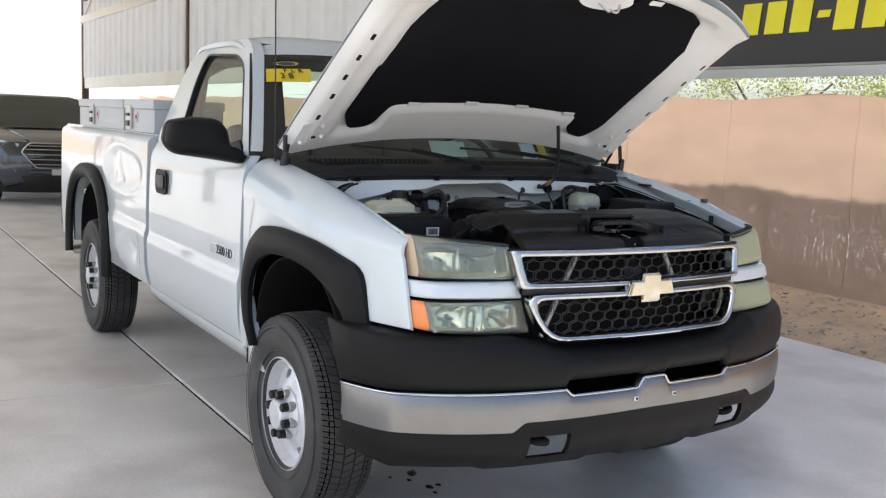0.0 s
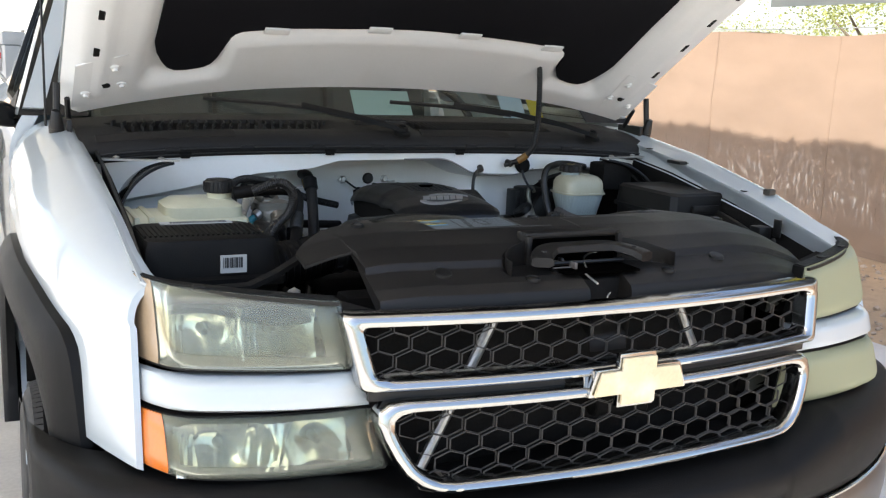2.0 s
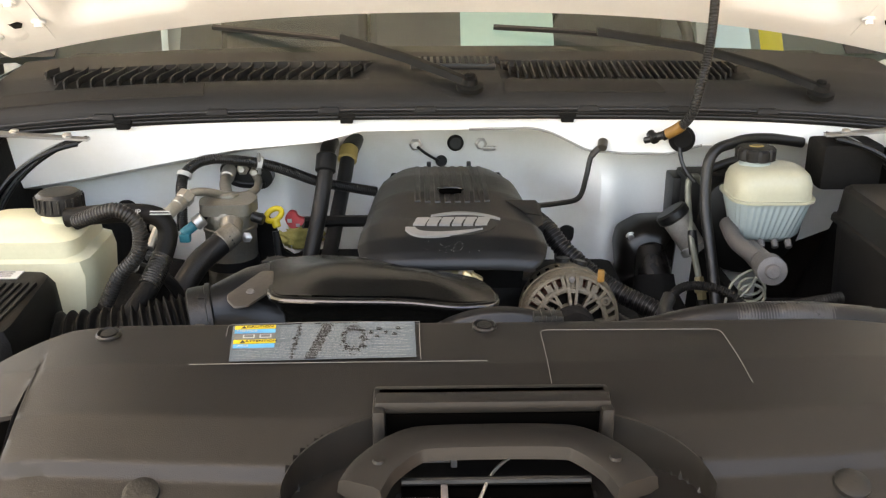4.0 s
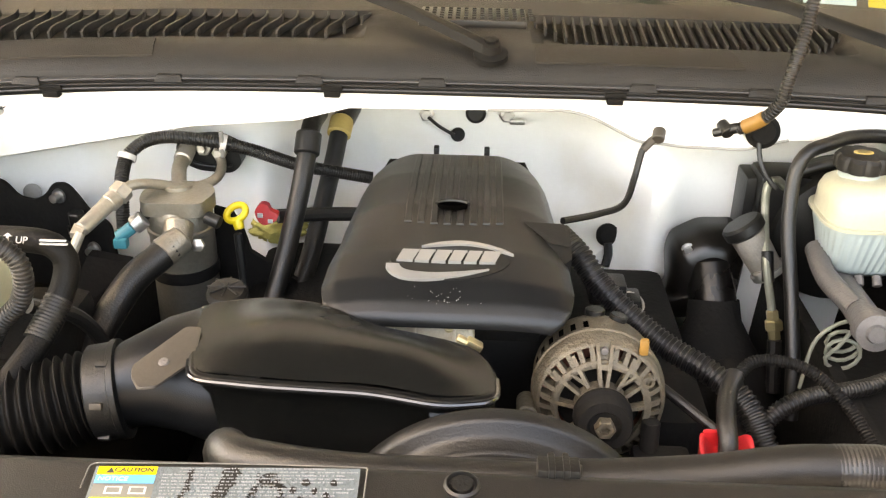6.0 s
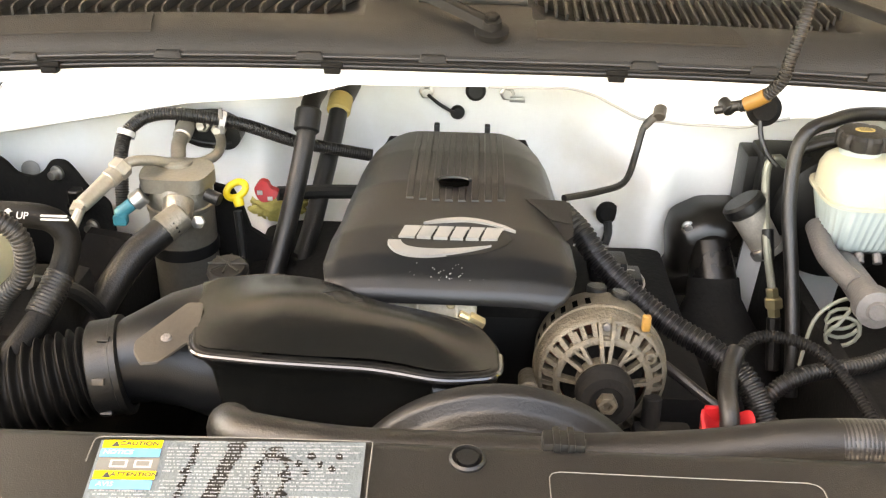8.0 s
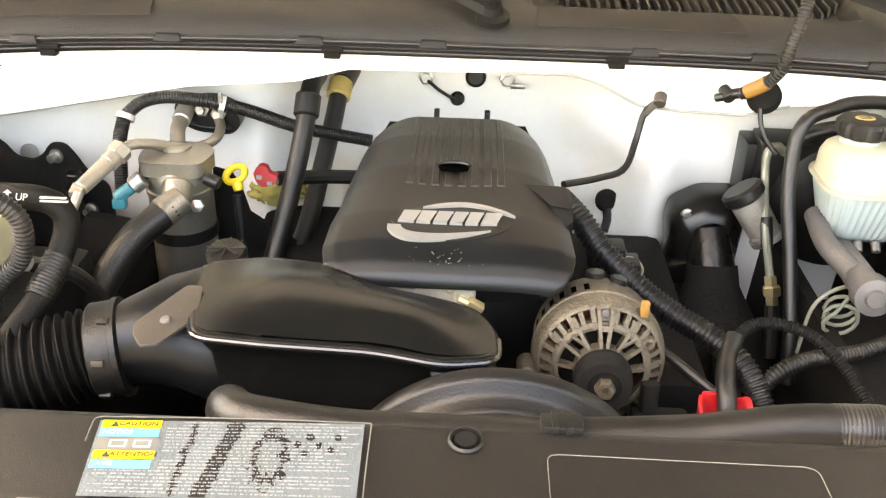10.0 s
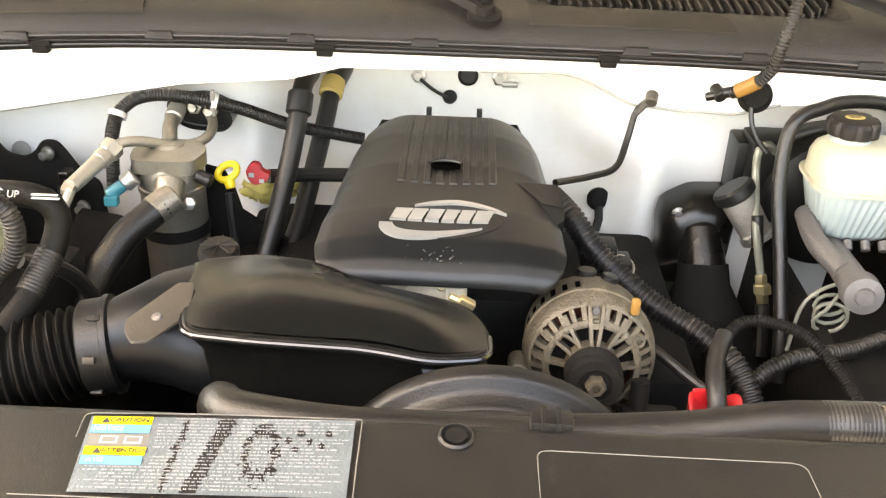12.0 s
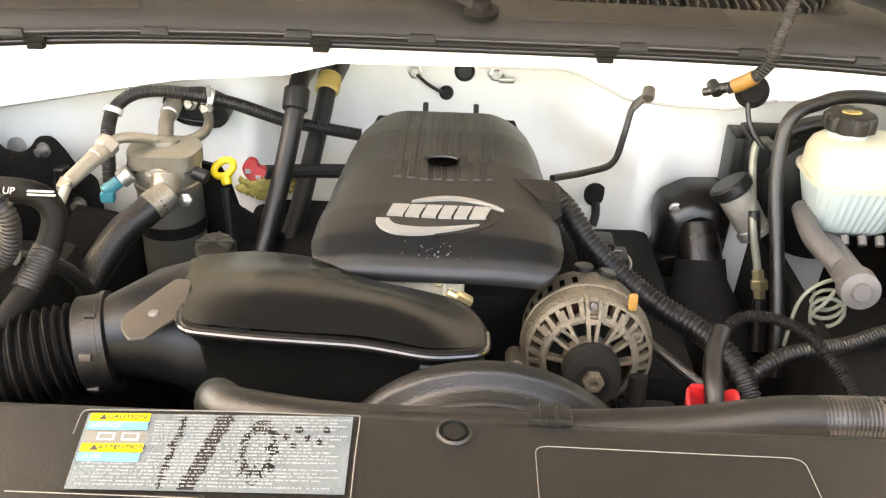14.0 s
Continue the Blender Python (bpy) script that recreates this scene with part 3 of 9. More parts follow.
for s in (-1, 1):
    part("wing", wing(s), PAINT, truck)
    part("wing_foot", prism([(s * 0.985, y, z) for y, z in ((0.352, 0.78), (0.352, 0.50), (0.185, 0.50), (0.235, 0.60), (0.30, 0.68))], (-s * 0.02, 0, 0), 0.002), PAINT, truck)
    part("wheel_flare", front_flare(s), TRIM, truck, "weathered black plastic flare")
    # inner wing rail with its flange
    def lip(u, v, s=s):
        y = lerp(-0.64, 0.36, u)
        return Vector((s * (rail_x(y) - 0.002 - (0.05 if s > 0 else 0.022) * min(1, v * 2)), y, rail(y) - 0.004 - 0.012 * min(1, v * 2) - (0.035 if s > 0 else 0.02) * max(0, v - 0.5) * 2))
    part("wing_rail", sheet(lip, 24, 6, 0.006, (0, 0, -1)), PAINT, truck)
    def liner(u, v, s=s):
        a = math.pi * u
        return Vector((s * lerp(0.972, 0.45, v), -0.095 + 0.405 * math.cos(a), 0.56 + 0.44 * math.sin(a) ** 0.7))
    part("wheel_liner", sheet(liner, 30, 4, 0.006), DEEP, truck)
    part("wheelhouse_panel", box(s * 0.45, s * 0.47, -0.54, 0.46, 0.36, 1.02), DEEP, truck)
    part("wheelhouse_panel", box(s * 0.47, s * 0.966, 0.40, 0.43, 0.48, 1.06), DEEP, truck)
    part("wheelhouse_panel", box(s * 0.45, s * 0.88, -0.60, -0.57, 0.44, 0.95), DEEP, truck)
    def liner2(u, v, s=s):
        a = math.pi * u
        return Vector((s * lerp(0.955, 0.40, v), 3.39 + 0.46 * math.cos(a), 0.56 + 0.46 * math.sin(a) ** 0.7))
    part("wheel_liner", sheet(liner2, 30, 4, 0.006), DEEP, truck)

    # door
    def door_skin(u, v, s=s):
        y, z = lerp(0.445, 1.865, u), lerp(0.565, 1.345, v)
        x = width(y) - 0.002 + 0.012 * math.sin(math.pi * min(1, max(0, (z - 0.56) / 0.75))) - 0.03 * max(0, (z - 1.24) / 0.105) ** 2
        x += flank(z, 0.865)
        return Vector((s * x, y, z))
    door = part("door", sheet(door_skin, 30, 40, 0.04, (-s, 0, 0)), PAINT, truck)
    hx = s * 0.999
    part("handle_bezel", prism([(hx, p.x, p.y) for p in rounded([(1.50, 1.09), (1.70, 1.09), (1.70, 1.215), (1.50, 1.215)], 0.045)], (s * 0.008, 0, 0), 0.003), TRIM, door)
    part("handle", box(hx + s * 0.005, hx + s * 0.017, 1.525, 1.675, 1.118, 1.190, 0.008), BLACK, door)
    part("handle_lock", lathe([(0, 0), (0.010, 0), (0.009, 0.003), (0, 0.003)], (hx + s * 0.008, 1.69, 1.15), (s, 0, 0), 14), STEEL, door)
    def sill(u, v, s=s):
        y = lerp(0.42, 1.90, u)
        return Vector((s * (0.978 - 0.05 * v * v), y, lerp(0.562, 0.47, v)))
    part("rocker", sheet(sill, 10, 6, 0.01, (-s, 0, 0)), PAINT, truck)

    # cab side: pillars round the window
    def gx(z):
        return 0.962 - (z - 1.33) * 0.36
    outer = ring_loop(rounded([(0.43, 1.345), (0.865, 1.80), (0.985, 1.862), (1.58, 1.868), (1.77, 1.80), (1.825, 1.64), (1.87, 1.345)], 0.06, 6), 72)
    inner = ring_loop(rounded([(0.54, 1.352), (0.90, 1.735), (1.04, 1.79), (1.52, 1.808), (1.55, 1.66), (1.48, 1.352)], 0.075, 6), 72)
    rows = []
    for loop, dx in ((inner, -0.03), (inner, 0.004), (outer, 0.0), (outer, -0.05)):
        rows.append([Vector((s * (gx(p.y) + dx), p.x, p.y)) for p in loop])
    part("cab_side", loft(rows, cap=False), PAINT, truck)
    gl = loft([[Vector((s * (gx(z) - 0.012), y, z)) for y, z in [(lerp(1.15, p.x, k), lerp(1.58, p.y, k)) for p in inner]] for k in (1.0, 0.5, 0.02)], cap=False)
    part("side_window", gl, PANE, truck, "tinted glass").visible_shadow = False
    seal = loft([[Vector((s * (gx(p.y) + d), p.x, p.y)) for p in lp] for lp, d in ((inner, 0.006), (ring_loop(rounded([(0.562, 1.362), (0.908, 1.727), (1.042, 1.779), (1.510, 1.797), (1.539, 1.66), (1.471, 1.362)], 0.068, 6), 72), 0.006), (ring_loop(rounded([(0.562, 1.362), (0.908, 1.727), (1.042, 1.779), (1.510, 1.797), (1.539, 1.66), (1.471, 1.362)], 0.068, 6), 72), -0.01))], cap=False)
    part("window_seal", seal, BLACK, truck)

    # mirror
    if s < 0:
        head = ring_loop(rounded([(1.290, 1.390), (1.274, 1.476), (1.180, 1.493), (1.075, 1.489), (1.038, 1.452), (1.024, 1.378), (0.965, 1.368), (0.955, 1.306), (1.110, 1.328), (1.252, 1.345)], 0.028, 6), 96)
        rows = [[Vector((s * lerp(1.135, p.x, k), y - 0.02 * (1.135 - p.x) * (k > 0.9), lerp(1.405, p.y, k))) for p in head] for y, k in ((0.452, 0.30), (0.455, 0.60), (0.463, 0.82), (0.478, 0.94), (0.500, 0.99), (0.53, 1.0), (0.575, 0.99), (0.600, 0.95))]
        mirror = part("door_mirror", loft(rows), TRIM, truck, "large black plastic door mirror", sharp=50)
        part("mirror_seam", tube([Vector((s * p.x * 1.0005, 0.535 - 0.02 * (1.135 - p.x), p.y)) for p in head[:97]], 0.002, seg=6, step=0.01, cap=False), BLACK, mirror)
        part("mirror_glass", loft([[Vector((s * lerp(1.15, p.x, k), 0.603, lerp(1.41, p.y, k))) for p in head if p.x > 1.03] for k in (0.93, 0.5)]), SUVGLASS, mirror)
        part("mirror_sail", prism([(s * 0.962, 0.47, 1.335), (s * 0.962, 0.86, 1.335), (s * 0.955, 0.80, 1.36), (s * 0.940, 0.60, 1.405)], (s * 0.012, 0, 0)), TRIM, mirror)

    # bed side, dented ahead of the wheel
    def bedside(u, v, s=s):
        y = lerp(1.925, 4.46, u)
        low = arch(3.36, 0.545, 0.56, 0.51, y)
        z = lerp(low, 1.330, min(1, v / 0.86))
        x = width(y) + 0.010 * math.sin(math.pi * min(1, max(0, (z - 0.5) / 0.9)))
        x += flank(z, 0.885 + 0.02 * (y - 1.9)) * min(1.0, max(0.0, (2.95 - y) / 0.15))
        if s < 0:
            r = math.hypot((y - 2.48) / 0.46, (z - 1.165) / 0.135)
            dent = math.exp(-1.1 * r ** 2.4)
            x -= 0.7 * dent * (0.022 + 0.008 * math.sin(9 * y + 6 * z + 0.6) + 0.0035 * math.sin(19 * y - 12 * z + 1.0) + 0.005 * noise.noise((y * 4, z * 7, 1)))
            x += 0.006 * math.exp(-((r - 1.05) / 0.16) ** 2)
            x -= 0.018 * math.exp(-((y - 2.15) / 0.12) ** 2 - ((z - 0.72) / 0.08) ** 2) * (1 + noise.noise((y * 14, z * 14, 4)))
        if v > 0.86:
            a = (v - 0.86) / 0.14 * math.pi / 2
            x, z = x - 0.085 * (1 - math.cos(a)), 1.330 + 0.052 * math.sin(a)
        y += 0.03 * (u > 0.98) * 0
        return Vector((s * x, y, z))
    part("bed_side", sheet(bedside, 110, 44, 0.05, (-s, 0, 0)), PAINT, truck, "dented white pickup bed side" if s < 0 else "")
    part("wheel_flare", flare(s, 3.36, 0.625, 0.59, 0.555, radians(188), radians(-8), 0.062), TRIM, truck, "weathered black plastic flare")
    part("bed_rail", box(s * 0.80, s * 0.935, 1.93, 4.44, 1.352, 1.384, 0.008), PAINT, truck)
    part("tail_lamp", box(s * 0.90, s * 0.955, 4.462, 4.49, 0.98, 1.33, 0.01), RED, truck)

part("bed_floor", box(-0.84, 0.84, 1.94, 4.44, 0.86, 0.90), PAINT, truck)
part("bed_front", box(-0.84, 0.84, 1.935, 1.965, 0.86, 1.37), PAINT, truck)
part("tailgate", box(-0.82, 0.82, 4.42, 4.48, 0.88, 1.36, 0.015), PAINT, truck)
part("rear_bumper", box(-0.95, 0.95, 4.49, 4.66, 0.58, 0.76, 0.03), TRIM, truck)
part("frame_rail", box(0.36, 0.46, -0.55, 4.4, 0.46, 0.62, 0.01), DEEP, truck)
part("frame_rail", box(-0.46, -0.36, -0.55, 4.4, 0.46, 0.62, 0.01), DEEP, truck)
part("underbody", box(-0.86, 0.86, 0.55, 4.3, 0.575, 0.66, 0.01), DEEP, truck)
part("axle", rod((-0.80, 3.378, 0.385), (0.80, 3.378, 0.385), 0.06), DEEP, truck)
part("axle", rod((-0.80, 0, 0.40), (0.80, 0, 0.40), 0.04), DEEP, truck)
part("exhaust_tip", rod((-0.80, 3.85, 0.50), (-0.97, 4.0, 0.48), 0.035), STEEL, truck)


# roof, screen, back panel
def roof_skin(u, v):
    x, y = lerp(-0.79, 0.79, u), lerp(0.86, 1.75, v)
    e = abs(x) / 0.79
    return Vector((x, y + 0.03 * (e ** 2) * (1 - v), 1.888 - 0.045 * e ** 6 + 0.012 * math.sin(math.pi * v) - 0.085 * max(0.0, 1 - v * 3.2) ** 2 - 0.05 * max(0.0, (v - 0.85) / 0.15) ** 2))


part("roof", sheet(roof_skin, 30, 14, 0.02, (0, 0, -1)), PAINT, truck)


def screen_at(x, v):
    e = abs(x) / lerp(0.85, 0.72, v)
    return Vector((x, lerp(0.44, 0.865, v) + 0.02 * e * e, lerp(1.342, 1.80, v) + 0.02 * math.sin(math.pi * v) - 0.018 * e ** 4 * v))


def screen(u, v):
    return screen_at(lerp(-1, 1, u) * lerp(0.85, 0.72, v), v)


part("windscreen", sheet(screen, 24, 12), PANE, truck, "tinted laminated glass").visible_shadow = False
for s in (-1, 1):
    part("screen_border", sheet(lambda u, v: screen_at(s * lerp(0.85, 0.72, v), v) + Vector((s * lerp(-0.06, lerp(0.112, 0.088, v), u), lerp(-0.004, -0.010, u), 0.004)), 3, 12, 0.004, (0, 1, 0)), BLACK, truck)
    part("a_pillar", sheet(lambda u, v: screen_at(s * lerp(0.85, 0.72, v), v) + Vector((s * lerp(lerp(0.112, 0.088, v), lerp(0.119, 0.095, v), u), lerp(-0.010, 0.03, u), 0.004)), 2, 12, 0.02, (-s * 0.3, 1, 0)), PAINT, truck)
part("screen_header", sheet(lambda u, v: screen_at(lerp(-0.72, 0.72, u), lerp(0.93, 1.0, v)) + Vector((0, -0.004, 0.004)), 16, 2, 0.004, (0, 1, 0)), BLACK, truck)
def back_y(z):
    return 1.87 - 0.13 * max(0.0, z - 1.345) - 0.10 * max(0.0, (z - 1.74) / 0.12) ** 2


back = loft([[Vector((p.x, back_y(p.y), p.y)) for p in lp] for lp in (ring_loop(rounded([(-0.72, 1.36), (0.72, 1.36), (0.68, 1.77), (-0.68, 1.77)], 0.06), 64), ring_loop(rounded([(-0.93, 0.9), (0.93, 0.9), (0.78, 1.86), (-0.78, 1.86)], 0.08), 64))], cap=False)
part("cab_back", back, PAINT, truck)
part("rear_window", sheet(lambda u, v: Vector((lerp(-0.73, 0.73, u), back_y(lerp(1.35, 1.78, v)) - 0.004, lerp(1.35, 1.78, v))), 4, 8), PANE, truck).visible_shadow = False
part("dashboard", loft([[(-0.86, y, z), (0.86, y, z), (0.86, y, 0.9), (-0.86, y, 0.9)] for y, z in ((0.52, 1.29), (0.62, 1.305), (0.80, 1.30), (0.86, 1.24))]), DASH, truck)
part("cab_floor", box(-0.90, 0.90, 0.52, 1.90, 0.66, 0.70), DASH, truck)
part("headliner", box(-0.72, 0.72, 0.98, 1.55, 1.828, 1.842), SEAT, truck)
for x in (-0.45, 0.0, 0.45):
    seat = part("seat", join(box(x - 0.22, x + 0.22, 0.98, 1.48, 0.95, 1.10, 0.05, 3), moved(box(x - 0.22, x + 0.22, -0.07, 0.07, 0, 0.40, 0.05, 3), pose(0, 1.50, 1.06, -10))), SEAT, truck, "grey cloth seat")
    part("headrest", box(x - 0.10, x + 0.10, 1.55, 1.64, 1.45, 1.63, 0.045, 3), SEAT, seat)
wheelc = Vector((0.42, 0.92, 1.28))
part("steering_wheel", tube([wheelc + Vector((0.185 * math.cos(a), 0.185 * math.sin(a) * 0.45, 0.185 * math.sin(a) * 0.9)) for a in [2 * math.pi * k / 16 for k in range(17)]], 0.015, cap=False), BLACK, truck)
part("inside_mirror", box(-0.12, 0.12, 0.88, 0.91, 1.68, 1.74, 0.015), BLACK, truck)
sticker = part("price_sticker", sheet(lambda u, v: screen_at(lerp(-0.780, -0.570, u) + 0.022 * v, lerp(0.675, 0.825, v)) + Vector((0, -0.012, 0.004)), 4, 2, 0.002, (0, 1, 0)), YELLOW, truck, "yellow paper sticker with black handwriting")
def oval(k):
    return [screen_at(-0.655 + 0.064 * k * math.cos(a), 0.885 + 0.030 * k * math.sin(a)) + Vector((0, -0.013 - 0.001 * (k < 0.9), 0.004)) for a in [2 * math.pi * j / 28 for j in range(28)]]


decal = part("oval_decal", loft([oval(1.0), oval(0.02)], cap=False), BLUE2, truck, "dark oval decal with a yellow ring")
part("decal_ring", loft([oval(0.86), oval(0.70)], cap=False), YELLOW, decal)


def lettering(name, text, at, turn, size, material, parent, label="", depth=0.001):
    """Raised characters in the built-in face, as a mesh."""
    c = bpy.data.curves.new(name, "FONT")
    c.body, c.size, c.extrude, c.align_x, c.align_y = text, size, depth, "CENTER", "CENTER"
    tmp = new(name, c)
    me = bpy.data.meshes.new_from_object(tmp.evaluated_get(bpy.context.evaluated_depsgraph_get()))
    bpy.data.objects.remove(tmp)
    me.materials.clear()
    me.materials.append(material)
    ob = new(name, me)
    ob.matrix_world = Matrix.Translation(at) @ turn
    ob.parent = parent
    ob.matrix_parent_inverse = Matrix.Identity(4)
    if label:
        tagged(ob, label=label)
    return ob


a, b, c = screen_at(-0.72, 0.76), screen_at(-0.50, 0.76), screen_at(-0.61, 0.85)
ex = (b - a).normalized()
ey = (c - (a + b) / 2).normalized()
flat = Matrix((ex, ey, ex.cross(ey))).transposed().to_4x4()
off = ex.cross(ey) * 0.016
for k, ch in enumerate("FLR"):
    lettering("handwriting", ch, screen_at(-0.675 + 0.036 * k, 0.785) + off, flat, 0.040, BLACK, sticker)
for k, ch in enumerate("38"):
    lettering("handwriting", ch, screen_at(-0.695 + 0.038 * k, 0.722) + off, flat, 0.050, BLACK, sticker)

# papers left on the dashboard
for x, w, m, lab in ((0.12, 0.20, PAPERGREEN, "pale green paper sheet leaning on the dashboard"), (0.60, 0.09, PAPERBLUE, "pale blue paper slip leaning on the dashboard"), (0.69, 0.05, YELLOW, "yellow paper slip leaning on the dashboard")):
    sheet_ = tagged(part("paper_sheet", sheet(lambda u, v: Vector((lerp(x - w / 2, x + w / 2, u), lerp(0.575, 0.665, v) + 0.006 * math.sin(3 * u), lerp(1.304, 1.425, v))), 6, 4, 0.001, (0, 1, 0)), m), label=lab, category="paper", group="papers on the dashboard")

# side badge
side = Matrix(((0, 0, -1), (-1, 0, 0), (0, 1, 0))).to_4x4()
badge = part("model_badge", box(-0.998, -0.990, 0.50, 0.82, 0.90, 0.945, 0.003), PAINT, truck, "model number badge on the door")
lettering("numerals", "2500", (-1.0, 0.675, 0.922), side, 0.055, BLACK, badge)
lettering("letters", "HD", (-1.0, 0.565, 0.922), side, 0.055, BLACK, badge)
part("aerial", rod((-0.905, 0.30, 1.33), (-0.905, 0.34, 2.2), 0.003, seg=8), BLACK, truck)


# ---- grille, lamps, bumper ----
def gy(x, z):
    return -0.905 + 0.19 * x * x + (z - 0.95) * 0.22


def frame_strip(pts_out, pts_in, dy, n=360):
    a, b = ring_loop(pts_out, n), ring_loop(pts_in, n)
    rows = []
    for lp, d in ((a, 0.02), (a, dy + 0.006), ([p.lerp(q, 0.06) for p, q in zip(a, b)], dy + 0.001), ([p.lerp(q, 0.20) for p, q in zip(a, b)], dy - 0.0035), ([p.lerp(q, 0.42) for p, q in zip(a, b)], dy - 0.006), ([p.lerp(q, 0.62) for p, q in zip(a, b)], dy - 0.0055), ([p.lerp(q, 0.84) for p, q in zip(a, b)], dy - 0.002), (b, dy + 0.006), (b, 0.03)):
        rows.append([Vector((p.x, gy(p.x, p.y) + d, p.y)) for p in lp])
    return loft(rows, cap=False)


grille = part("grille_surround", frame_strip(
    rounded([(-0.535, 1.113), (0.535, 1.113), (0.508, 0.985), (-0.508, 0.985)], 0.012),
    rounded([(-0.498, 1.089), (0.498, 1.089), (0.478, 1.005), (-0.478, 1.005)], 0.012), -0.012), CHROME, truck, "chrome grille surround")
part("lower_surround", frame_strip(
    rounded([(-0.506, 0.970), (0.506, 0.970), (0.43, 0.812), (-0.43, 0.812)], 0.07),
    rounded([(-0.472, 0.949), (0.472, 0.949), (0.408, 0.832), (-0.408, 0.832)], 0.055), -0.012), CHROME, grille)


def honeycomb(inside, x0, x1, z0, z1, dy, cell=0.0335, wall=0.0017, deep=0.004):
    """Open hexagon mesh that follows the grille's bow."""
    bm = bmesh.new()
    row, z = 0, z0
    while z < z1 + cell * 0.3:
        x = x0 + (cell * 0.866 if row % 2 else 0)
        while x < x1 + cell:
            if inside(x, z):
                rings = []
                for r, d in ((cell - 0.0004, 0), (cell - wall, 0), (cell - wall, deep), (cell - 0.0004, deep)):
                    rings.append([bm.verts.new((x + r * math.sin(math.pi * k / 3), gy(x, z) + dy + d, z + 0.60 * r * math.cos(math.pi * k / 3))) for k in range(6)])
                for a, b in ((0, 1), (1, 2), (2, 3)):
                    for k in range(6):
                        bm.faces.new((rings[a][k], rings[a][(k + 1) % 6], rings[b][(k + 1) % 6], rings[b][k]))
            x += cell * 1.732
        z += cell * 1.5 * 0.60
        row += 1
    bmesh.ops.recalc_face_normals(bm, faces=bm.faces)
    return bm


part("honeycomb", honeycomb(lambda x, z: abs(x) < 0.485 and 0.99 < z < 1.11, -0.50, 0.50, 0.997, 1.098, 0.012), MESH, grille, smooth=False)
part("honeycomb", honeycomb(lambda x, z: abs(x) < 0.385 + (z - 0.82) * 0.5 and 0.81 < z < 0.965, -0.50, 0.50, 0.826, 0.955, 0.012), MESH, grille, smooth=False)
for s in (-1, 1):
    part("slot_insert", sheet(lambda u, v: Vector((s * lerp(0.13, 0.49, u), gy(lerp(0.13, 0.49, u), 0.98) + 0.008, lerp(0.965, 0.995, v))), 10, 2, 0.01, (0, 1, 0)), BLACK, grille)
bow = [(-0.098, -0.024), (-0.038, -0.024), (-0.038, -0.046), (0.038, -0.046), (0.038, -0.024), (0.108, -0.024), (0.092, 0.022), (0.038, 0.022), (0.038, 0.046), (-0.038, 0.046), (-0.038, 0.022), (-0.083, 0.022)]
part("emblem_bar", sheet(lambda u, v: (lambda x, z: Vector((x, gy(x, z) - 0.012, z)))(lerp(-0.105, 0.105, u), lerp(0.966, 0.988, v)), 8, 2, 0.02, (0, 1, 0)), CHROME, grille)
part("emblem_back", prism([(x * 1.06, gy(0, 0.98) - 0.012, 0.978 + z * 1.10) for x, z in bow], (0, -0.014, 0), 0.003), CHROME, grille)
part("emblem", prism([(x * 0.97, gy(0, 0.98) - 0.027, 0.978 + z * 0.95) for x, z in bow], (0, -0.008, 0), 0.003), GOLD, grille, "faded gold cross-shaped emblem")
# radiator support and condenser seen through the mesh
part("condenser", box(-0.46, 0.46, -0.70, -0.68, 0.55, 1.06, 0.004), DEEP, truck)
part("support_brace", rod((-0.20, -0.75, 1.07), (-0.36, -0.78, 0.80), 0.010, seg=10), STEEL, truck)
part("support_brace", rod((0.22, -0.75, 1.07), (0.26, -0.77, 0.97), 0.010, seg=10), STEEL, truck)
part("horn", rod((0.02, -0.76, 0.87), (0.14, -0.77, 0.86), 0.025), DEEP, truck)


def lamp_y(x, z):
    e = max(0.0, (abs(x) - 0.52) / 0.325)
    return -0.83 + 0.075 * e ** 1.7 + (z - 0.95) * (0.10 + 0.35 * e)


def lamp(s, x_in0, x_in1, x_out, z0, z1, z1out, dy, over=0.0):
    def f(u, v):
        x = lerp(lerp(x_in0, x_in1, v), x_out, u)
        top = lerp(z1, z1out, u)
        z = lerp(z0 + (0.026 if z0 < 0.9 else 0.006) * max(0.0, u) ** 1.5, top, v)
        edge = 0.016 * ((2 * v - 1) ** 6 + (2 * u - 1) ** 8)
        wrap = 0.080 * max(0, (u - 0.74) / 0.26) ** 2.6 * over
        return Vector((s * x, lamp_y(x, z) + dy + min(0.016, edge) + wrap, z))

    return f


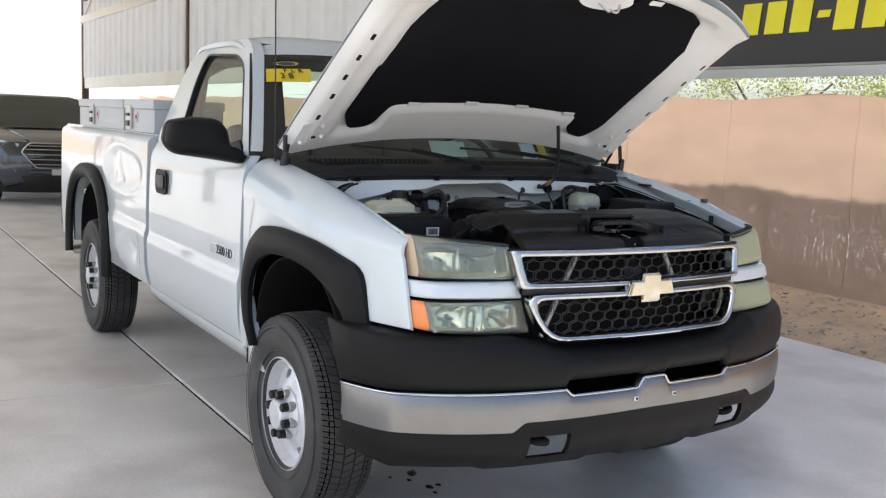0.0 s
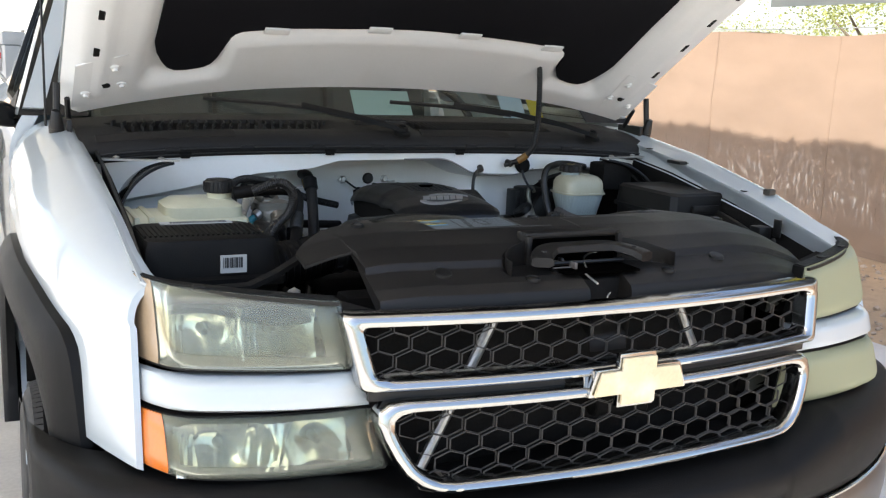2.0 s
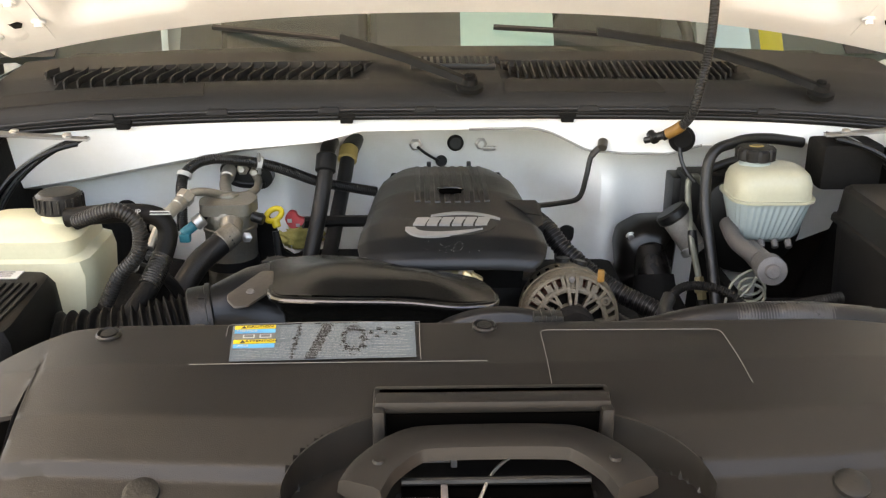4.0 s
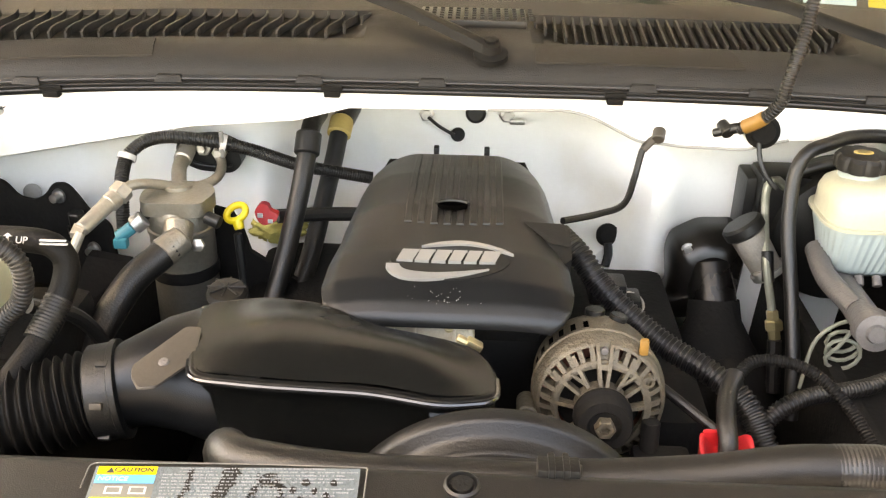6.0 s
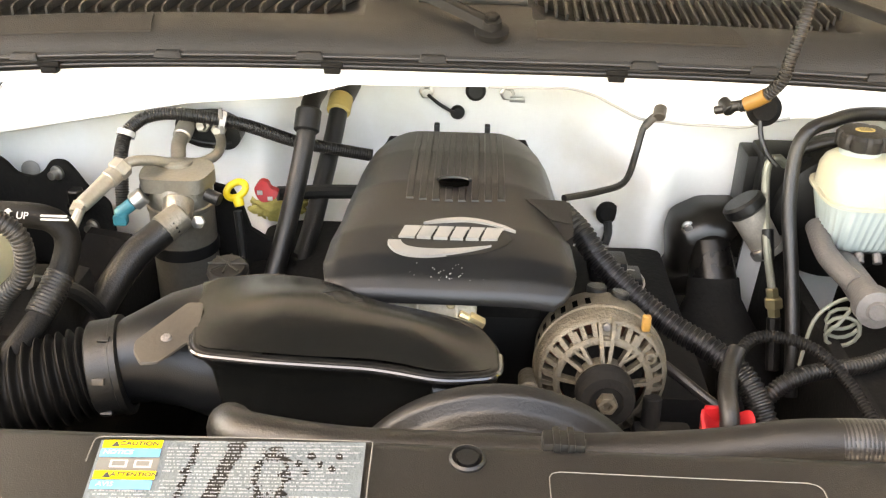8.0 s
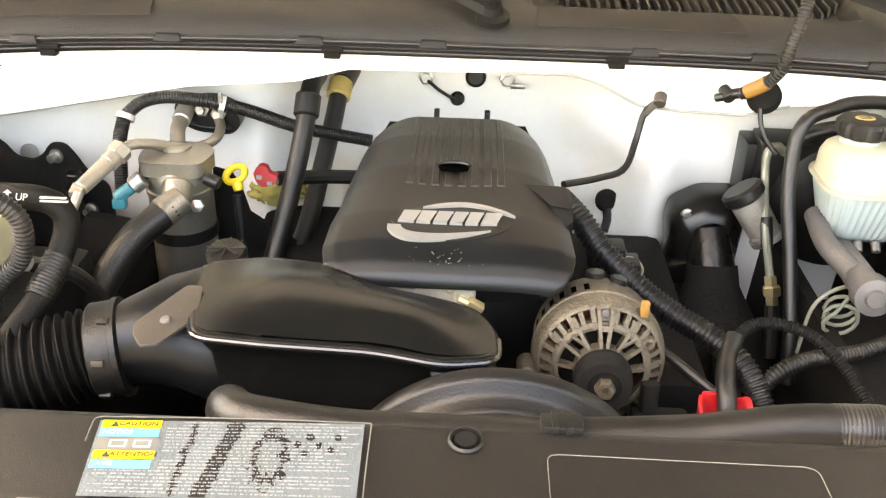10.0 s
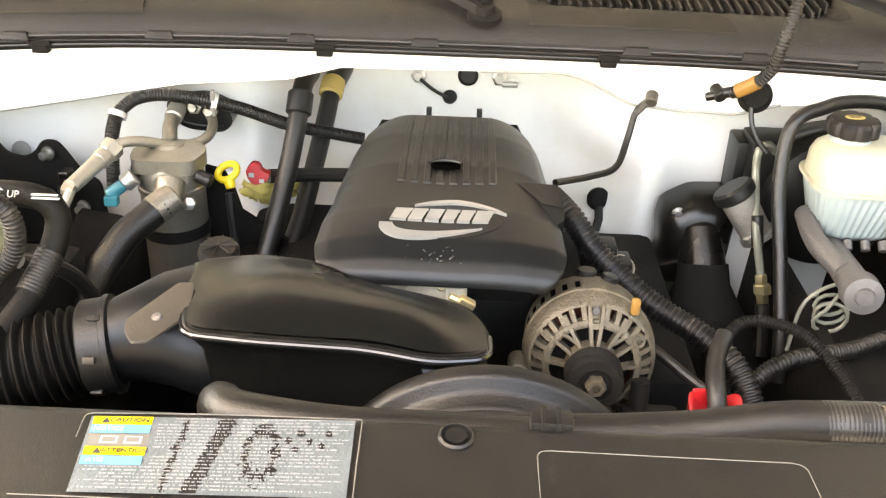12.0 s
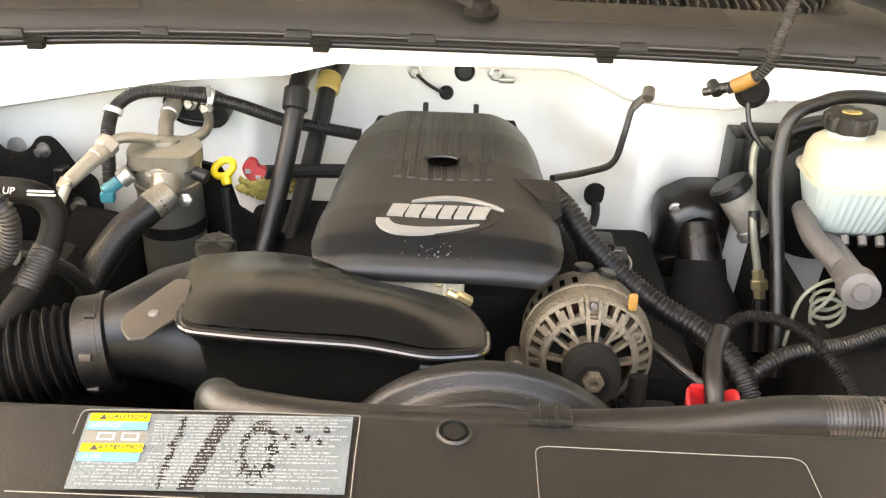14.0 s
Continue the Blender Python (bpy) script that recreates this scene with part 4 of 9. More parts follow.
for s in (-1, 1):
    cloudy = s > 0
    for n_, (i0, i1, o, z0, z1, z2) in enumerate(((0.500, 0.527, 0.835, 1.013, 1.128, 1.150), (0.446, 0.475, 0.848, 0.834, 0.942, 0.944))):
        body = lamp(s, i0, i1, o, z0, z1 - 0.028, z2 - 0.036, 0.085)
        lampob = part("headlamp" if n_ == 0 else "running_lamp", sheet(lambda u, v: body(u, v), 12, 6, 0.03, (0, 1, 0)), DEEP, truck, "hazy yellowed headlamp" if cloudy else "hazy clear headlamp")
        amber_from = 0.915 if n_ == 0 else 0.895
        lf = lamp(s, i0, i1, o, z0, z1, z2, 0.0, 1.0)
        part("lens", sheet(lambda u, v: lf(u * amber_from, v), 24, 12, 0.004, (0, 1, 0)), (LENS2 if cloudy else LENS), lampob, "hazed clear lens").visible_shadow = False
        part("amber_lens", sheet(lambda u, v: lf(lerp(amber_from, 1, u), v) + Vector((0, -0.001, 0)), 8, 12, 0.02, (0, 1, 0)), (HAZE if cloudy else AMBER if n_ else PALEAMBER), lampob, "amber side lens")
        zc, hh = (z0 + z1) / 2, (z1 - z0) / 2
        x_end = lerp((i0 + i1) / 2, o, amber_from)
        xa, xb = i1 + 0.038, x_end - 0.012
        dishes = ((xa + 0.062, 0.070), (xb - 0.062, 0.070)) if n_ == 0 else ((xa + 0.050, 0.058), (xb - 0.075, 0.085))

        def tray(u, v):
            x, z = lerp(xa, xb, u), lerp(z0 + 0.018, z1 - 0.014, v)
            d = 0.0
            for cx, w in dishes:
                r2 = ((x - cx) / w) ** 2 + ((z - zc - 0.004) / (hh * 1.05)) ** 2
                d = max(d, 0.050 * (1 - r2))
            return Vector((s * x, lamp_y(x, z) + 0.024 + d + 0.0022 * math.sin(110 * u + 6 * v) * (0.35 < u < 0.6 or u > 0.85) + 0.010 * math.sin(math.pi * 3 * u) * math.sin(math.pi * v), z))

        part("reflector", sheet(tray, 70, 16), REFLECT, lampob)
        for cx, w in dishes:
            part("bulb", rod((s * cx, lamp_y(cx, zc) + 0.075, zc), (s * cx, lamp_y(cx, zc) + 0.040, zc), 0.009, 0.006, seg=10), BEZEL, lampob)
        part("lamp_back", sheet(lambda u, v: lf(u * amber_from, v * 0.80) + Vector((0, 0.085, 0)), 10, 4, 0.004, (0, 1, 0)), BEZEL, lampob)
        part("lamp_bezel", join(
            sheet(lambda u, v: lf(u * amber_from, lerp(0, 0.17, v)) + Vector((0, 0.02, 0)), 16, 2, 0.003, (0, 1, 0)),
            sheet(lambda u, v: lf(u * amber_from, lerp(0.88, 1, v)) + Vector((0, 0.02, 0)), 16, 2, 0.003, (0, 1, 0)),
            sheet(lambda u, v: lf(lerp(0, 0.13, u), v) + Vector((0, 0.021, 0)), 4, 8, 0.003, (0, 1, 0)),
            sheet(lambda u, v: lf(lerp(amber_from - 0.05, amber_from, u), v) + Vector((0, 0.021, 0)), 4, 8, 0.003, (0, 1, 0))), BEZEL, lampob)
        # dark strips for the shaded gap round the lens; no rim is there
        part("lamp_gap", join(
            sheet(lambda u, v: lf(u, lerp(-0.035, 0.012, v)) + Vector((0, 0.004, 0)), 24, 2, 0.03, (0, 1, 0)),
            sheet(lambda u, v: lf(u, 1 - lerp(-0.02, 0.012, v)) + Vector((0, 0.004, 0)), 24, 2, 0.03, (0, 1, 0)),
            sheet(lambda u, v: lf(lerp(-0.012, 0.012, u), v) + Vector((0, 0.004, 0)), 2, 8, 0.03, (0, 1, 0))), TRIM, lampob)
    lf2 = lamp(s, 0.478, 0.495, 0.845, 0.950, 1.006, 1.006, -0.004, 1.0)
    part("lamp_filler", sheet(lf2, 16, 8, 0.03, (0, 1, 0)), PAINT, truck, "white painted strip between the lamps")


def by(x):
    return -0.975 + 0.29 * min(1.0, abs(x)) ** 3.0 + 0.11 * max(0.0, (abs(x) - 0.90) / 0.10) ** 2


def top_edge(x):
    x = abs(x)
    return table(x, (0, 0.674), (0.052, 0.674), (0.072, 0.641), (0.355, 0.641), (0.375, 0.662), (1.0, 0.655))


SPAN = 1.0
bumper = part("front_bumper", sheet(lambda u, v: (lambda x: Vector((x, by(x) - 0.006 * math.sin(math.pi * v) + 0.012 * v ** 8, lerp(table(abs(x), (0, 0.566), (0.52, 0.562), (0.56, 0.53), (1.0, 0.53)), top_edge(x), v))))(lerp(-SPAN, SPAN, u)), 160, 10, 0.02, (0, 1, 0)), SATINCHROME, truck, "dull chrome bumper with black caps")
part("bumper_lip", tube([(lerp(-SPAN, SPAN, k / 160), by(lerp(-SPAN, SPAN, k / 160)) + 0.004, top_edge(lerp(-SPAN, SPAN, k / 160))) for k in range(161)], 0.005, seg=8, step=0.012), CHROME, bumper)


def pad_section(x, v):
    z_low = 0.689 if 0.055 < abs(x) < 0.365 else 0.678 if abs(x) < 0.06 else 0.664
    dy, z = [(0.03, z_low), (0.008, z_low + 0.004), (-0.004, z_low + 0.03), (-0.004, 0.775), (0.012, 0.808), (0.05, 0.828), (0.12, 0.833), (0.24, 0.835)][v]
    if v > 2:
        z -= (0.02 if v == 3 else 0.045) * (1 - min(1.0, max(0.0, (abs(x) - 0.36) / 0.20)))
    return Vector((x, by(x) + dy * (1 if v < 5 else 1 - 0.4 * abs(x)), z + 0.012 * (abs(x) ** 2) * (v > 3)))


bm = bmesh.new()
g = [[bm.verts.new(pad_section(lerp(-SPAN, SPAN, i / 160), j)) for j in range(8)] for i in range(161)]
for i in range(160):
    for j in range(7):
        bm.faces.new((g[i][j], g[i + 1][j], g[i + 1][j + 1], g[i][j + 1]))
for k in (0, 160):
    bm.faces.new(g[k])
part("bumper_pad", bm, TRIM, bumper, "weathered black bumper pad")
# near-black sheet stands for the shade behind the bumper slots
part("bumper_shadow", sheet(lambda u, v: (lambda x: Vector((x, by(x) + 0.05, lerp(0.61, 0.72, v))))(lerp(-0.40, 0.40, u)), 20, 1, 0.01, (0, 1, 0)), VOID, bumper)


def skirt_bottom(x):
    x = abs(x)
    return table(x, (0, 0.394), (0.10, 0.392), (0.14, 0.404), (0.24, 0.406), (0.27, 0.396), (0.36, 0.398), (0.62, 0.394), (0.66, 0.404), (0.90, 0.402), (1.0, 0.445))


def skirt_top(x):
    return table(abs(x), (0, 0.574), (0.52, 0.570), (0.56, 0.538), (0.90, 0.538), (0.93, 0.552), (1.0, 0.545))


def skirt(x0, x1, v0, v1, n_):
    return sheet(lambda u, v: (lambda x, w: Vector((x, by(x) + 0.004 - 0.016 * math.sin(math.pi * min(1, w * 1.2)) + 0.05 * (1 - w) ** 2, lerp(skirt_bottom(x), skirt_top(x), w))))(lerp(x0, x1, u), lerp(v0, v1, v)), n_, 6, 0.02, (0, 1, 0))


part("air_dam", skirt(-0.35, 0.35, 0, 1, 30), TRIM, bumper, "black plastic lower air dam")
for s in (-1, 1):
    part("dam_corner", skirt(s * 0.50, s * 1.0, 0, 1, 44), TRIM, bumper)
    part("dam_sill", skirt(s * 0.35, s * 0.50, 0, 0.22, 8), TRIM, bumper)
    part("dam_brow", skirt(s * 0.35, s * 0.50, 0.66, 1, 8), TRIM, bumper)
for s in (-1, 1):
    part("tow_hook", tube([(s * 0.47, -0.80, 0.48), (s * 0.47, -0.90, 0.485), (s * 0.43, -0.925, 0.48), (s * 0.405, -0.89, 0.475), (s * 0.41, -0.80, 0.47)], 0.012), DEEP, bumper)
    part("plate_hole", box(s * 0.089 - 0.008, s * 0.089 + 0.008, -0.986, -0.978, 0.598, 0.614, 0.002), PAINT, bumper)
    part("plate_hole", box(s * 0.089 - 0.004, s * 0.089 + 0.004, -0.989, -0.98, 0.602, 0.610, 0.001), BLACK, bumper)


# ---- wheels ----
def wheel_parts(at, s):
    tyre = part("tyre", lathe([(0.205, -0.095), (0.23, -0.105), (0.27, -0.118), (0.32, -0.122), (0.352, -0.112), (0.371, -0.096), (0.377, -0.08), (0.378, 0), (0.377, 0.08), (0.371, 0.096), (0.352, 0.112), (0.32, 0.122), (0.27, 0.118), (0.23, 0.105), (0.205, 0.095), (0.205, -0.095)], (0, 0, 0), (1, 0, 0), 72, False), RUBBER, truck, "black all-terrain tyre")
    bm = bmesh.new()
    rnd = random.Random(2)
    for rib, (w0, w1) in enumerate(((-0.104, -0.066), (-0.060, -0.024), (-0.019, 0.019), (0.024, 0.060), (0.066, 0.104))):
        count = 118 if abs(rib - 2) == 2 else 76
        for k in range(count):
            a0, a1 = 2 * math.pi * (k + 0.04 + 0.3 * (rib % 2)) / count, 2 * math.pi * (k + (0.84 if abs(rib - 2) == 2 else 0.91) + 0.3 * (rib % 2)) / count
            skew = (0.026, 0.034, -0.030, -0.034, -0.026)[rib]
            r0, r1 = 0.368, 0.385 if abs(rib - 2) < 2 else 0.3825
            cs = []
            for r in (r0, r1):
                for w, a, in ((w0, a0), (w1, a0 + skew), (w1, a1 + skew), (w0, a1)):
                    rr = r - (0.010 if abs(w) > 0.10 else 0)
                    cs.append(bm.verts.new((w, rr * math.cos(a), rr * math.sin(a))))
            for q in ((4, 5, 6, 7), (0, 1, 5, 4), (1, 2, 6, 5), (2, 3, 7, 6), (3, 0, 4, 7)):
                bm.faces.new([cs[i] for i in q])
    bmesh.ops.recalc_face_normals(bm, faces=bm.faces)
    part("tread", bm, RUBBER, tyre, smooth=False)
    # near-black band puts shade between the tread blocks
    part("groove_shade", lathe([(0.366, -0.1035), (0.3735, -0.096), (0.3792, -0.08), (0.3800, 0), (0.3792, 0.08), (0.3735, 0.096), (0.366, 0.1035)], (0, 0, 0), (1, 0, 0), 72, False), VOID, tyre)
    for r, d in ((0.245, 0.112), (0.335, 0.121)):
        part("sidewall_ring", lathe([(r - 0.004, s * d - 0.003), (r, s * d + s * 0.003 - 0.0), (r + 0.004, s * d - 0.003)], (0, 0, 0), (1, 0, 0), 72, False), RUBBER, tyre)
    # rim with eight hand holes
    rim = part("rim", lathe([(0.212, 0.108), (0.217, 0.104), (0.217, 0.092), (0.200, 0.088), (0.190, 0.060), (0.186, 0.045), (0.186, -0.09), (0.20, -0.10), (0.20, -0.09), (0.18, -0.085), (0.18, 0.03)] if s > 0 else [(0.212, -0.108), (0.217, -0.104), (0.217, -0.092), (0.200, -0.088), (0.190, -0.060), (0.186, -0.045), (0.186, 0.09), (0.20, 0.10), (0.20, 0.09), (0.18, 0.085), (0.18, -0.03)], (0, 0, 0), (1, 0, 0), 64, False), STEELW, truck, "silver-white painted eight-hole steel wheel")
    bm = bmesh.new()

    def disc(r):
        return table(r, (0.085, 0.085), (0.105, 0.080), (0.13, 0.062), (0.165, 0.048), (0.190, 0.050))
    for k in range(4):
        mid = 2 * math.pi * (k + 0.5) / 4 + 0.35
        half = math.pi / 4
        edge = [(0.085, mid - half), (0.115, mid - half), (0.15, mid - half), (0.190, mid - half)] + [(0.190, mid + half * w / 6) for w in range(-5, 6)] + [(0.190, mid + half), (0.15, mid + half), (0.115, mid + half), (0.085, mid + half)] + [(0.085, mid + half * w / 4) for w in (2, 0, -2)]
        hole = []
        for r, a in edge:
            da, dr = a - mid, r - 0.150
            ang = math.atan2(dr, da * 0.14)
            hole.append((0.152 + 0.019 * math.sin(ang), mid + 0.027 * math.cos(ang) / 0.15))
        def put(r, a, back=0.0):
            return bm.verts.new((s * (disc(r) - back), r * math.cos(a), r * math.sin(a)))
        e, h, hb = [put(*p) for p in edge], [put(*p) for p in hole], [put(*p, 0.03) for p in hole]
        for i in range(len(e)):
            l = (i + 1) % len(e)
            bm.faces.new((e[i], e[l], h[l], h[i]))
            bm.faces.new((h[i], h[l], hb[l], hb[i]))
    bmesh.ops.remove_doubles(bm, verts=bm.verts, dist=0.0005)
    bmesh.ops.recalc_face_normals(bm, faces=bm.faces)
    part("disc", bm, STEELW, rim)
    part("brake_disc", lathe([(0, -0.01), (0.17, -0.01), (0.17, 0.01), (0, 0.01)], (0, 0, 0), (1, 0, 0), 40), DEEP, rim)
    part("hub_cap", lathe([(0.105, s * 0.066), (0.100, s * 0.082), (0.086, s * 0.092), (0.064, s * 0.100), (0.060, s * 0.128), (0.054, s * 0.136), (0.040, s * 0.139), (0, s * 0.140)], (0, 0, 0), (1, 0, 0), 40, False), STEELW, rim)
    for k in range(8):
        a = 2 * math.pi * k / 8 + 0.2
        p = Vector((0, 0.080 * math.cos(a), 0.080 * math.sin(a)))
        part("lug_cover", rod(p + Vector((s * 0.060, 0, 0)), p + Vector((s * 0.112, 0, 0)), 0.0200, 0.0190, seg=14), STEEL, rim)
        part("lug_cap", rod(p + Vector((s * 0.106, 0, 0)), p + Vector((s * 0.138, 0, 0)), 0.0175, 0.0160, seg=14), BLACK, rim)
    return [tyre, rim]


for s in (-1, 1):
    for y in (0.0, 3.378):
        for ob in wheel_parts((s * 0.872, y, 0.383), s):
            ob.location = (s * 0.872, y, 0.383)

# ---- more materials for the engine bay ----
GLOSS = mat("glossy dark grey plastic", (0.0058, 0.0059, 0.0054), 0.24, var=0.10, scale=9, bump=0.03, fine=900, stain=(0.008, 0.0075, 0.007), stain_amount=0.5, stain_scale=6, spec=0.32)
SATIN = mat("charcoal moulded plastic", (0.0056, 0.0060, 0.0066), 0.34, var=0.12, scale=9, bump=0.12, fine=900, stain=(0.0085, 0.0082, 0.008), stain_amount=0.4, stain_scale=7, spec=0.38)
SHROUD = mat("dusty grey-black plastic", (0.0088, 0.0079, 0.0071), 0.46, var=0.14, scale=7, bump=0.15, fine=900, stain=(0.017, 0.015, 0.0135), stain_amount=0.5, stain_scale=5, spec=0.3)
COWL = mat("sun-greyed cowl plastic", (0.0165, 0.0153, 0.0143), 0.6, var=0.22, scale=6, bump=0.25, fine=500, stain=(0.027, 0.0245, 0.022), stain_amount=0.6, stain_scale=4, spec=0.28)
# paler than the cowl, to put the ridges' sheen into their colour
SEALGREY = mat("seal edge with sheen", (0.030, 0.028, 0.026), 0.45, var=0.3, scale=20, bump=0.1)
DUSTCOWL = mat("dusty cowl plastic", (0.023, 0.020, 0.017), 0.7, var=0.25, scale=10, bump=0.25, fine=500, spec=0.2)
ARM = mat("matt black wiper metal", (0.006, 0.0058, 0.0056), 0.6, var=0.2, bump=0.1, spec=0.2)
LIP = mat("glossy moulded rim", (0.010, 0.010, 0.010), 0.16, var=0.05, bump=0.0, coat=0.6, spec=0.6)
BELLOW = mat("dull bellows rubber", (0.0036, 0.0032, 0.0028), 0.58, var=0.25, bump=0.15, fine=400, stain=(0.012, 0.010, 0.008), stain_amount=0.3, stain_scale=14, spec=0.16)
PRINT = mat("pale label print", (0.27, 0.29, 0.295), 0.6, var=0.08)
HOSE = mat("matt hose rubber", (0.0070, 0.0064, 0.0058), 0.42, var=0.25, bump=0.15, fine=400, stain=(0.022, 0.018, 0.014), stain_amount=0.4, stain_scale=12)
TANK = mat("yellowed translucent plastic", (0.48, 0.465, 0.33), 0.35, var=0.08, bump=0.03, coat=0.2)
RESERV = mat("milky reservoir plastic", (0.31, 0.365, 0.36), 0.35, var=0.06, bump=0.03, coat=0.2)
SILVER = mat("silver print", (0.30, 0.30, 0.295), 0.3, metal=0.6, var=0.05)
PAPER = mat("white paper label", (0.40, 0.40, 0.385), 0.6, var=0.05)
LABEL = mat("worn foil label", (0.108, 0.130, 0.142), 0.42, metal=0.2, var=0.15, scale=25, bump=0.3, fine=350)
BLUE = mat("blue print", (0.06, 0.30, 0.50), 0.5, var=0.05)
GREYLINE = mat("grey moulded edge", (0.13, 0.125, 0.115), 0.5, var=0.1)
DUSTY = mat("dusty brown-grey plastic", (0.046, 0.038, 0.030), 0.5, var=0.15, bump=0.1)
IRON = mat("dull grey casting", (0.13, 0.12, 0.115), 0.5, metal=0.4, var=0.15, bump=0.3, fine=300)
TEAL = mat("teal connector", (0.015, 0.17, 0.21), 0.4, var=0.1)
ORANGE = mat("orange tape", (0.24, 0.12, 0.028), 0.5, var=0.15)
TAPE = mat("ochre tape", (0.42, 0.30, 0.10), 0.55, var=0.15)
CASTING = mat("oxidised alternator casting", (0.112, 0.094, 0.068), 0.55, metal=0.35, var=0.22, scale=25, bump=0.5, fine=260, stain=(0.052, 0.040, 0.027), stain_amount=0.75, stain_scale=26)
COPPER = mat("copper windings", (0.11, 0.036, 0.022), 0.4, metal=0.6, var=0.3)
BRASS = mat("plated fitting", (0.55, 0.47, 0.28), 0.35, metal=0.9, var=0.15)
TANTUBE = mat("grey-green painted line", (0.21, 0.21, 0.17), 0.45, metal=0.4, var=0.1)
SOFTGREY = mat("soft grey", (0.27, 0.26, 0.24), 0.6, var=0.1)
MASTIC = mat("yellowed sealer", (0.50, 0.44, 0.14), 0.7, var=0.25, scale=30, bump=0.5)

# ---- bonnet ----
def hood_line(y):
    """Height of the raised bonnet's side edge."""
    return table(y, (-0.66, 1.905), (-0.60, 1.915), (-0.45, 1.865), (-0.10, 1.645), (0.20, 1.450), (0.36, 1.335))


def hood_pt(u, v, lift):
    """u across from -1 to 1, v from the hinge edge (0) to the nose (1)."""
    e = abs(u)
    nose = -0.50 - 0.20 * (1 - e ** 2.2)
    y = lerp(0.355 - 0.03 * (1 - e * e), nose, v)
    crown = 0.075 * (1 - e ** 2.4)
    z = hood_line(y) + crown + lift
    if y < -0.60:
        z += (-0.60 - y) * 0.45
    x = u * lerp(0.875, 0.875, v)
    return Vector((x, y, z))


bonnet = part("bonnet", sheet(lambda u, v: hood_pt(2 * u - 1, v, 0.055), 40, 30, 0.006, (0, 0.5, -0.85)), PAINT, truck, "white bonnet propped open")


def inner(u, v):
    """The pressed inner panel, with a raised border and a sunk middle."""
    a = 2 * u - 1
    p = hood_pt(a * 0.995, v, 0.045)
    e, down = abs(a), 0.0
    border = min(1.0, max(0.0, (1 - e) / 0.05))
    down = 0.040 * border
    inside = min(1.0, max(0.0, (0.80 - e) / 0.08)) * min(1.0, max(0.0, (v - 0.17) / 0.05)) * min(1.0, max(0.0, (0.93 - v) / 0.05))
    lobe = min(1.0, max(0.0, (e - 0.545) / 0.03)) * min(1.0, max(0.0, (0.80 - e) / 0.04)) * min(1.0, max(0.0, (v - 0.055) / 0.03)) * (v < 0.5)
    inside = max(inside, lobe)
    down -= 0.030 * inside
    groove = math.exp(-((e - 0.90) / 0.015) ** 2) * (0.05 < v < 0.95)
    down += 0.010 * groove
    return p + Vector((0, -0.30, -0.85)) * down


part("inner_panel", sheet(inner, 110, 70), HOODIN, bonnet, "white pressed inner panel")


def pad_edge_low(x):
    e = abs(x)
    return table(e, (0.0, 0.205), (0.525, 0.205), (0.545, 0.196), (0.560, 0.165), (0.572, 0.125), (0.588, 0.100), (0.61, 0.089), (0.655, 0.085), (0.69, 0.088), (0.715, 0.104), (0.735, 0.132), (0.752, 0.165), (0.76, 0.195))


def blanket(u, v):
    a = lerp(-0.76, 0.76, u)
    e = abs(a)
    lo = pad_edge_low(a)
    hi = table(e, (0, 0.84), (0.2, 0.84), (0.24, 0.90), (0.55, 0.90), (0.66, 0.87), (0.76, 0.72))
    v2 = lerp(lo, hi, v)
    p = hood_pt(a, v2, 0.045) + Vector((0, -0.30, -0.85)) * (0.026 + 0.006 * noise.noise((a * 5, v2 * 7, 1)))
    return p


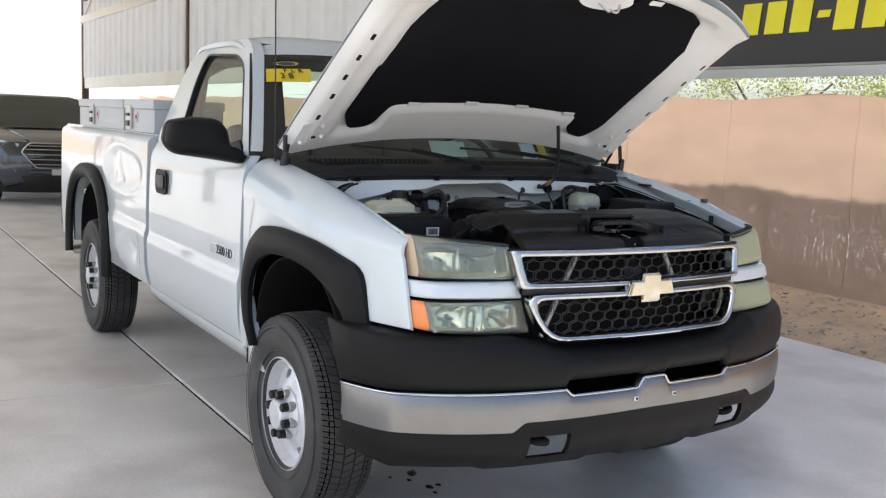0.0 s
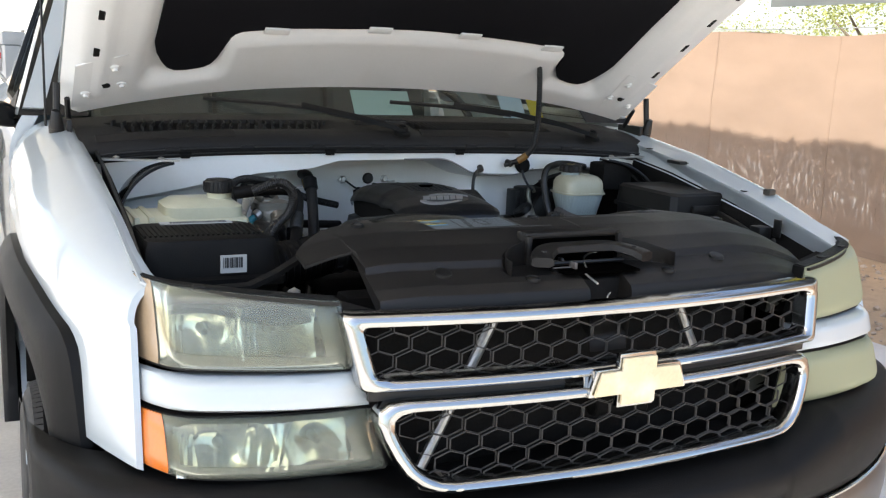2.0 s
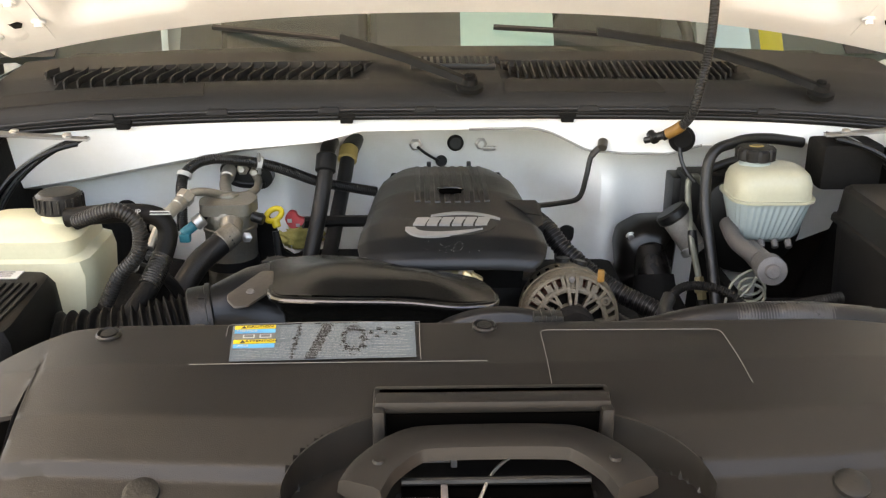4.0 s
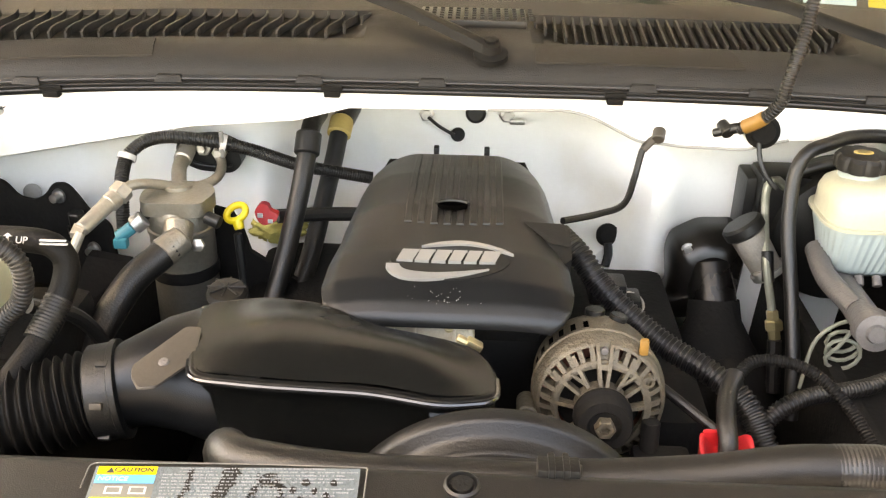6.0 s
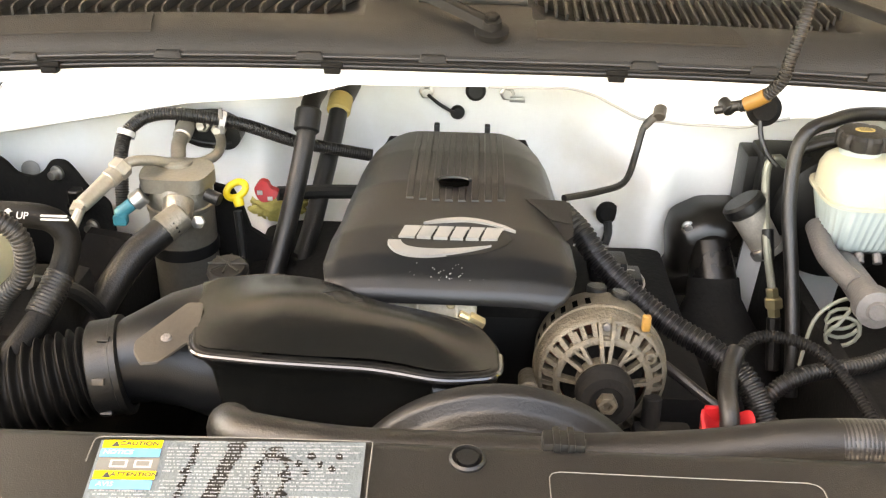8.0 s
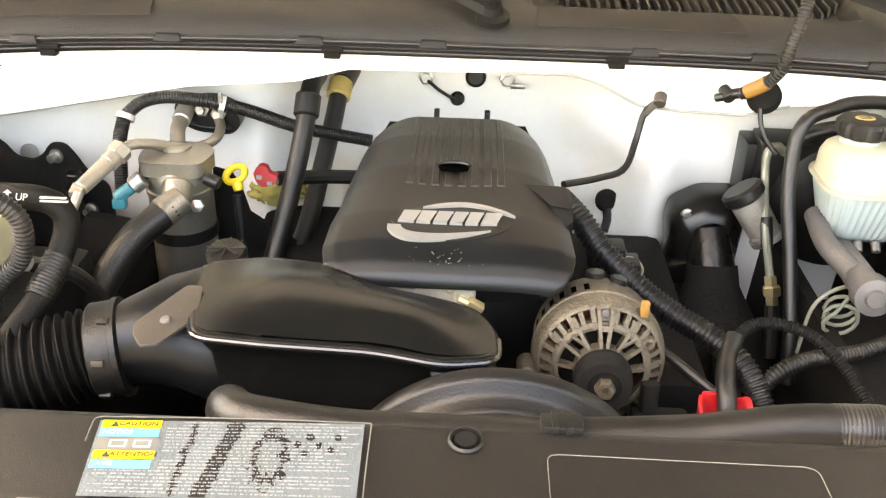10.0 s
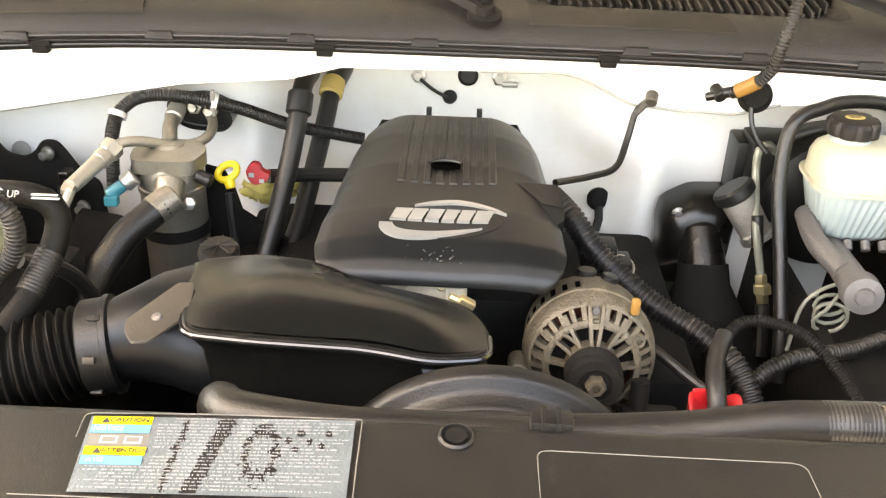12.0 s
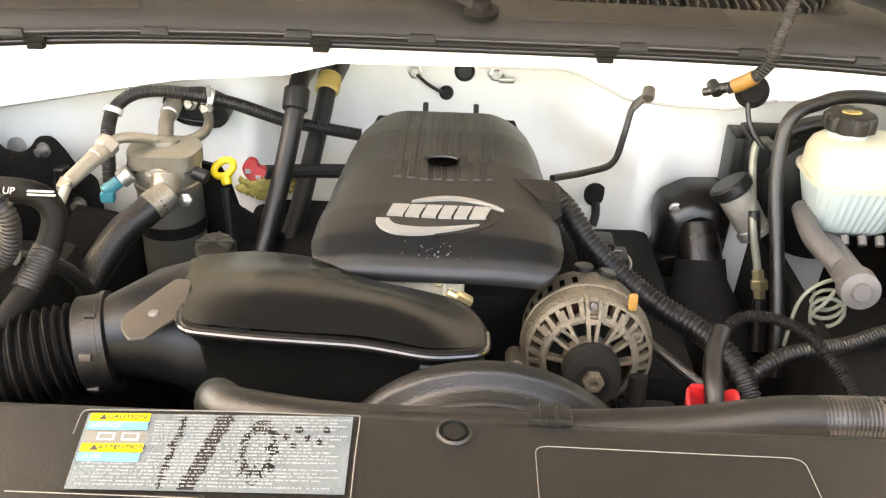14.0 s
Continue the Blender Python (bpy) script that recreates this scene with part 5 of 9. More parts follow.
part("insulation_blanket", sheet(blanket, 190, 40, 0.012, (0, 0.3, 0.85)), PAD, bonnet, "black fibre insulation blanket")
for a in (-0.43, -0.12, 0.18, 0.49, 0.30, -0.30):
    v = 0.205 if a not in (0.30, -0.30) else 0.885
    p = hood_pt(a, v, 0.045) + Vector((0, -0.30, -0.85)) * 0.030
    part("blanket_tab", moved(box(-0.032, 0.032, -0.012, 0.012, -0.003, 0.003, 0.002), Matrix.Translation(p) @ pose(0, 0, 0, -32)), HOODIN, bonnet)
for s in (-1, 1):
    for v in (0.24, 0.38, 0.50, 0.62, 0.74):
        p = hood_pt(s * 0.915, v, 0.045) + Vector((0, -0.30, -0.85)) * 0.0405
        part("panel_slot", moved(box(-0.0075, 0.0075, -0.017, 0.017, -0.004, 0.002, 0.0025), Matrix.Translation(p) @ pose(0, 0, 0, -33)), DEEP, bonnet)
    q = hood_pt(s * 0.89, 0.10, 0.045) + Vector((0, -0.30, -0.85)) * 0.042
    part("panel_slot", moved(lathe([(0, -0.004), (0.011, -0.004), (0.011, 0.002), (0, 0.002)], (0, 0, 0), (0, 0, 1), 16), Matrix.Translation(q) @ pose(0, 0, 0, -33) @ Matrix.Diagonal((1.9, 0.8, 1, 1))), DEEP, bonnet)
    for du, dv in ((-0.04, 0.05), (0.03, 0.13), (0.055, 0.06)):
        q = hood_pt(s * (0.89 - du), dv + 0.03, 0.045) + Vector((0, -0.30, -0.85)) * 0.042
        part("hinge_bolt", lathe([(0, 0), (0.012, 0), (0.012, 0.004), (0.007, 0.005), (0.007, 0.012), (0, 0.012)], q, (0, -0.45, -0.85), 12), HOODIN, bonnet)
    part("hinge_plate", sheet(lambda u, v: hood_pt(s * lerp(0.83, 0.965, u), lerp(0.03, 0.20, v), 0.045) + Vector((0, -0.30, -0.85)) * 0.0415, 4, 6, 0.003, (0, 0.3, 0.85)), HOODIN, bonnet)
    part("hinge_arm", join(box(s * 0.855 - 0.006, s * 0.855 + 0.006, 0.24, 0.36, 1.28, 1.35, 0.004), rod((s * 0.85, 0.33, 1.34), (s * 0.855, 0.29, 1.40), 0.007, seg=8)), BLACK, truck)
    part("hinge_spring", join(rod((s * 0.880, 0.275, 1.24), (s * 0.884, 0.255, 1.335), 0.021, 0.018, seg=16), rod((s * 0.884, 0.255, 1.33), (s * 0.885, 0.24, 1.372), 0.018, 0.010, seg=14)), BLACK, truck)
    part("hinge_link", rod((s * 0.884, 0.252, 1.33), (s * 0.880, 0.262, 1.438), 0.009, seg=10), BLACK, truck)
    part("hinge_base", box(s * 0.80, s * 0.90, 0.20, 0.36, 1.255, 1.275, 0.006), BLACK, truck)
# latch striker at the nose
lp = hood_pt(0.0, 0.88, 0.045) + Vector((0, -0.30, -0.85)) * 0.05
part("striker_plate", moved(lathe([(0, -0.01), (0.12, -0.01), (0.11, 0.012), (0, 0.014)], (0, 0, 0), (0, 0, -1), 32), Matrix.Translation(lp) @ pose(0, 0, 0, -30) @ Matrix.Diagonal((1.1, 0.45, 1, 1))), HOODIN, bonnet)
part("striker_loop", tube([lp + Vector(d) for d in ((-0.05, -0.02, -0.02), (-0.02, -0.04, -0.05), (0.0, -0.02, -0.04), (0.02, -0.04, -0.05), (0.05, -0.02, -0.02))], 0.005, seg=8), STEEL, bonnet)
# washer hose that hangs from the bonnet to the bulkhead
hose = part("washer_hose", tube([(0.428, 0.195, 1.575), (0.434, 0.19, 1.50), (0.430, 0.178, 1.42), (0.418, 0.158, 1.365), (0.408, 0.150, 1.325), (0.402, 0.150, 1.293), (0.388, 0.162, 1.268), (0.374, 0.172, 1.255), (0.362, 0.18, 1.246)], 0.0088, seg=12, pitch=0.0045, depth=0.0013), HOSE, truck, "black corrugated washer hose")
part("hose_clip", box(0.405, 0.45, 0.175, 0.205, 1.57, 1.585, 0.004), BLACK, truck)
part("hose_tape", tube([(0.389, 0.161, 1.2695), (0.380, 0.168, 1.260), (0.368, 0.176, 1.2505)], 0.0100, seg=12, step=0.006), ORANGE, hose, "orange tape wrap")
part("hose_end", join(rod((0.368, 0.177, 1.250), (0.345, 0.188, 1.241), 0.0075, seg=12), rod((0.350, 0.180, 1.239), (0.343, 0.20, 1.247), 0.0095, 0.008, seg=12), rod((0.343, 0.186, 1.240), (0.332, 0.192, 1.235), 0.006, seg=10)), HOSE, hose, "dark elbow fitting")

# ---- cowl and screen wipers ----
def cowl_z(y):
    return table(y, (0.222, 1.2945), (0.229, 1.307), (0.240, 1.317), (0.26, 1.326), (0.36, 1.345), (0.50, 1.358))


def cowl_shift(x):
    """The cowl's front edge bows rearward at the middle."""
    return 0.0 - 0.050 * (abs(x) / 0.8) ** 3


def cowl_top(u, v):
    x, y = lerp(-0.84, 0.84, u), lerp(0.222, 0.50, v ** 1.15)
    z = cowl_z(y)
    for s in (-1, 1):
        c, w = (0.31, 0.235) if s > 0 else (-0.44, 0.285)
        dip = min(1.0, 3 * (1 - abs((x - c) / w) ** 4)) if abs(x - c) < w else 0
        z -= 0.016 * dip * (1 if 0.284 + 0.06 * (1 - dip) < y < 0.385 else 0)
    return Vector((x, y + cowl_shift(x), z - 0.02 * (abs(x) / 0.84) ** 4))


cowl = part("cowl_panel", sheet(cowl_top, 84, 30, 0.004, (0, 0, -1)), COWL, truck, "sun-greyed black plastic cowl grille")
for s, first, last, gap in ((-1, 0.170, 0.760, 0.0232), (1, 0.088, 0.535, 0.0142)):
    count = int((last - first) / gap)
    for k in range(count + 1):
        x = first + gap * k
        e = min(1.0, 0.30 + min(x - first, last - x) / 0.075)
        y1 = 0.380 + cowl_shift(x)
        y0 = y1 - 0.092 * e
        z0, z1 = cowl_z(0.380 - 0.092 * e) - 0.012, cowl_z(0.380) - 0.010
        rings = []
        for m in range(9):
            w = m / 8
            bow = (0.015 * w * w * (3 - 2 * w) - 0.004 * math.sin(2 * math.pi * w)) * (0.4 + 0.6 * e) if s < 0 else -0.0045 * w * (x - first) / (last - first)
            xx, yy, zz = s * x + bow, lerp(y0, y1, w), lerp(z0, z1, w)
            top = 0.0140 - 0.004 * w
            rings.append([(xx - 0.0016, yy, zz), (xx + 0.0016, yy, zz), (xx + 0.0016, yy, zz + top), (xx - 0.0016, yy, zz + top)])
        part("slat", loft(rings), COWL, cowl, smooth=False)
# dark sheets under the slats put in the shade of the wells
for s, first, last in ((-1, 0.165, 0.765), (1, 0.085, 0.54)):
    part("vent_well", sheet(lambda u, v: (lambda x, y: Vector((s * x, y + cowl_shift(x), cowl_z(y) - 0.0112)))(lerp(first, last, u), 0.384 - 0.096 * (1 - v) * min(1.0, 0.16 + min(u, 1 - u) * (last - first) / 0.085)), 40, 4), DEEP, cowl)
part("centre_mesh", box(-0.085, 0.075, 0.33, 0.43, 1.338, 1.350, 0.003), BLACK, cowl)
for i in range(14):
    for k in range(5):
        part("mesh_stud", box(-0.078 + 0.012 * i, -0.072 + 0.012 * i, 0.338 + 0.015 * k, 0.343 + 0.015 * k, 1.349, 1.353, 0), COWL, cowl, smooth=False)


def strip(y0, z0, y1, z1, name, material, x0=-0.80, x1=0.80, thick=0.004):
    return part(name, sheet(lambda u, v: (lambda x: Vector((x, lerp(y0, y1, v) + cowl_shift(x), lerp(z0, z1, v) - 0.02 * (abs(x) / 0.84) ** 4)))(lerp(x0, x1, u)), 60, 2, thick, (0, 0.2, -1)), material, cowl)


strip(0.2185, 1.2875, 0.2270, 1.2985, "seal_lip", COWL)
strip(0.2150, 1.2850, 0.2195, 1.2890, "seal_bead", BLACK)
strip(0.2200, 1.2765, 0.2175, 1.2850, "seal_channel", COWL)
strip(0.2165, 1.2740, 0.2200, 1.2785, "seal_bead", BLACK)
strip(0.2280, 1.2660, 0.2210, 1.2760, "seal_channel", BLACK)
def ridge(y, z, r, name, material, x0=-0.80, x1=0.80):
    """A thin moulded ridge along the cowl's front edge."""
    xs = [lerp(x0, x1, k / 48) for k in range(49)]
    part(name, tube([(x, y + cowl_shift(x), z - 0.02 * (abs(x) / 0.84) ** 4) for x in xs], r, seg=8, step=0.02), material, cowl)


ridge(0.2262, 1.2985, 0.0020, "seal_ridge", COWL)
ridge(0.2168, 1.2880, 0.0019, "seal_ridge", SEALGREY)
ridge(0.2156, 1.2812, 0.0016, "seal_ridge", COWL)
ridge(0.2166, 1.2752, 0.0018, "seal_ridge", SEALGREY)
for x in (-0.62, -0.425, -0.229, -0.058, 0.233, 0.395, 0.55):
    dz = -0.02 * (abs(x) / 0.84) ** 4
    part("seal_clip", prism([(x + a, 0.2105 + cowl_shift(x) + b, 1.2845 + dz + c) for a, b, c in ((-0.020, 0, 0), (0.020, 0, 0), (0.016, 0.005, 0.0085), (-0.016, 0.005, 0.0085))], (0, 0.006, 0.001), 0.0008), COWL, cowl)
for x in (-0.588, -0.198, 0.196):
    dz = -0.02 * (abs(x) / 0.84) ** 4
    part("seal_clip", join(box(x - 0.011, x + 0.011, 0.2090 + cowl_shift(x), 0.2230 + cowl_shift(x), 1.2650 + dz, 1.2745 + dz, 0.0015), box(x - 0.015, x + 0.015, 0.2105 + cowl_shift(x), 0.2190 + cowl_shift(x), 1.2745 + dz, 1.2820 + dz, 0.0012)), DEEP, cowl)


def apron(x0, x1, slant):
    """A raised flat of the cowl ahead of a grille."""
    def f(u, v):
        x = lerp(x0, x1 + slant * (1 - v), u)
        y = lerp(0.236, 0.272, v)
        return Vector((x, y + cowl_shift(x), cowl_z(y) - 0.02 * (abs(x) / 0.84) ** 4 + 0.0035))
    return sheet(f, 24, 3, 0.003, (0, 0, -1))


part("cowl_apron", apron(-0.80, -0.455, 0.004), DUSTCOWL, cowl, "dusty raised flat")
part("cowl_apron", apron(0.085, 0.355, 0.018), DUSTCOWL, cowl, "dusty raised flat")
for s, pts in ((-1, [(0.022, 0.235, 1.333), (-0.02, 0.262, 1.346), (-0.10, 0.325, 1.365), (-0.22, 0.40, 1.388), (-0.48, 0.48, 1.404)]), (1, [(0.64, 0.20, 1.325), (0.57, 0.26, 1.350), (0.45, 0.36, 1.376), (0.28, 0.43, 1.395), (0.08, 0.46, 1.405)])):
    arm = part("wiper", loft([[Vector(p) + Vector((0, -w, -0.008)), Vector(p) + Vector((0, -w * 0.8, 0.004)), Vector(p) + Vector((0, -w * 0.2, 0.009)), Vector(p) + Vector((0, w * 0.6, 0.008)), Vector(p) + Vector((0, w, -0.004))] for p, w in zip(pts[:4], (0.020, 0.018, 0.013, 0.009))]), ARM, truck, "black wiper arm", sharp=50)
    part("pivot", lathe([(0, 0), (0.024, 0), (0.024, 0.008), (0.015, 0.012), (0.013, 0.022), (0, 0.023)], Vector(pts[0]) - Vector((0, 0, 0.012)), (0, -0.3, 1), 22), ARM, arm)
    part("pivot_nut", lathe([(0, 0.02), (0.010, 0.02), (0.010, 0.028), (0.006, 0.030), (0, 0.030)], Vector(pts[0]) - Vector((0, -0.006, 0.012)), (0, -0.3, 1), 6), TRIM, arm)
    part("blade", tube([Vector(p) + Vector((0, 0.012, -0.006)) for p in pts[2:]], 0.006, seg=6), BLACK, arm)

# ---- bulkhead ----
def crease(x):
    return table(x, (-0.82, 1.150), (-0.66, 1.172), (-0.40, 1.218), (-0.25, 1.230), (-0.175, 1.250), (0.13, 1.254), (0.165, 1.246), (0.235, 1.213), (0.30, 1.207), (0.38, 1.206), (0.44, 1.222), (0.60, 1.228), (0.82, 1.22))


def recess(x):
    return table(x, (-0.80, 0.25), (-0.34, 0.28), (-0.24, 0.37), (-0.17, 0.445), (0.12, 0.445), (0.20, 0.40), (0.27, 0.315), (0.82, 0.29))


def bulk(u, v):
    x = lerp(-0.81, 0.81, u)
    zc = crease(x)
    lip = 0.212 + cowl_shift(x) * 0.6
    if v < 0.25:
        w = v / 0.25
        y, z = lerp(0.226 + cowl_shift(x), lip, w ** 0.8), lerp(1.270 - 0.02 * (abs(x) / 0.84) ** 4, zc, w)
    elif v < 0.42:
        w = (v - 0.25) / 0.17
        y, z = lerp(lip, recess(x), w), zc - 0.006 * w - 0.012 * math.sin(math.pi * w / 2)
    else:
        w = (v - 0.42) / 0.58
        y, z = recess(x) + 0.02 * w, lerp(zc - 0.018, 0.66, w)
        x *= lerp(1.0, 0.70, min(1.0, max(0.0, (1.06 - z) / 0.10)))
        y -= 0.035 * math.exp(-((x - 0.285) / 0.035) ** 2) * min(1.0, max(0.0, (1.19 - z) / 0.05)) + 0.022 * math.exp(-((x + 0.315) / 0.018) ** 2) * min(1.0, max(0.0, (1.175 - z) / 0.03))
        y -= 0.03 * math.exp(-((x - 0.215) / 0.05) ** 2 - ((z - 1.13) / 0.06) ** 2) + 0.02 * math.exp(-((x - 0.31) / 0.06) ** 2 - ((z - 1.10) / 0.07) ** 2)
    return Vector((x, y, z))


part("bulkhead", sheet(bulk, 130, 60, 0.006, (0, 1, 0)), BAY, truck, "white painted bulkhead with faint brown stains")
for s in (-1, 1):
    # body white on the right; set black on the left to darken it
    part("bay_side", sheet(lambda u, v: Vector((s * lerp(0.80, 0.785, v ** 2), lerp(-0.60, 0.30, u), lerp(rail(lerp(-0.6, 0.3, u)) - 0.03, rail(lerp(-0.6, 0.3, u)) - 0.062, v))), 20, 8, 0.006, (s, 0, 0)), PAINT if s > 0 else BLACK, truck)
# added dark sheets that darken the bay sides below the rail
for s in (-1, 1):
    part("wheel_liner", sheet(lambda u, v: Vector((s * lerp(0.788, 0.56, v ** 1.6), lerp(-0.60, 0.30, u), lerp(rail(lerp(-0.6, 0.3, u)) - 0.055, 0.66, v))), 12, 8, 0.006, (s, 0, 0)), DEEP, truck)
part("bay_floor", box(-0.80, 0.80, -0.66, 0.50, 0.64, 0.66), DEEP, truck)
part("radiator", box(-0.44, 0.44, -0.60, -0.53, 0.62, 1.08, 0.01), DEEP, truck)
part("engine_block", loft([[(-0.24, y, 0.66), (0.22, y, 0.66), (0.26, y, z), (0.12, y, z + 0.06), (-0.14, y, z + 0.06), (-0.28, y, z)] for y, z in ((-0.20, 0.86), (-0.17, 0.90), (0.30, 0.90), (0.38, 0.84))]), DEEP, truck)
part("engine_manifold", box(-0.13, 0.12, -0.12, 0.28, 0.92, 1.10, 0.03), BLACK, truck)

# fittings on the bulkhead
for x, z, r in ((0.004, 1.170, 0.017), (-0.025, 1.132, 0.012)):
    y = recess(x)
    part("blanking_plug", lathe([(0, -0.004), (r, -0.004), (r, 0.002), (r * 0.7, 0.006), (0, 0.006)], (x, y, z), (0, -1, 0.1), 20), BLACK, truck)
part("hanging_plug", lathe([(0, -0.004), (0.018, -0.004), (0.019, 0.004), (0.012, 0.010), (0, 0.011)], (0.222, 0.326, 1.012), (0, -1, 0.1), 24), DEEP, truck, "black rubber plug")
part("plug_strap", tube([(0.222, 0.316, 1.002), (0.224, 0.310, 0.985), (0.219, 0.30, 0.968)], 0.007, seg=8), BLACK, truck)
for x, z in ((0.056, 1.168), (-0.077, 1.167)):
    part("stud", join(lathe([(0, 0), (0.013, 0), (0.013, 0.004), (0.008, 0.006), (0.008, 0.014), (0, 0.014)], (x, recess(x) - 0.0, z), (0, -1, 0.1), 6)), STEEL, truck)
part("plate_disc", lathe([(0, 0), (0.014, 0), (0.0145, 0.003), (0.011, 0.005), (0, 0.0055)], (-0.672, recess(-0.672) - 0.002, 1.086), (0, -1, 0.2), 24), SOFTGREY, truck)
# grey tube that draws the soft shading line along the crease
part("crease_line", tube([(x, 0.2095 + cowl_shift(x) * 0.6, crease(x) + 0.001) for x in (0.02, 0.06, 0.10, 0.13, 0.165, 0.20, 0.235, 0.27, 0.30, 0.34, 0.38, 0.41, 0.44)], 0.0022, seg=8), SOFTGREY, truck)
part("stud_wire", tube([(-0.074, 0.43, 1.166), (-0.055, 0.425, 1.152), (-0.03, 0.43, 1.136)], 0.003, seg=6), HOSE, truck)
part("stud_lug", box(0.060, 0.085, 0.425, 0.432, 1.158, 1.166, 0.002), STEEL, truck)
strap = part("ground_strap", tube([(0.258, 0.208, 1.222), (0.240, 0.20, 1.207), (0.231, 0.19, 1.17), (0.213, 0.15, 1.143), (0.172, 0.10, 1.149), (0.12, 0.05, 1.160)], 0.0048, seg=8), HOSE, truck)
part("strap_lug", join(rod((0.258, 0.205, 1.224), (0.240, 0.198, 1.205), 0.0055, 0.005, seg=10), rod((0.258, 0.196, 1.221), (0.262, 0.212, 1.230), 0.009, 0.009, seg=12)), DUSTY, strap)
part("grommet", lathe([(0, -0.003), (0.023, -0.003), (0.024, 0.003), (0.018, 0.006), (0.016, 0.010), (0, 0.010)], (0.403, 0.208, 1.234), (-0.1, -1, 0.25), 32), DEEP, truck, "black rubber grommet")
part("grommet_wire", tube([(0.398, 0.200, 1.228), (0.399, 0.196, 1.212), (0.402, 0.188, 1.195), (0.413, 0.18, 1.175), (0.425, 0.175, 1.163)], 0.0035, seg=6), HOSE, truck)

# ---- engine cover ----
def cover_z(x, y):
    z = table(y, (-0.205, 1.152), (-0.202, 1.160), (-0.190, 1.171), (-0.165, 1.184), (-0.12, 1.197), (-0.02, 1.208), (0.10, 1.200), (0.22, 1.182), (0.262, 1.160))
    e = abs(x - cover_mid(y)) / cover_half(y)
    soft = table(y, (-0.205, 0.12), (-0.16, 0.40), (-0.05, 0.95), (0.3, 1.0))
    return z - soft * (0.030 * max(0, e - 0.45) ** 2 / 0.3 + 0.010 * max(0, e - 0.90) / 0.10)


def cover_half(y):
    return table(y, (-0.205, 0.112), (-0.200, 0.124), (-0.188, 0.133), (-0.165, 0.138), (-0.12, 0.136), (-0.02, 0.130), (0.08, 0.126), (0.16, 0.124), (0.22, 0.114), (0.262, 0.092))


def cover_mid(y):
    return -0.021


def cover_top(u, v):
    y = lerp(-0.205, 0.262, v ** 1.25)
    x = cover_mid(y) + cover_half(y) * (2 * u - 1)
    return Vector((x, y, cover_z(x, y)))


cover = part("engine_cover", sheet(cover_top, 80, 90, 0.005, (0, 0, -1)), SATIN, truck, "charcoal plastic engine cover with a silver emblem", sharp=60)
part("cover_skirt", loft([[(cover_mid(0) + x * k, y, z + dz) for x, y, z in ((-0.125, -0.130, 1.118), (0.125, -0.130, 1.118), (0.130, 0.10, 1.13), (0.11, 0.24, 1.13), (-0.11, 0.24, 1.13), (-0.130, 0.10, 1.13))] for k, dz in ((0.90, 0.035), (0.84, -0.03))], cap=False), DEEP, cover)
for k in range(8):
    x = -0.0715 + 0.0153 * k
    rings = []
    for m in range(13):
        y = lerp(-0.062 - 0.004 * math.sin(math.pi * k / 7), 0.205, m / 12)
        xx = x + 0.004 * (k / 7 - 0.5) * m / 12
        rings.append([(xx + d * 0.0052, y + e, cover_z(xx + d * 0.0052, y) + h) for d, h, e in ((-1, -0.003, 0), (-0.80, 0.0014, 0.001), (-0.60, 0.0022, 0.0015), (0.60, 0.0022, 0.0015), (0.80, 0.0014, 0.001), (1, -0.003, 0))])
    part("cover_rib", loft(rings), SATIN, cover, sharp=30)
# nothing is cut: a near-black disc gives the hole's shade
part("cover_hole", moved(lathe([(0.0175, -0.001), (0.0185, 0.004), (0.0170, 0.0052), (0.0150, 0.0035), (0.0, 0.0035)], (0, 0, 0), (0, 0, 1), 36), Matrix.Translation((-0.0205, -0.026, 1.2085)) @ pose(0, 0, 0, -3) @ Matrix.Diagonal((1, 0.52, 1, 1))), VOID, cover, "dark oval oil access hole")
part("hole_lip", tube([(-0.0205 + 0.0190 * math.cos(a), -0.026 + 0.0102 * math.sin(a), 1.2130) for a in [math.pi * k / 16 for k in range(17)]], 0.0025, seg=8, step=0.004), SATIN, cover)
for x in (-0.052, 0.022):
    part("cover_tab", box(x - 0.004, x + 0.004, 0.245, 0.258, 1.165, 1.182, 0.002), BLACK, cover)
step_ = part("cover_step", loft([[(0.062, -0.046, 1.2005 + dz), (0.112, -0.048, 1.200 + dz), (0.1185, -0.052, 1.196 + dz), (0.1185, -0.098, 1.180 + dz), (0.110, -0.104, 1.176 + dz), (0.092, -0.090, 1.186 + dz)] for dz in (-0.05, -0.003, 0.0)]), SATIN, cover, sharp=25)
part("step_recess", prism([(0.064, -0.0475, 1.2015), (0.111, -0.0495, 1.201), (0.1165, -0.054, 1.197), (0.116, -0.082, 1.1875), (0.094, -0.080, 1.190)], (0, -0.0006, 0.0008)), BLACK, step_)


def on_cover(x, y, lift=0.0015):
    return Vector((x, y, cover_z(x, y) + lift))


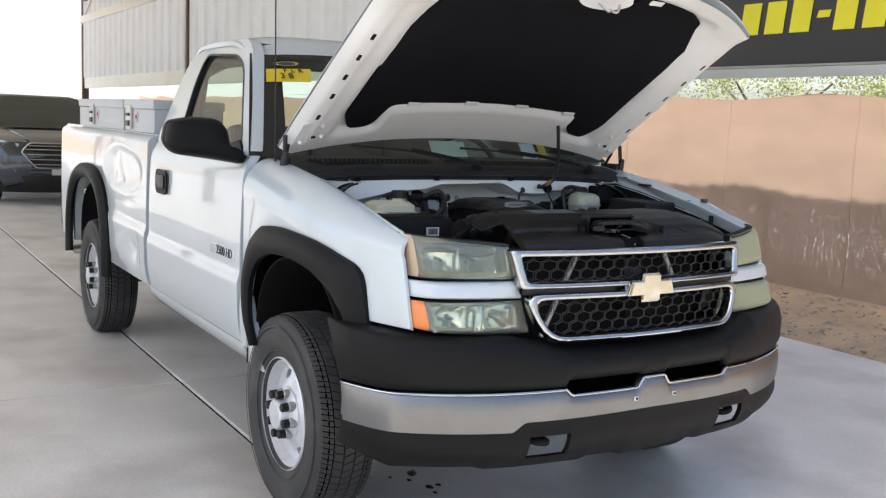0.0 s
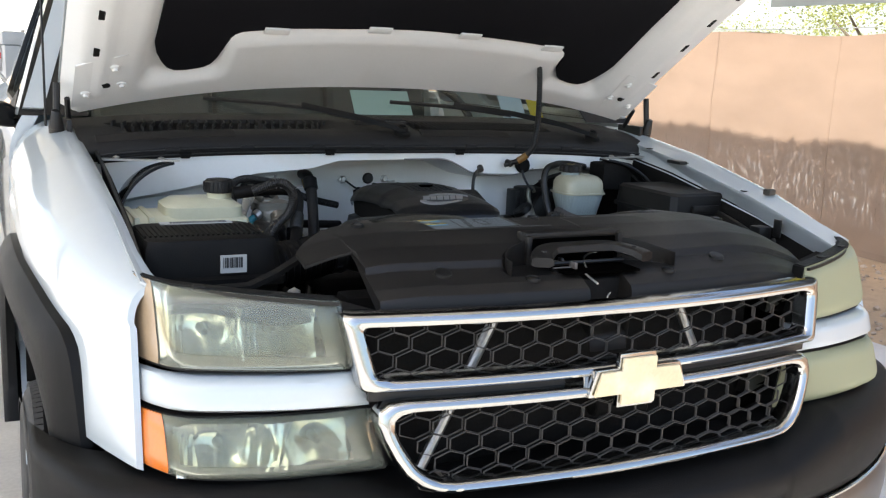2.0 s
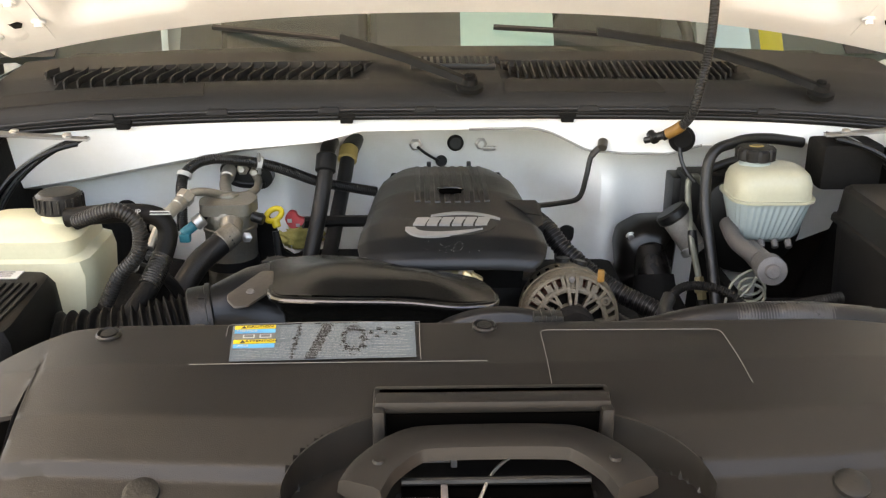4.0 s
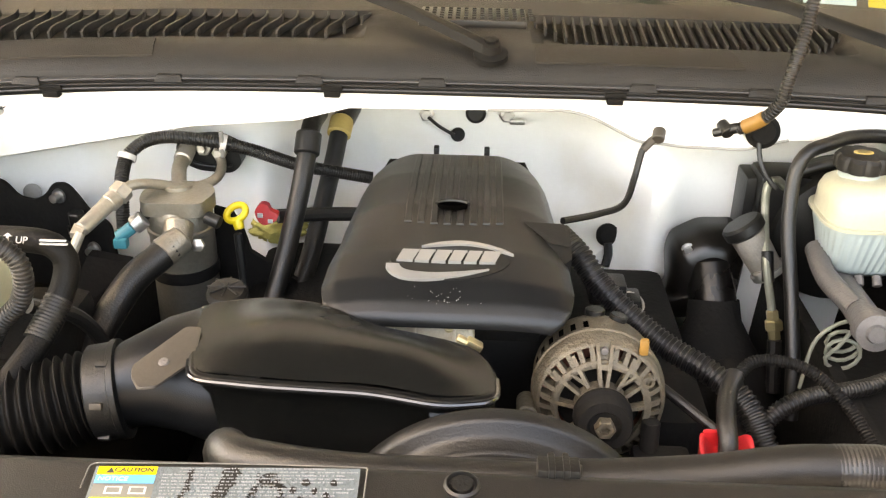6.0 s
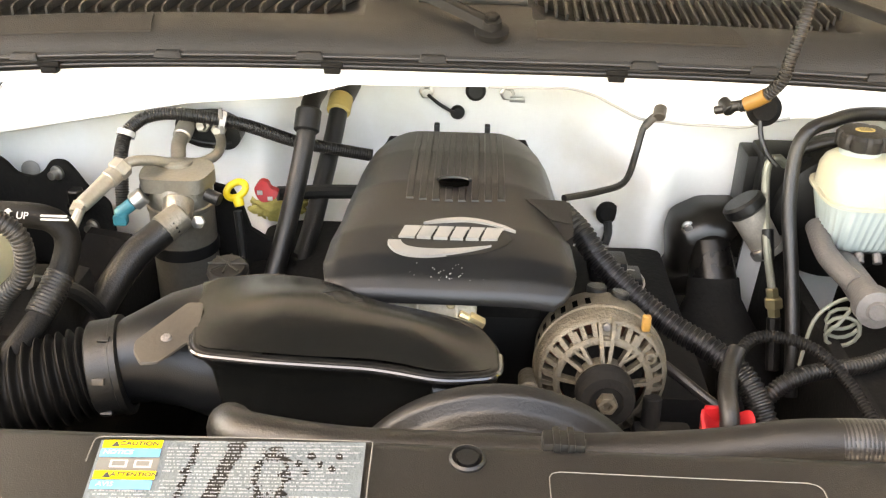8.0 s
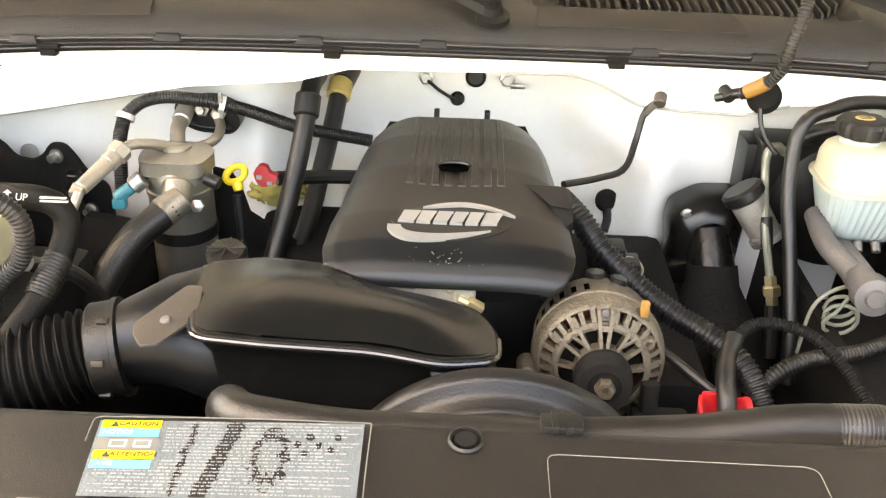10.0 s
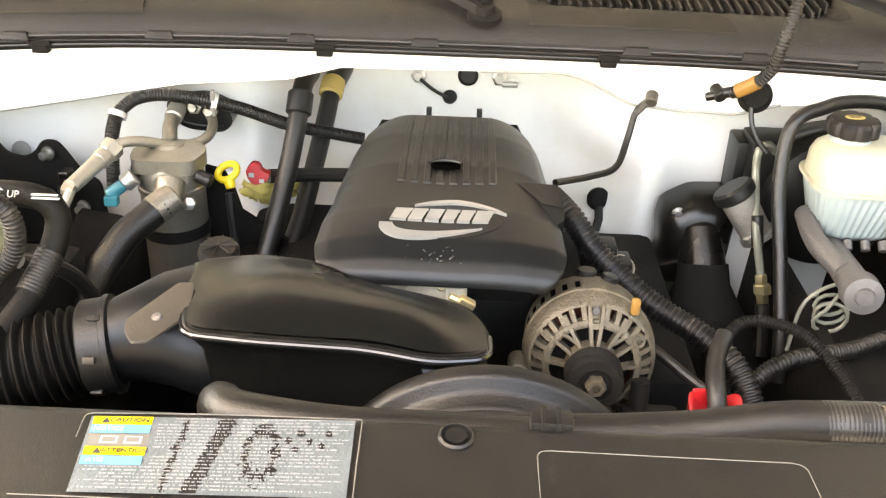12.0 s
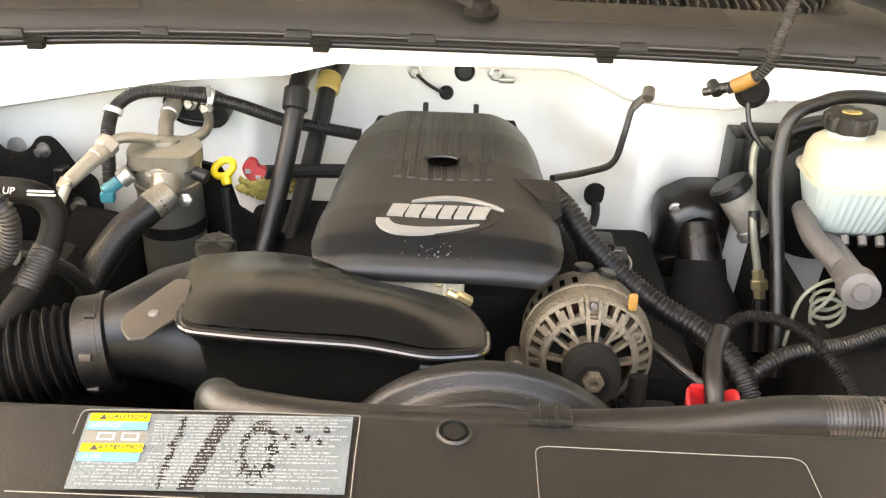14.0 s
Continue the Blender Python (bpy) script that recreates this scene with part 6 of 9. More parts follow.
def emblem_piece(pts, n=10):
    """A thin silver shape that lies on the cover; pts are outer and inner edges as functions of t."""
    o, i = pts
    bm = bmesh.new()
    a, b, c, d = [], [], [], []
    for k in range(n + 1):
        t = k / n
        po, pi = o(t), i(t)
        a.append(bm.verts.new(on_cover(*po, 0.0035)))
        b.append(bm.verts.new(on_cover(*pi, 0.0035)))
        c.append(bm.verts.new(on_cover(*po, -0.001)))
        d.append(bm.verts.new(on_cover(*pi, -0.001)))
    for k in range(n):
        bm.faces.new((a[k], a[k + 1], b[k + 1], b[k]))
        bm.faces.new((c[k], c[k + 1], a[k + 1], a[k]))
        bm.faces.new((b[k], b[k + 1], d[k + 1], d[k]))
    bmesh.ops.recalc_face_normals(bm, faces=bm.faces)
    return bm


def smooth_table(t, *pairs):
    """As table(), with its corners rounded off."""
    d = min(0.09, t, 1 - t)
    return sum(table(t + d * k / 3, *pairs) for k in range(-3, 4)) / 7


def arc_out(t):
    return (lerp(-0.0521, 0.0507, t), smooth_table(t, (0, -0.1164), (0.16, -0.1083), (0.42, -0.1028), (0.65, -0.107), (0.86, -0.1168), (1, -0.1261)))


def arc_in(t):
    return (lerp(-0.0521, 0.0507, t), smooth_table(t, (0, -0.1166), (0.25, -0.1118), (0.48, -0.1095), (0.71, -0.1149), (0.88, -0.1228), (1, -0.1263)))


def swoosh_out(t):
    return (smooth_table(t, (0, -0.0892), (0.08, -0.0898), (0.18, -0.0794), (0.35, -0.059), (0.55, -0.0332), (0.78, -0.0045), (1, 0.0237)), smooth_table(t, (0, -0.146), (0.08, -0.155), (0.18, -0.1649), (0.35, -0.1682), (0.55, -0.1668), (0.78, -0.1605), (1, -0.1502)))


def swoosh_in(t):
    return (smooth_table(t, (0, -0.0751), (0.08, -0.0735), (0.18, -0.0695), (0.35, -0.0568), (0.55, -0.0336), (0.78, -0.0076), (1, 0.0237)), smooth_table(t, (0, -0.1462), (0.08, -0.1515), (0.18, -0.1545), (0.35, -0.1575), (0.55, -0.1582), (0.78, -0.1555), (1, -0.1504)))


EMBLEMBACK = mat("black emblem ground", (0.0035, 0.0035, 0.0035), 0.30, var=0.1, bump=0.0)
emb = part("emblem", emblem_piece((lambda t: (lerp(-0.086, 0.046, t), -0.136 + 0.030 * math.sin(math.pi * t) ** 0.6), lambda t: (lerp(-0.086, 0.046, t), -0.138 - 0.027 * math.sin(math.pi * t) ** 0.6)), 24), EMBLEMBACK, cover, "silver swoosh emblem on a black oval ground")
for v in emb.data.vertices:
    v.co.z -= 0.0024
part("emblem_swoosh", emblem_piece((swoosh_out, swoosh_in), 28), SILVER, emb)
part("emblem_arc", emblem_piece((arc_out, arc_in), 24), SILVER, emb)
for x0, w in ((-0.0785, 0.0190), (-0.0585, 0.0165), (-0.0400, 0.0165), (-0.0215, 0.0150), (-0.0045, 0.0150), (0.0125, 0.0190)):
    part("emblem_bar", emblem_piece((lambda t: (x0 + w * t + 0.0060, -0.1232), lambda t: (x0 + w * 0.94 * t, -0.1405)), 3), SILVER, emb)
flecks = random.Random(8)
fleck_bm = bmesh.new()
for _ in range(26):
    x, y, r = flecks.gauss(-0.030, 0.018), flecks.uniform(-0.192, -0.172), flecks.uniform(0.0003, 0.0007)
    bmesh.ops.create_icosphere(fleck_bm, subdivisions=1, radius=r, matrix=Matrix.Translation((x, y, cover_z(x, y) + 0.0002)))
part("dust_fleck", fleck_bm, PAPER, cover, kind="stuff")
# casting colour lightened to make up for the light missing there
THROTTLE = mat("lightened throttle casting", (0.56, 0.51, 0.41), 0.55, metal=0.1, var=0.2, scale=30, bump=0.3, fine=300, stain=(0.25, 0.2, 0.14), stain_amount=0.5, stain_scale=20)
throttle = part("throttle_body", box(-0.105, 0.010, -0.19, -0.11, 1.05, 1.138, 0.008), THROTTLE, truck, "cast aluminium throttle body")
for x in (-0.078, -0.055, -0.012):
    part("throttle_rib", box(x - 0.0016, x + 0.0016, -0.196, -0.15, 1.06, 1.1405, 0.001), THROTTLE, throttle)
part("throttle_screw", lathe([(0, 0), (0.006, 0), (0.005, 0.004), (0, 0.005)], (-0.018, -0.186, 1.137), (0, -0.7, 0.7), 12), BRASS, throttle)

# ---- intake duct ----
def offset(loop, d):
    """A closed 2D outline moved inward by d."""
    n = len(loop)
    out = []
    for k in range(n):
        t = (loop[(k + 2) % n] - loop[k - 2]).normalized()
        out.append(loop[k] + Vector((-t.y, t.x)) * d)
    return out


DUCT = ring_loop(rounded([(-0.283, -0.190), (-0.281, -0.250), (-0.262, -0.332), (-0.19, -0.340), (-0.085, -0.345), (-0.02, -0.356), (0.034, -0.340), (0.032, -0.285), (0.010, -0.250), (-0.045, -0.235), (-0.095, -0.225), (-0.150, -0.182), (-0.215, -0.172)], 0.020, 6), 160)
if sum(a.x * b.y - b.x * a.y for a, b in zip(DUCT, DUCT[1:] + DUCT[:1])) < 0:
    DUCT.reverse()


def duct_ring(inset, z):
    return [Vector((p.x, p.y, z - 0.16 * max(0.0, p.x + 0.10) ** 1.5)) for p in offset(DUCT, inset)]


def duct_top(x, y):
    """The duct's pillowed top: a low crown that dies out at both ends and along the rim."""
    mid = table(x, (-0.29, -0.255), (-0.22, -0.258), (-0.15, -0.262), (-0.09, -0.284), (-0.02, -0.300), (0.04, -0.312))
    half = table(x, (-0.29, 0.074), (-0.22, 0.082), (-0.15, 0.079), (-0.09, 0.062), (-0.02, 0.054), (0.04, 0.030))
    q = min(1.0, abs((y - mid) / half))
    ends = min(1.0, max(0.0, (x + 0.279) / 0.10)) * min(1.0, max(0.0, (0.034 - x) / 0.10))
    ends = ends * ends * (3 - 2 * ends)
    return 1.1622 - 0.16 * max(0.0, x + 0.10) ** 1.5 + 0.016 * ends * (1 - q * q) ** 1.4


rim_ = duct_ring(0.0080, 1.1622)


def rim_y(x, back):
    """Where the inset rim lies at x, on its front or its back edge."""
    ys = []
    for a, b in zip(rim_, rim_[1:] + rim_[:1]):
        if (a.x - x) * (b.x - x) <= 0 and abs(a.x - b.x) > 1e-6:
            ys.append(lerp(a.y, b.y, (x - a.x) / (b.x - a.x)))
    return max(ys) if back else min(ys)


RIM0, RIM1 = min(p.x for p in rim_) + 0.0004, max(p.x for p in rim_) - 0.0004


def duct_panel(u, v):
    x = lerp(RIM0, RIM1, 0.5 - 0.5 * math.cos(math.pi * u))
    y = lerp(rim_y(x, False), rim_y(x, True), v)
    return Vector((x, y, duct_top(x, y)))


duct_bm = join(loft([duct_ring(0.026, 1.03), duct_ring(0.024, 1.09), duct_ring(0.018, 1.130), duct_ring(0.007, 1.148), duct_ring(0.001, 1.1535), duct_ring(0.0, 1.1570), duct_ring(0.0006, 1.1595), duct_ring(0.0022, 1.1612), duct_ring(0.0048, 1.1620), duct_ring(0.0084, 1.1621)], cap=False), sheet(duct_panel, 90, 30))
duct = part("intake_duct", duct_bm, GLOSS, truck, "glossy black plastic intake resonator", sharp=80)
lip_ = [p for p in duct_ring(0.0010, 1.1574)]
start_ = min(range(len(lip_)), key=lambda k: (lip_[k] - Vector((-0.279, -0.195, 1.159))).length)
lip_ = lip_[start_:] + lip_[:start_]
if lip_[10].y > lip_[0].y or lip_[10].x > -0.26:
    lip_ = lip_[:1] + lip_[:0:-1]
lip_ = [p for p in lip_[:100] if p.x < -0.26 or p.y < -0.30]
part("duct_lip", tube(lip_, 0.0034, seg=10, step=0.004), LIP, duct)
part("duct_neck", loft([[Vector((x, y + r * math.sin(a), z + (0.024 + 0.48 * r) * math.cos(a))) + Vector((0.12 * r * math.sin(a), 0, 0)) for a in [2 * math.pi * k / 32 for k in range(32)]] for x, y, z, r in ((-0.350, -0.272, 1.106, 0.048), (-0.335, -0.264, 1.110, 0.051), (-0.312, -0.246, 1.110, 0.064), (-0.285, -0.232, 1.105, 0.076), (-0.26, -0.236, 1.096, 0.074), (-0.23, -0.24, 1.09, 0.066))]), SATIN, duct)
brk = part("duct_bracket", prism([(p.x, p.y, 1.1660 - 0.14 * max(0.0, -0.24 - p.y)) for p in rounded([(-0.2840, -0.252), (-0.2680, -0.252), (-0.2620, -0.300), (-0.2890, -0.340), (-0.3055, -0.3434), (-0.3171, -0.3267), (-0.3202, -0.313)], 0.004)], (0.0005, 0.001, 0.003), 0.0008), DUSTY, duct, "dusty brown mounting flap")
part("duct_rivet", lathe([(0, 0), (0.0058, 0), (0.0048, 0.0026), (0, 0.0036)], (-0.2905, -0.3065, 1.1590), (-0.1, -0.3, 0.9), 16), IRON, brk)
part("duct_elbow", loft([[Vector((cx + r * math.cos(a) * ux, cy + r * math.cos(a) * uy, cz + r * math.sin(a))) for a in [2 * math.pi * k / 32 for k in range(32)]] for cx, cy, cz, r, ux, uy in ((-0.04, -0.320, 1.110, 0.038, 0.35, -0.93), (-0.010, -0.312, 1.112, 0.043, 0.75, -0.66), (-0.008, -0.290, 1.111, 0.044, 0.93, -0.35), (-0.018, -0.255, 1.103, 0.044, 0.99, -0.12), (-0.026, -0.225, 1.094, 0.044, 0.99, -0.1), (-0.032, -0.195, 1.086, 0.043, 1, 0))]), GLOSS, duct)
clampb = part("hose_clamp", tube([(-0.024 + 0.0455 * math.cos(a), -0.228, 1.095 + 0.0455 * math.sin(a)) for a in [math.pi * k / 12 for k in range(-1, 14)]], 0.004, seg=6), STEEL, truck)
part("clamp_screw", join(box(-0.006, 0.012, -0.238, -0.226, -0.006, 0.006, 0.002), rod((-0.016, -0.232, 0.0), (-0.004, -0.232, 0.0), 0.0045, seg=8)), BRASS, clampb).data.transform(Matrix.Translation((0.006, -0.004, 1.148)) @ Matrix.Rotation(0.5, 4, "Y"))
bell_line = spline([(-0.350, -0.274, 1.106), (-0.385, -0.284, 1.100), (-0.425, -0.298, 1.094), (-0.48, -0.311, 1.088), (-0.56, -0.320, 1.082)], 0.0012)
bell_bm, rings, phase = [], [], 0.0
for i, p in enumerate(bell_line):
    d = (bell_line[min(i + 1, len(bell_line) - 1)] - bell_line[max(i - 1, 0)]).normalized()
    side = d.cross(Vector((0, 0, 1))).normalized()
    up = side.cross(d)
    phase += 0.0012 / (0.0082 + 0.0085 * i / len(bell_line))
    f = phase % 1.0
    rr = 0.0465 + 0.006 * i / len(bell_line) - 0.0085 * (0.5 - 0.5 * math.cos(2 * math.pi * f)) ** 0.7 + 0.0012 * math.exp(-((f - 0.12) / 0.05) ** 2)
    rings.append([p + rr * (math.cos(2 * math.pi * k / 40) * side + math.sin(2 * math.pi * k / 40) * up) for k in range(40)])
bell = part("intake_bellows", loft(rings), BELLOW, truck, "black ribbed intake bellows", sharp=70)
cuff = part("bellows_cuff", lathe([(0.047, 0), (0.0495, 0.002), (0.0495, 0.024), (0.0515, 0.025), (0.0515, 0.031), (0.047, 0.033), (0.043, 0.033), (0.043, 0)], (-0.376, -0.281, 1.102), (1, 0.20, 0.12), 40), BLACK, bell)
for a in (0.3, 1.15, -0.6):
    part("cuff_tab", box(-0.006, 0.006, -0.0035, 0.0035, -0.002, 0.003, 0.001), DUSTY if a == 0.3 else BLACK, cuff).data.transform(Matrix.Translation((-0.356, -0.278 - 0.0495 * math.cos(a), 1.104 + 0.0495 * math.sin(a))) @ Matrix.Rotation(math.pi / 2 - a, 4, "X"))

# ---- alternator ----
AC, AX = Vector((0.139, -0.232, 1.079)), Vector((-0.03, -0.98, 0.15)).normalized()
alt = part("alternator", lathe([(0, -0.10), (0.058, -0.10), (0.070, -0.092), (0.0735, -0.080), (0.0735, -0.040), (0.0765, -0.039), (0.0772, -0.036), (0.0772, -0.031), (0.0755, -0.029), (0.0750, -0.014), (0.0735, -0.0075), (0.0715, -0.0045), (0.0692, -0.004), (0.0685, -0.010), (0.0690, -0.03)], AC, AX, 72, False), CASTING, truck, "corroded aluminium alternator")
tq = AX.to_track_quat("Z", "Y").to_matrix().to_4x4()
am = Matrix.Translation(AC) @ tq
part("winding", lathe([(0.028, -0.018), (0.060, -0.020), (0.067, -0.032)], AC, AX, 36, False), COPPER, alt)
part("rotor", lathe([(0, -0.004), (0.046, -0.004), (0.050, -0.016)], AC, AX, 36, False), DEEP, alt)


def fin(a, prof, w):
    """A radial web of the casting: (radius, height) outline, w thick."""
    c, s_ = math.cos(a), math.sin(a)
    t = Vector((-s_, c, 0))
    pts_ = [Vector((r * c, r * s_, h)) - t * (w / 2) for r, h in prof]
    q = am.to_3x3() @ (t * w)
    return prism([am @ p for p in pts_], q)


TOP = math.pi / 2
for k in range(30):
    a = 2 * math.pi * (k + 0.5) / 30
    if abs(a - TOP) > 0.16:
        part("casting_fin", fin(a, [(0.0725, -0.006), (0.0690, -0.014), (0.0535, -0.006), (0.0540, 0.0100), (0.0600, 0.0075), (0.0660, 0.0028), (0.0702, -0.0018)], 0.0056), CASTING, alt)
part("casting_rim", lathe([(0.0690, -0.012), (0.0735, -0.0075), (0.0722, -0.0030), (0.0700, -0.0005), (0.0680, 0.0003), (0.0672, -0.004), (0.0690, -0.012)], AC, AX, 72, False), CASTING, alt)
part("casting_ring", lathe([(0.0560, 0.001), (0.0560, 0.0105), (0.0545, 0.0125), (0.0505, 0.0140), (0.0480, 0.0135), (0.0485, 0.002), (0.0560, 0.001)], AC, AX, 64, False), CASTING, alt)
for da in (-1.50, -0.98, -0.55, 0.55, 0.98, 1.50, 2.3, -2.3):
    part("casting_spoke", fin(TOP + da, [(0.066, 0.0035), (0.064, -0.004), (0.026, 0.010), (0.026, 0.0215), (0.049, 0.0155)], 0.0042), CASTING, alt)
for da in (-0.76, 0.76):
    p, q = (am @ Vector((r * math.cos(TOP + da + d), r * math.sin(TOP + da + d), h)) for r, d, h in ((0.052, 0.0, 0.0115), (0.034, -0.20 * math.copysign(1, da), 0.018)))
    part("casting_web", rod(p, q, 0.0022, seg=8), CASTING, alt)
boss = part("casting_boss", join(*[fin(TOP + da, [(0.0745, -0.004), (0.0735, -0.014), (0.026, 0.008), (0.026, 0.0265), (0.050, 0.0205), (0.064, 0.0120), (0.0715, 0.0040)], 0.0040) for da in (-0.112, 0.112)]), CASTING, alt)
part("boss_floor", fin(TOP, [(0.0735, -0.008), (0.072, -0.016), (0.052, -0.002), (0.052, 0.0075), (0.064, 0.0030)], 0.0150), CASTING, boss)
part("boss_bridge", fin(TOP, [(0.054, 0.0170), (0.054, 0.006), (0.048, 0.008), (0.048, 0.0190)], 0.0150), CASTING, boss)
part("boss_screw", rod(am @ Vector((0, 0.0650, 0.001)), am @ Vector((0, 0.0650, 0.0075)), 0.0045, seg=12), IRON, boss)
part("casting_hub", lathe([(0, 0.008), (0.031, 0.008), (0.030, 0.0245), (0.027, 0.0275), (0, 0.0285)], AC, AX, 36), CASTING, alt)
for a, r in ((TOP - 0.98, 0.0600), (TOP + 1.9, 0.058)):
    part("casting_screw", lathe([(0, 0), (0.0068, 0), (0.0068, 0.014), (0.0036, 0.0145), (0.0034, 0.009), (0, 0.009)], am @ Vector((r * math.cos(a), r * math.sin(a), 0.0)), AX, 18), CASTING, alt)
part("stud_post", join(rod(am @ Vector((-0.004, 0.070, -0.088)), am @ Vector((-0.004, 0.079, -0.088)), 0.012, seg=14), rod(am @ Vector((0.022, 0.066, -0.080)), am @ Vector((0.024, 0.076, -0.080)), 0.011, seg=12)), BLACK, alt)
pul = part("pulley", lathe([(0, 0.030), (0.0325, 0.030), (0.0325, 0.036), (0.028, 0.040), (0.031, 0.045), (0.028, 0.050), (0.031, 0.055), (0.0285, 0.059), (0.0185, 0.060), (0.016, 0.056), (0, 0.056)], AC, AX, 44), DEEP, alt)
part("pulley_nut", lathe([(0, 0.054), (0.0115, 0.054), (0.0115, 0.066), (0.010, 0.068), (0.0055, 0.068), (0.005, 0.062), (0, 0.062)], AC, AX, 6), CASTING, pul)
for a, r, l in ((3.4, 0.084, 0.03), (-0.9, 0.082, 0.03)):
    p = am @ Vector((r * math.cos(a), r * math.sin(a), -0.01))
    part("mount_ear", rod(p - AX * l, p + AX * 0.012, 0.012, seg=14), CASTING, alt)
# near-black blocks laid on the shell for the shade in its slots
for k in range(9):
    part("vent_slot", fin(1.80 + 0.21 * k, [(0.0738, -0.064), (0.0741, -0.0435), (0.072, -0.0435), (0.072, -0.064)], 0.0062), VOID, alt)
part("tape_tag", box(0.178, 0.188, -0.226, -0.218, 1.138, 1.158, 0.003), ORANGE, alt)
alt.matrix_local = Matrix.Translation(AC + Vector((0.006, 0, 0))) @ Matrix.Scale(0.94, 4) @ Matrix.Translation(-AC)
part("mount_bracket", join(box(0.178, 0.240, -0.300, -0.250, 1.020, 1.042, 0.008), rod((0.196, -0.262, 1.03), (0.197, -0.252, 1.072), 0.010, seg=12)), DEEP, truck)

# ---- radiator cover ----
def yfront(x):
    return gy(x, 1.12) + 0.035


def cov_z(x, y):
    w = (y + 0.505) / (yfront(x) + 0.505)
    z = table(w, (0, 1.203), (0.03, 1.2085), (0.30, 1.204), (0.55, 1.190), (0.72, 1.170), (0.735, 1.158), (0.90, 1.140), (0.985, 1.125), (1.0, 1.100))
    e = abs(x)
    z -= 0.055 * max(0, (e - 0.36) / 0.26) ** 2
    if (abs(x) / 0.19) ** 2.5 + (max(0.0, y + 0.775) / 0.10) ** 2.5 < 1:
        z = min(z, 1.146)
    if abs(x) < 0.045 and y < -0.74:
        z -= 0.09
    return z


def cov(u, v):
    x = lerp(-0.545, 0.625, u)
    yr = -0.505 - 0.09 * max(0, (x - 0.45) / 0.175) ** 2.5 - 0.10 * max(0, (-x - 0.38) / 0.165) ** 2.5
    yf = yfront(x)
    if x < -0.455:
        yf = -0.66
    y = lerp(yr, yf, v)
    return Vector((x, y, cov_z(x, max(yfront(x), y))))


shroud = part("radiator_cover", sheet(cov, 200, 90, 0.005, (0, 0, -1)), SHROUD, truck, "dusty black plastic radiator cover with a hand hole", sharp=40)
part("notch_wall", sheet(lambda u, v: (lambda a: Vector((0.187 * math.copysign(abs(math.cos(a)) ** 0.8, math.cos(a)), -0.775 + 0.097 * math.sin(a) ** 0.8, lerp(1.140, 1.196 - 0.022 * abs(math.cos(a)) ** 3, v))))(math.pi * u), 60, 3, 0.004, (0, 0.6, 0)), SHROUD, shroud)
part("cover_front_panel", sheet(lambda u, v: (lambda x: Vector((x, yfront(x) + 0.002 - 0.03 * v, 1.104 + 0.004 * v - 0.055 * max(0, (abs(x) - 0.36) / 0.26) ** 2 * (1 - v))))(lerp(-0.52, 0.55, u)), 40, 2, 0.006, (0, 0, -1)), BLACK, truck)
def arch_bar(points, wide, high, lean=0.0):
    """A flat rounded bar that follows a line on the cover."""
    line = spline(points, 0.006)
    rings = []
    for i, p in enumerate(line):
        d = (line[min(i + 1, len(line) - 1)] - line[max(i - 1, 0)]).normalized()
        side = d.cross(Vector((0, 0, 1))).normalized() * wide / 2
        up = Vector((0, 0, high / 2))
        rings.append([p + side * a + up * b + Vector((0, 0, lean * a)) for a, b in ((-1, -0.6), (-0.9, 0.7), (-0.6, 1), (0.6, 1), (0.9, 0.7), (1, -0.6), (0.6, -1), (-0.6, -1))])
    return loft(rings)


block = part("grip_block", join(box(-0.112, 0.112, -0.676, -0.655, 1.146, 1.2085, 0.005), box(-0.112, -0.100, -0.700, -0.66, 1.146, 1.204, 0.004), box(0.100, 0.112, -0.700, -0.66, 1.146, 1.204, 0.004), box(-0.110, 0.110, -0.690, -0.66, 1.196, 1.2085, 0.004)), SHROUD, shroud)
# near-black panel stands for the shade inside the block
part("recess_shade", box(-0.099, 0.099, -0.6905, -0.6885, 1.148, 1.196, 0), VOID, block)
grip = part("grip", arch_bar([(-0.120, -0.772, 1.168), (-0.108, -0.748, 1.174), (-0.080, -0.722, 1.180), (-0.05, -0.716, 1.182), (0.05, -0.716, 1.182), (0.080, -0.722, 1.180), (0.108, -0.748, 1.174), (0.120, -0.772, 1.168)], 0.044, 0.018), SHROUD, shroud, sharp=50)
# near-black plate stands for the shade under the grip
part("well_shade", box(-0.085, 0.085, -0.80, -0.735, 1.1475, 1.1515, 0.001), VOID, grip)
for s in (-1, 1):
    part("grip_screw", lathe([(0, 0), (0.006, 0), (0.005, 0.003), (0, 0.003)], (s * 0.104, -0.748, 1.183), (0, 0, 1), 12), SHROUD, grip)
for x in (-0.314, 0.318):
    part("push_pin", lathe([(0, -0.004), (0.017, -0.004), (0.016, 0.004), (0.010, 0.006), (0, 0.004)], (x, -0.748, cov_z(x, -0.748)), (0, -0.35, 1), 20), BLACK, shroud)
for x, y in ((0.002, -0.527), (0.50, -0.535), (-0.15, -0.79), (0.16, -0.79), (-0.40, -0.535)):
    part("push_pin", lathe([(0.0135, -0.002), (0.0135, 0.003), (0.0115, 0.0045), (0.0105, 0.001), (0.0085, 0.0005), (0.0080, 0.004), (0, 0.0042)], (x, y, cov_z(x, y)), (0, -0.1, 1), 28), BLACK, shroud)


def lay(pts, lift, thick=0.0008):
    """A thin outline laid on the radiator cover."""
    bm = bmesh.new()
    top = [bm.verts.new((p[0], p[1], cov_z(p[0], p[1]) + lift)) for p in pts]
    bm.faces.new(top)
    return bm


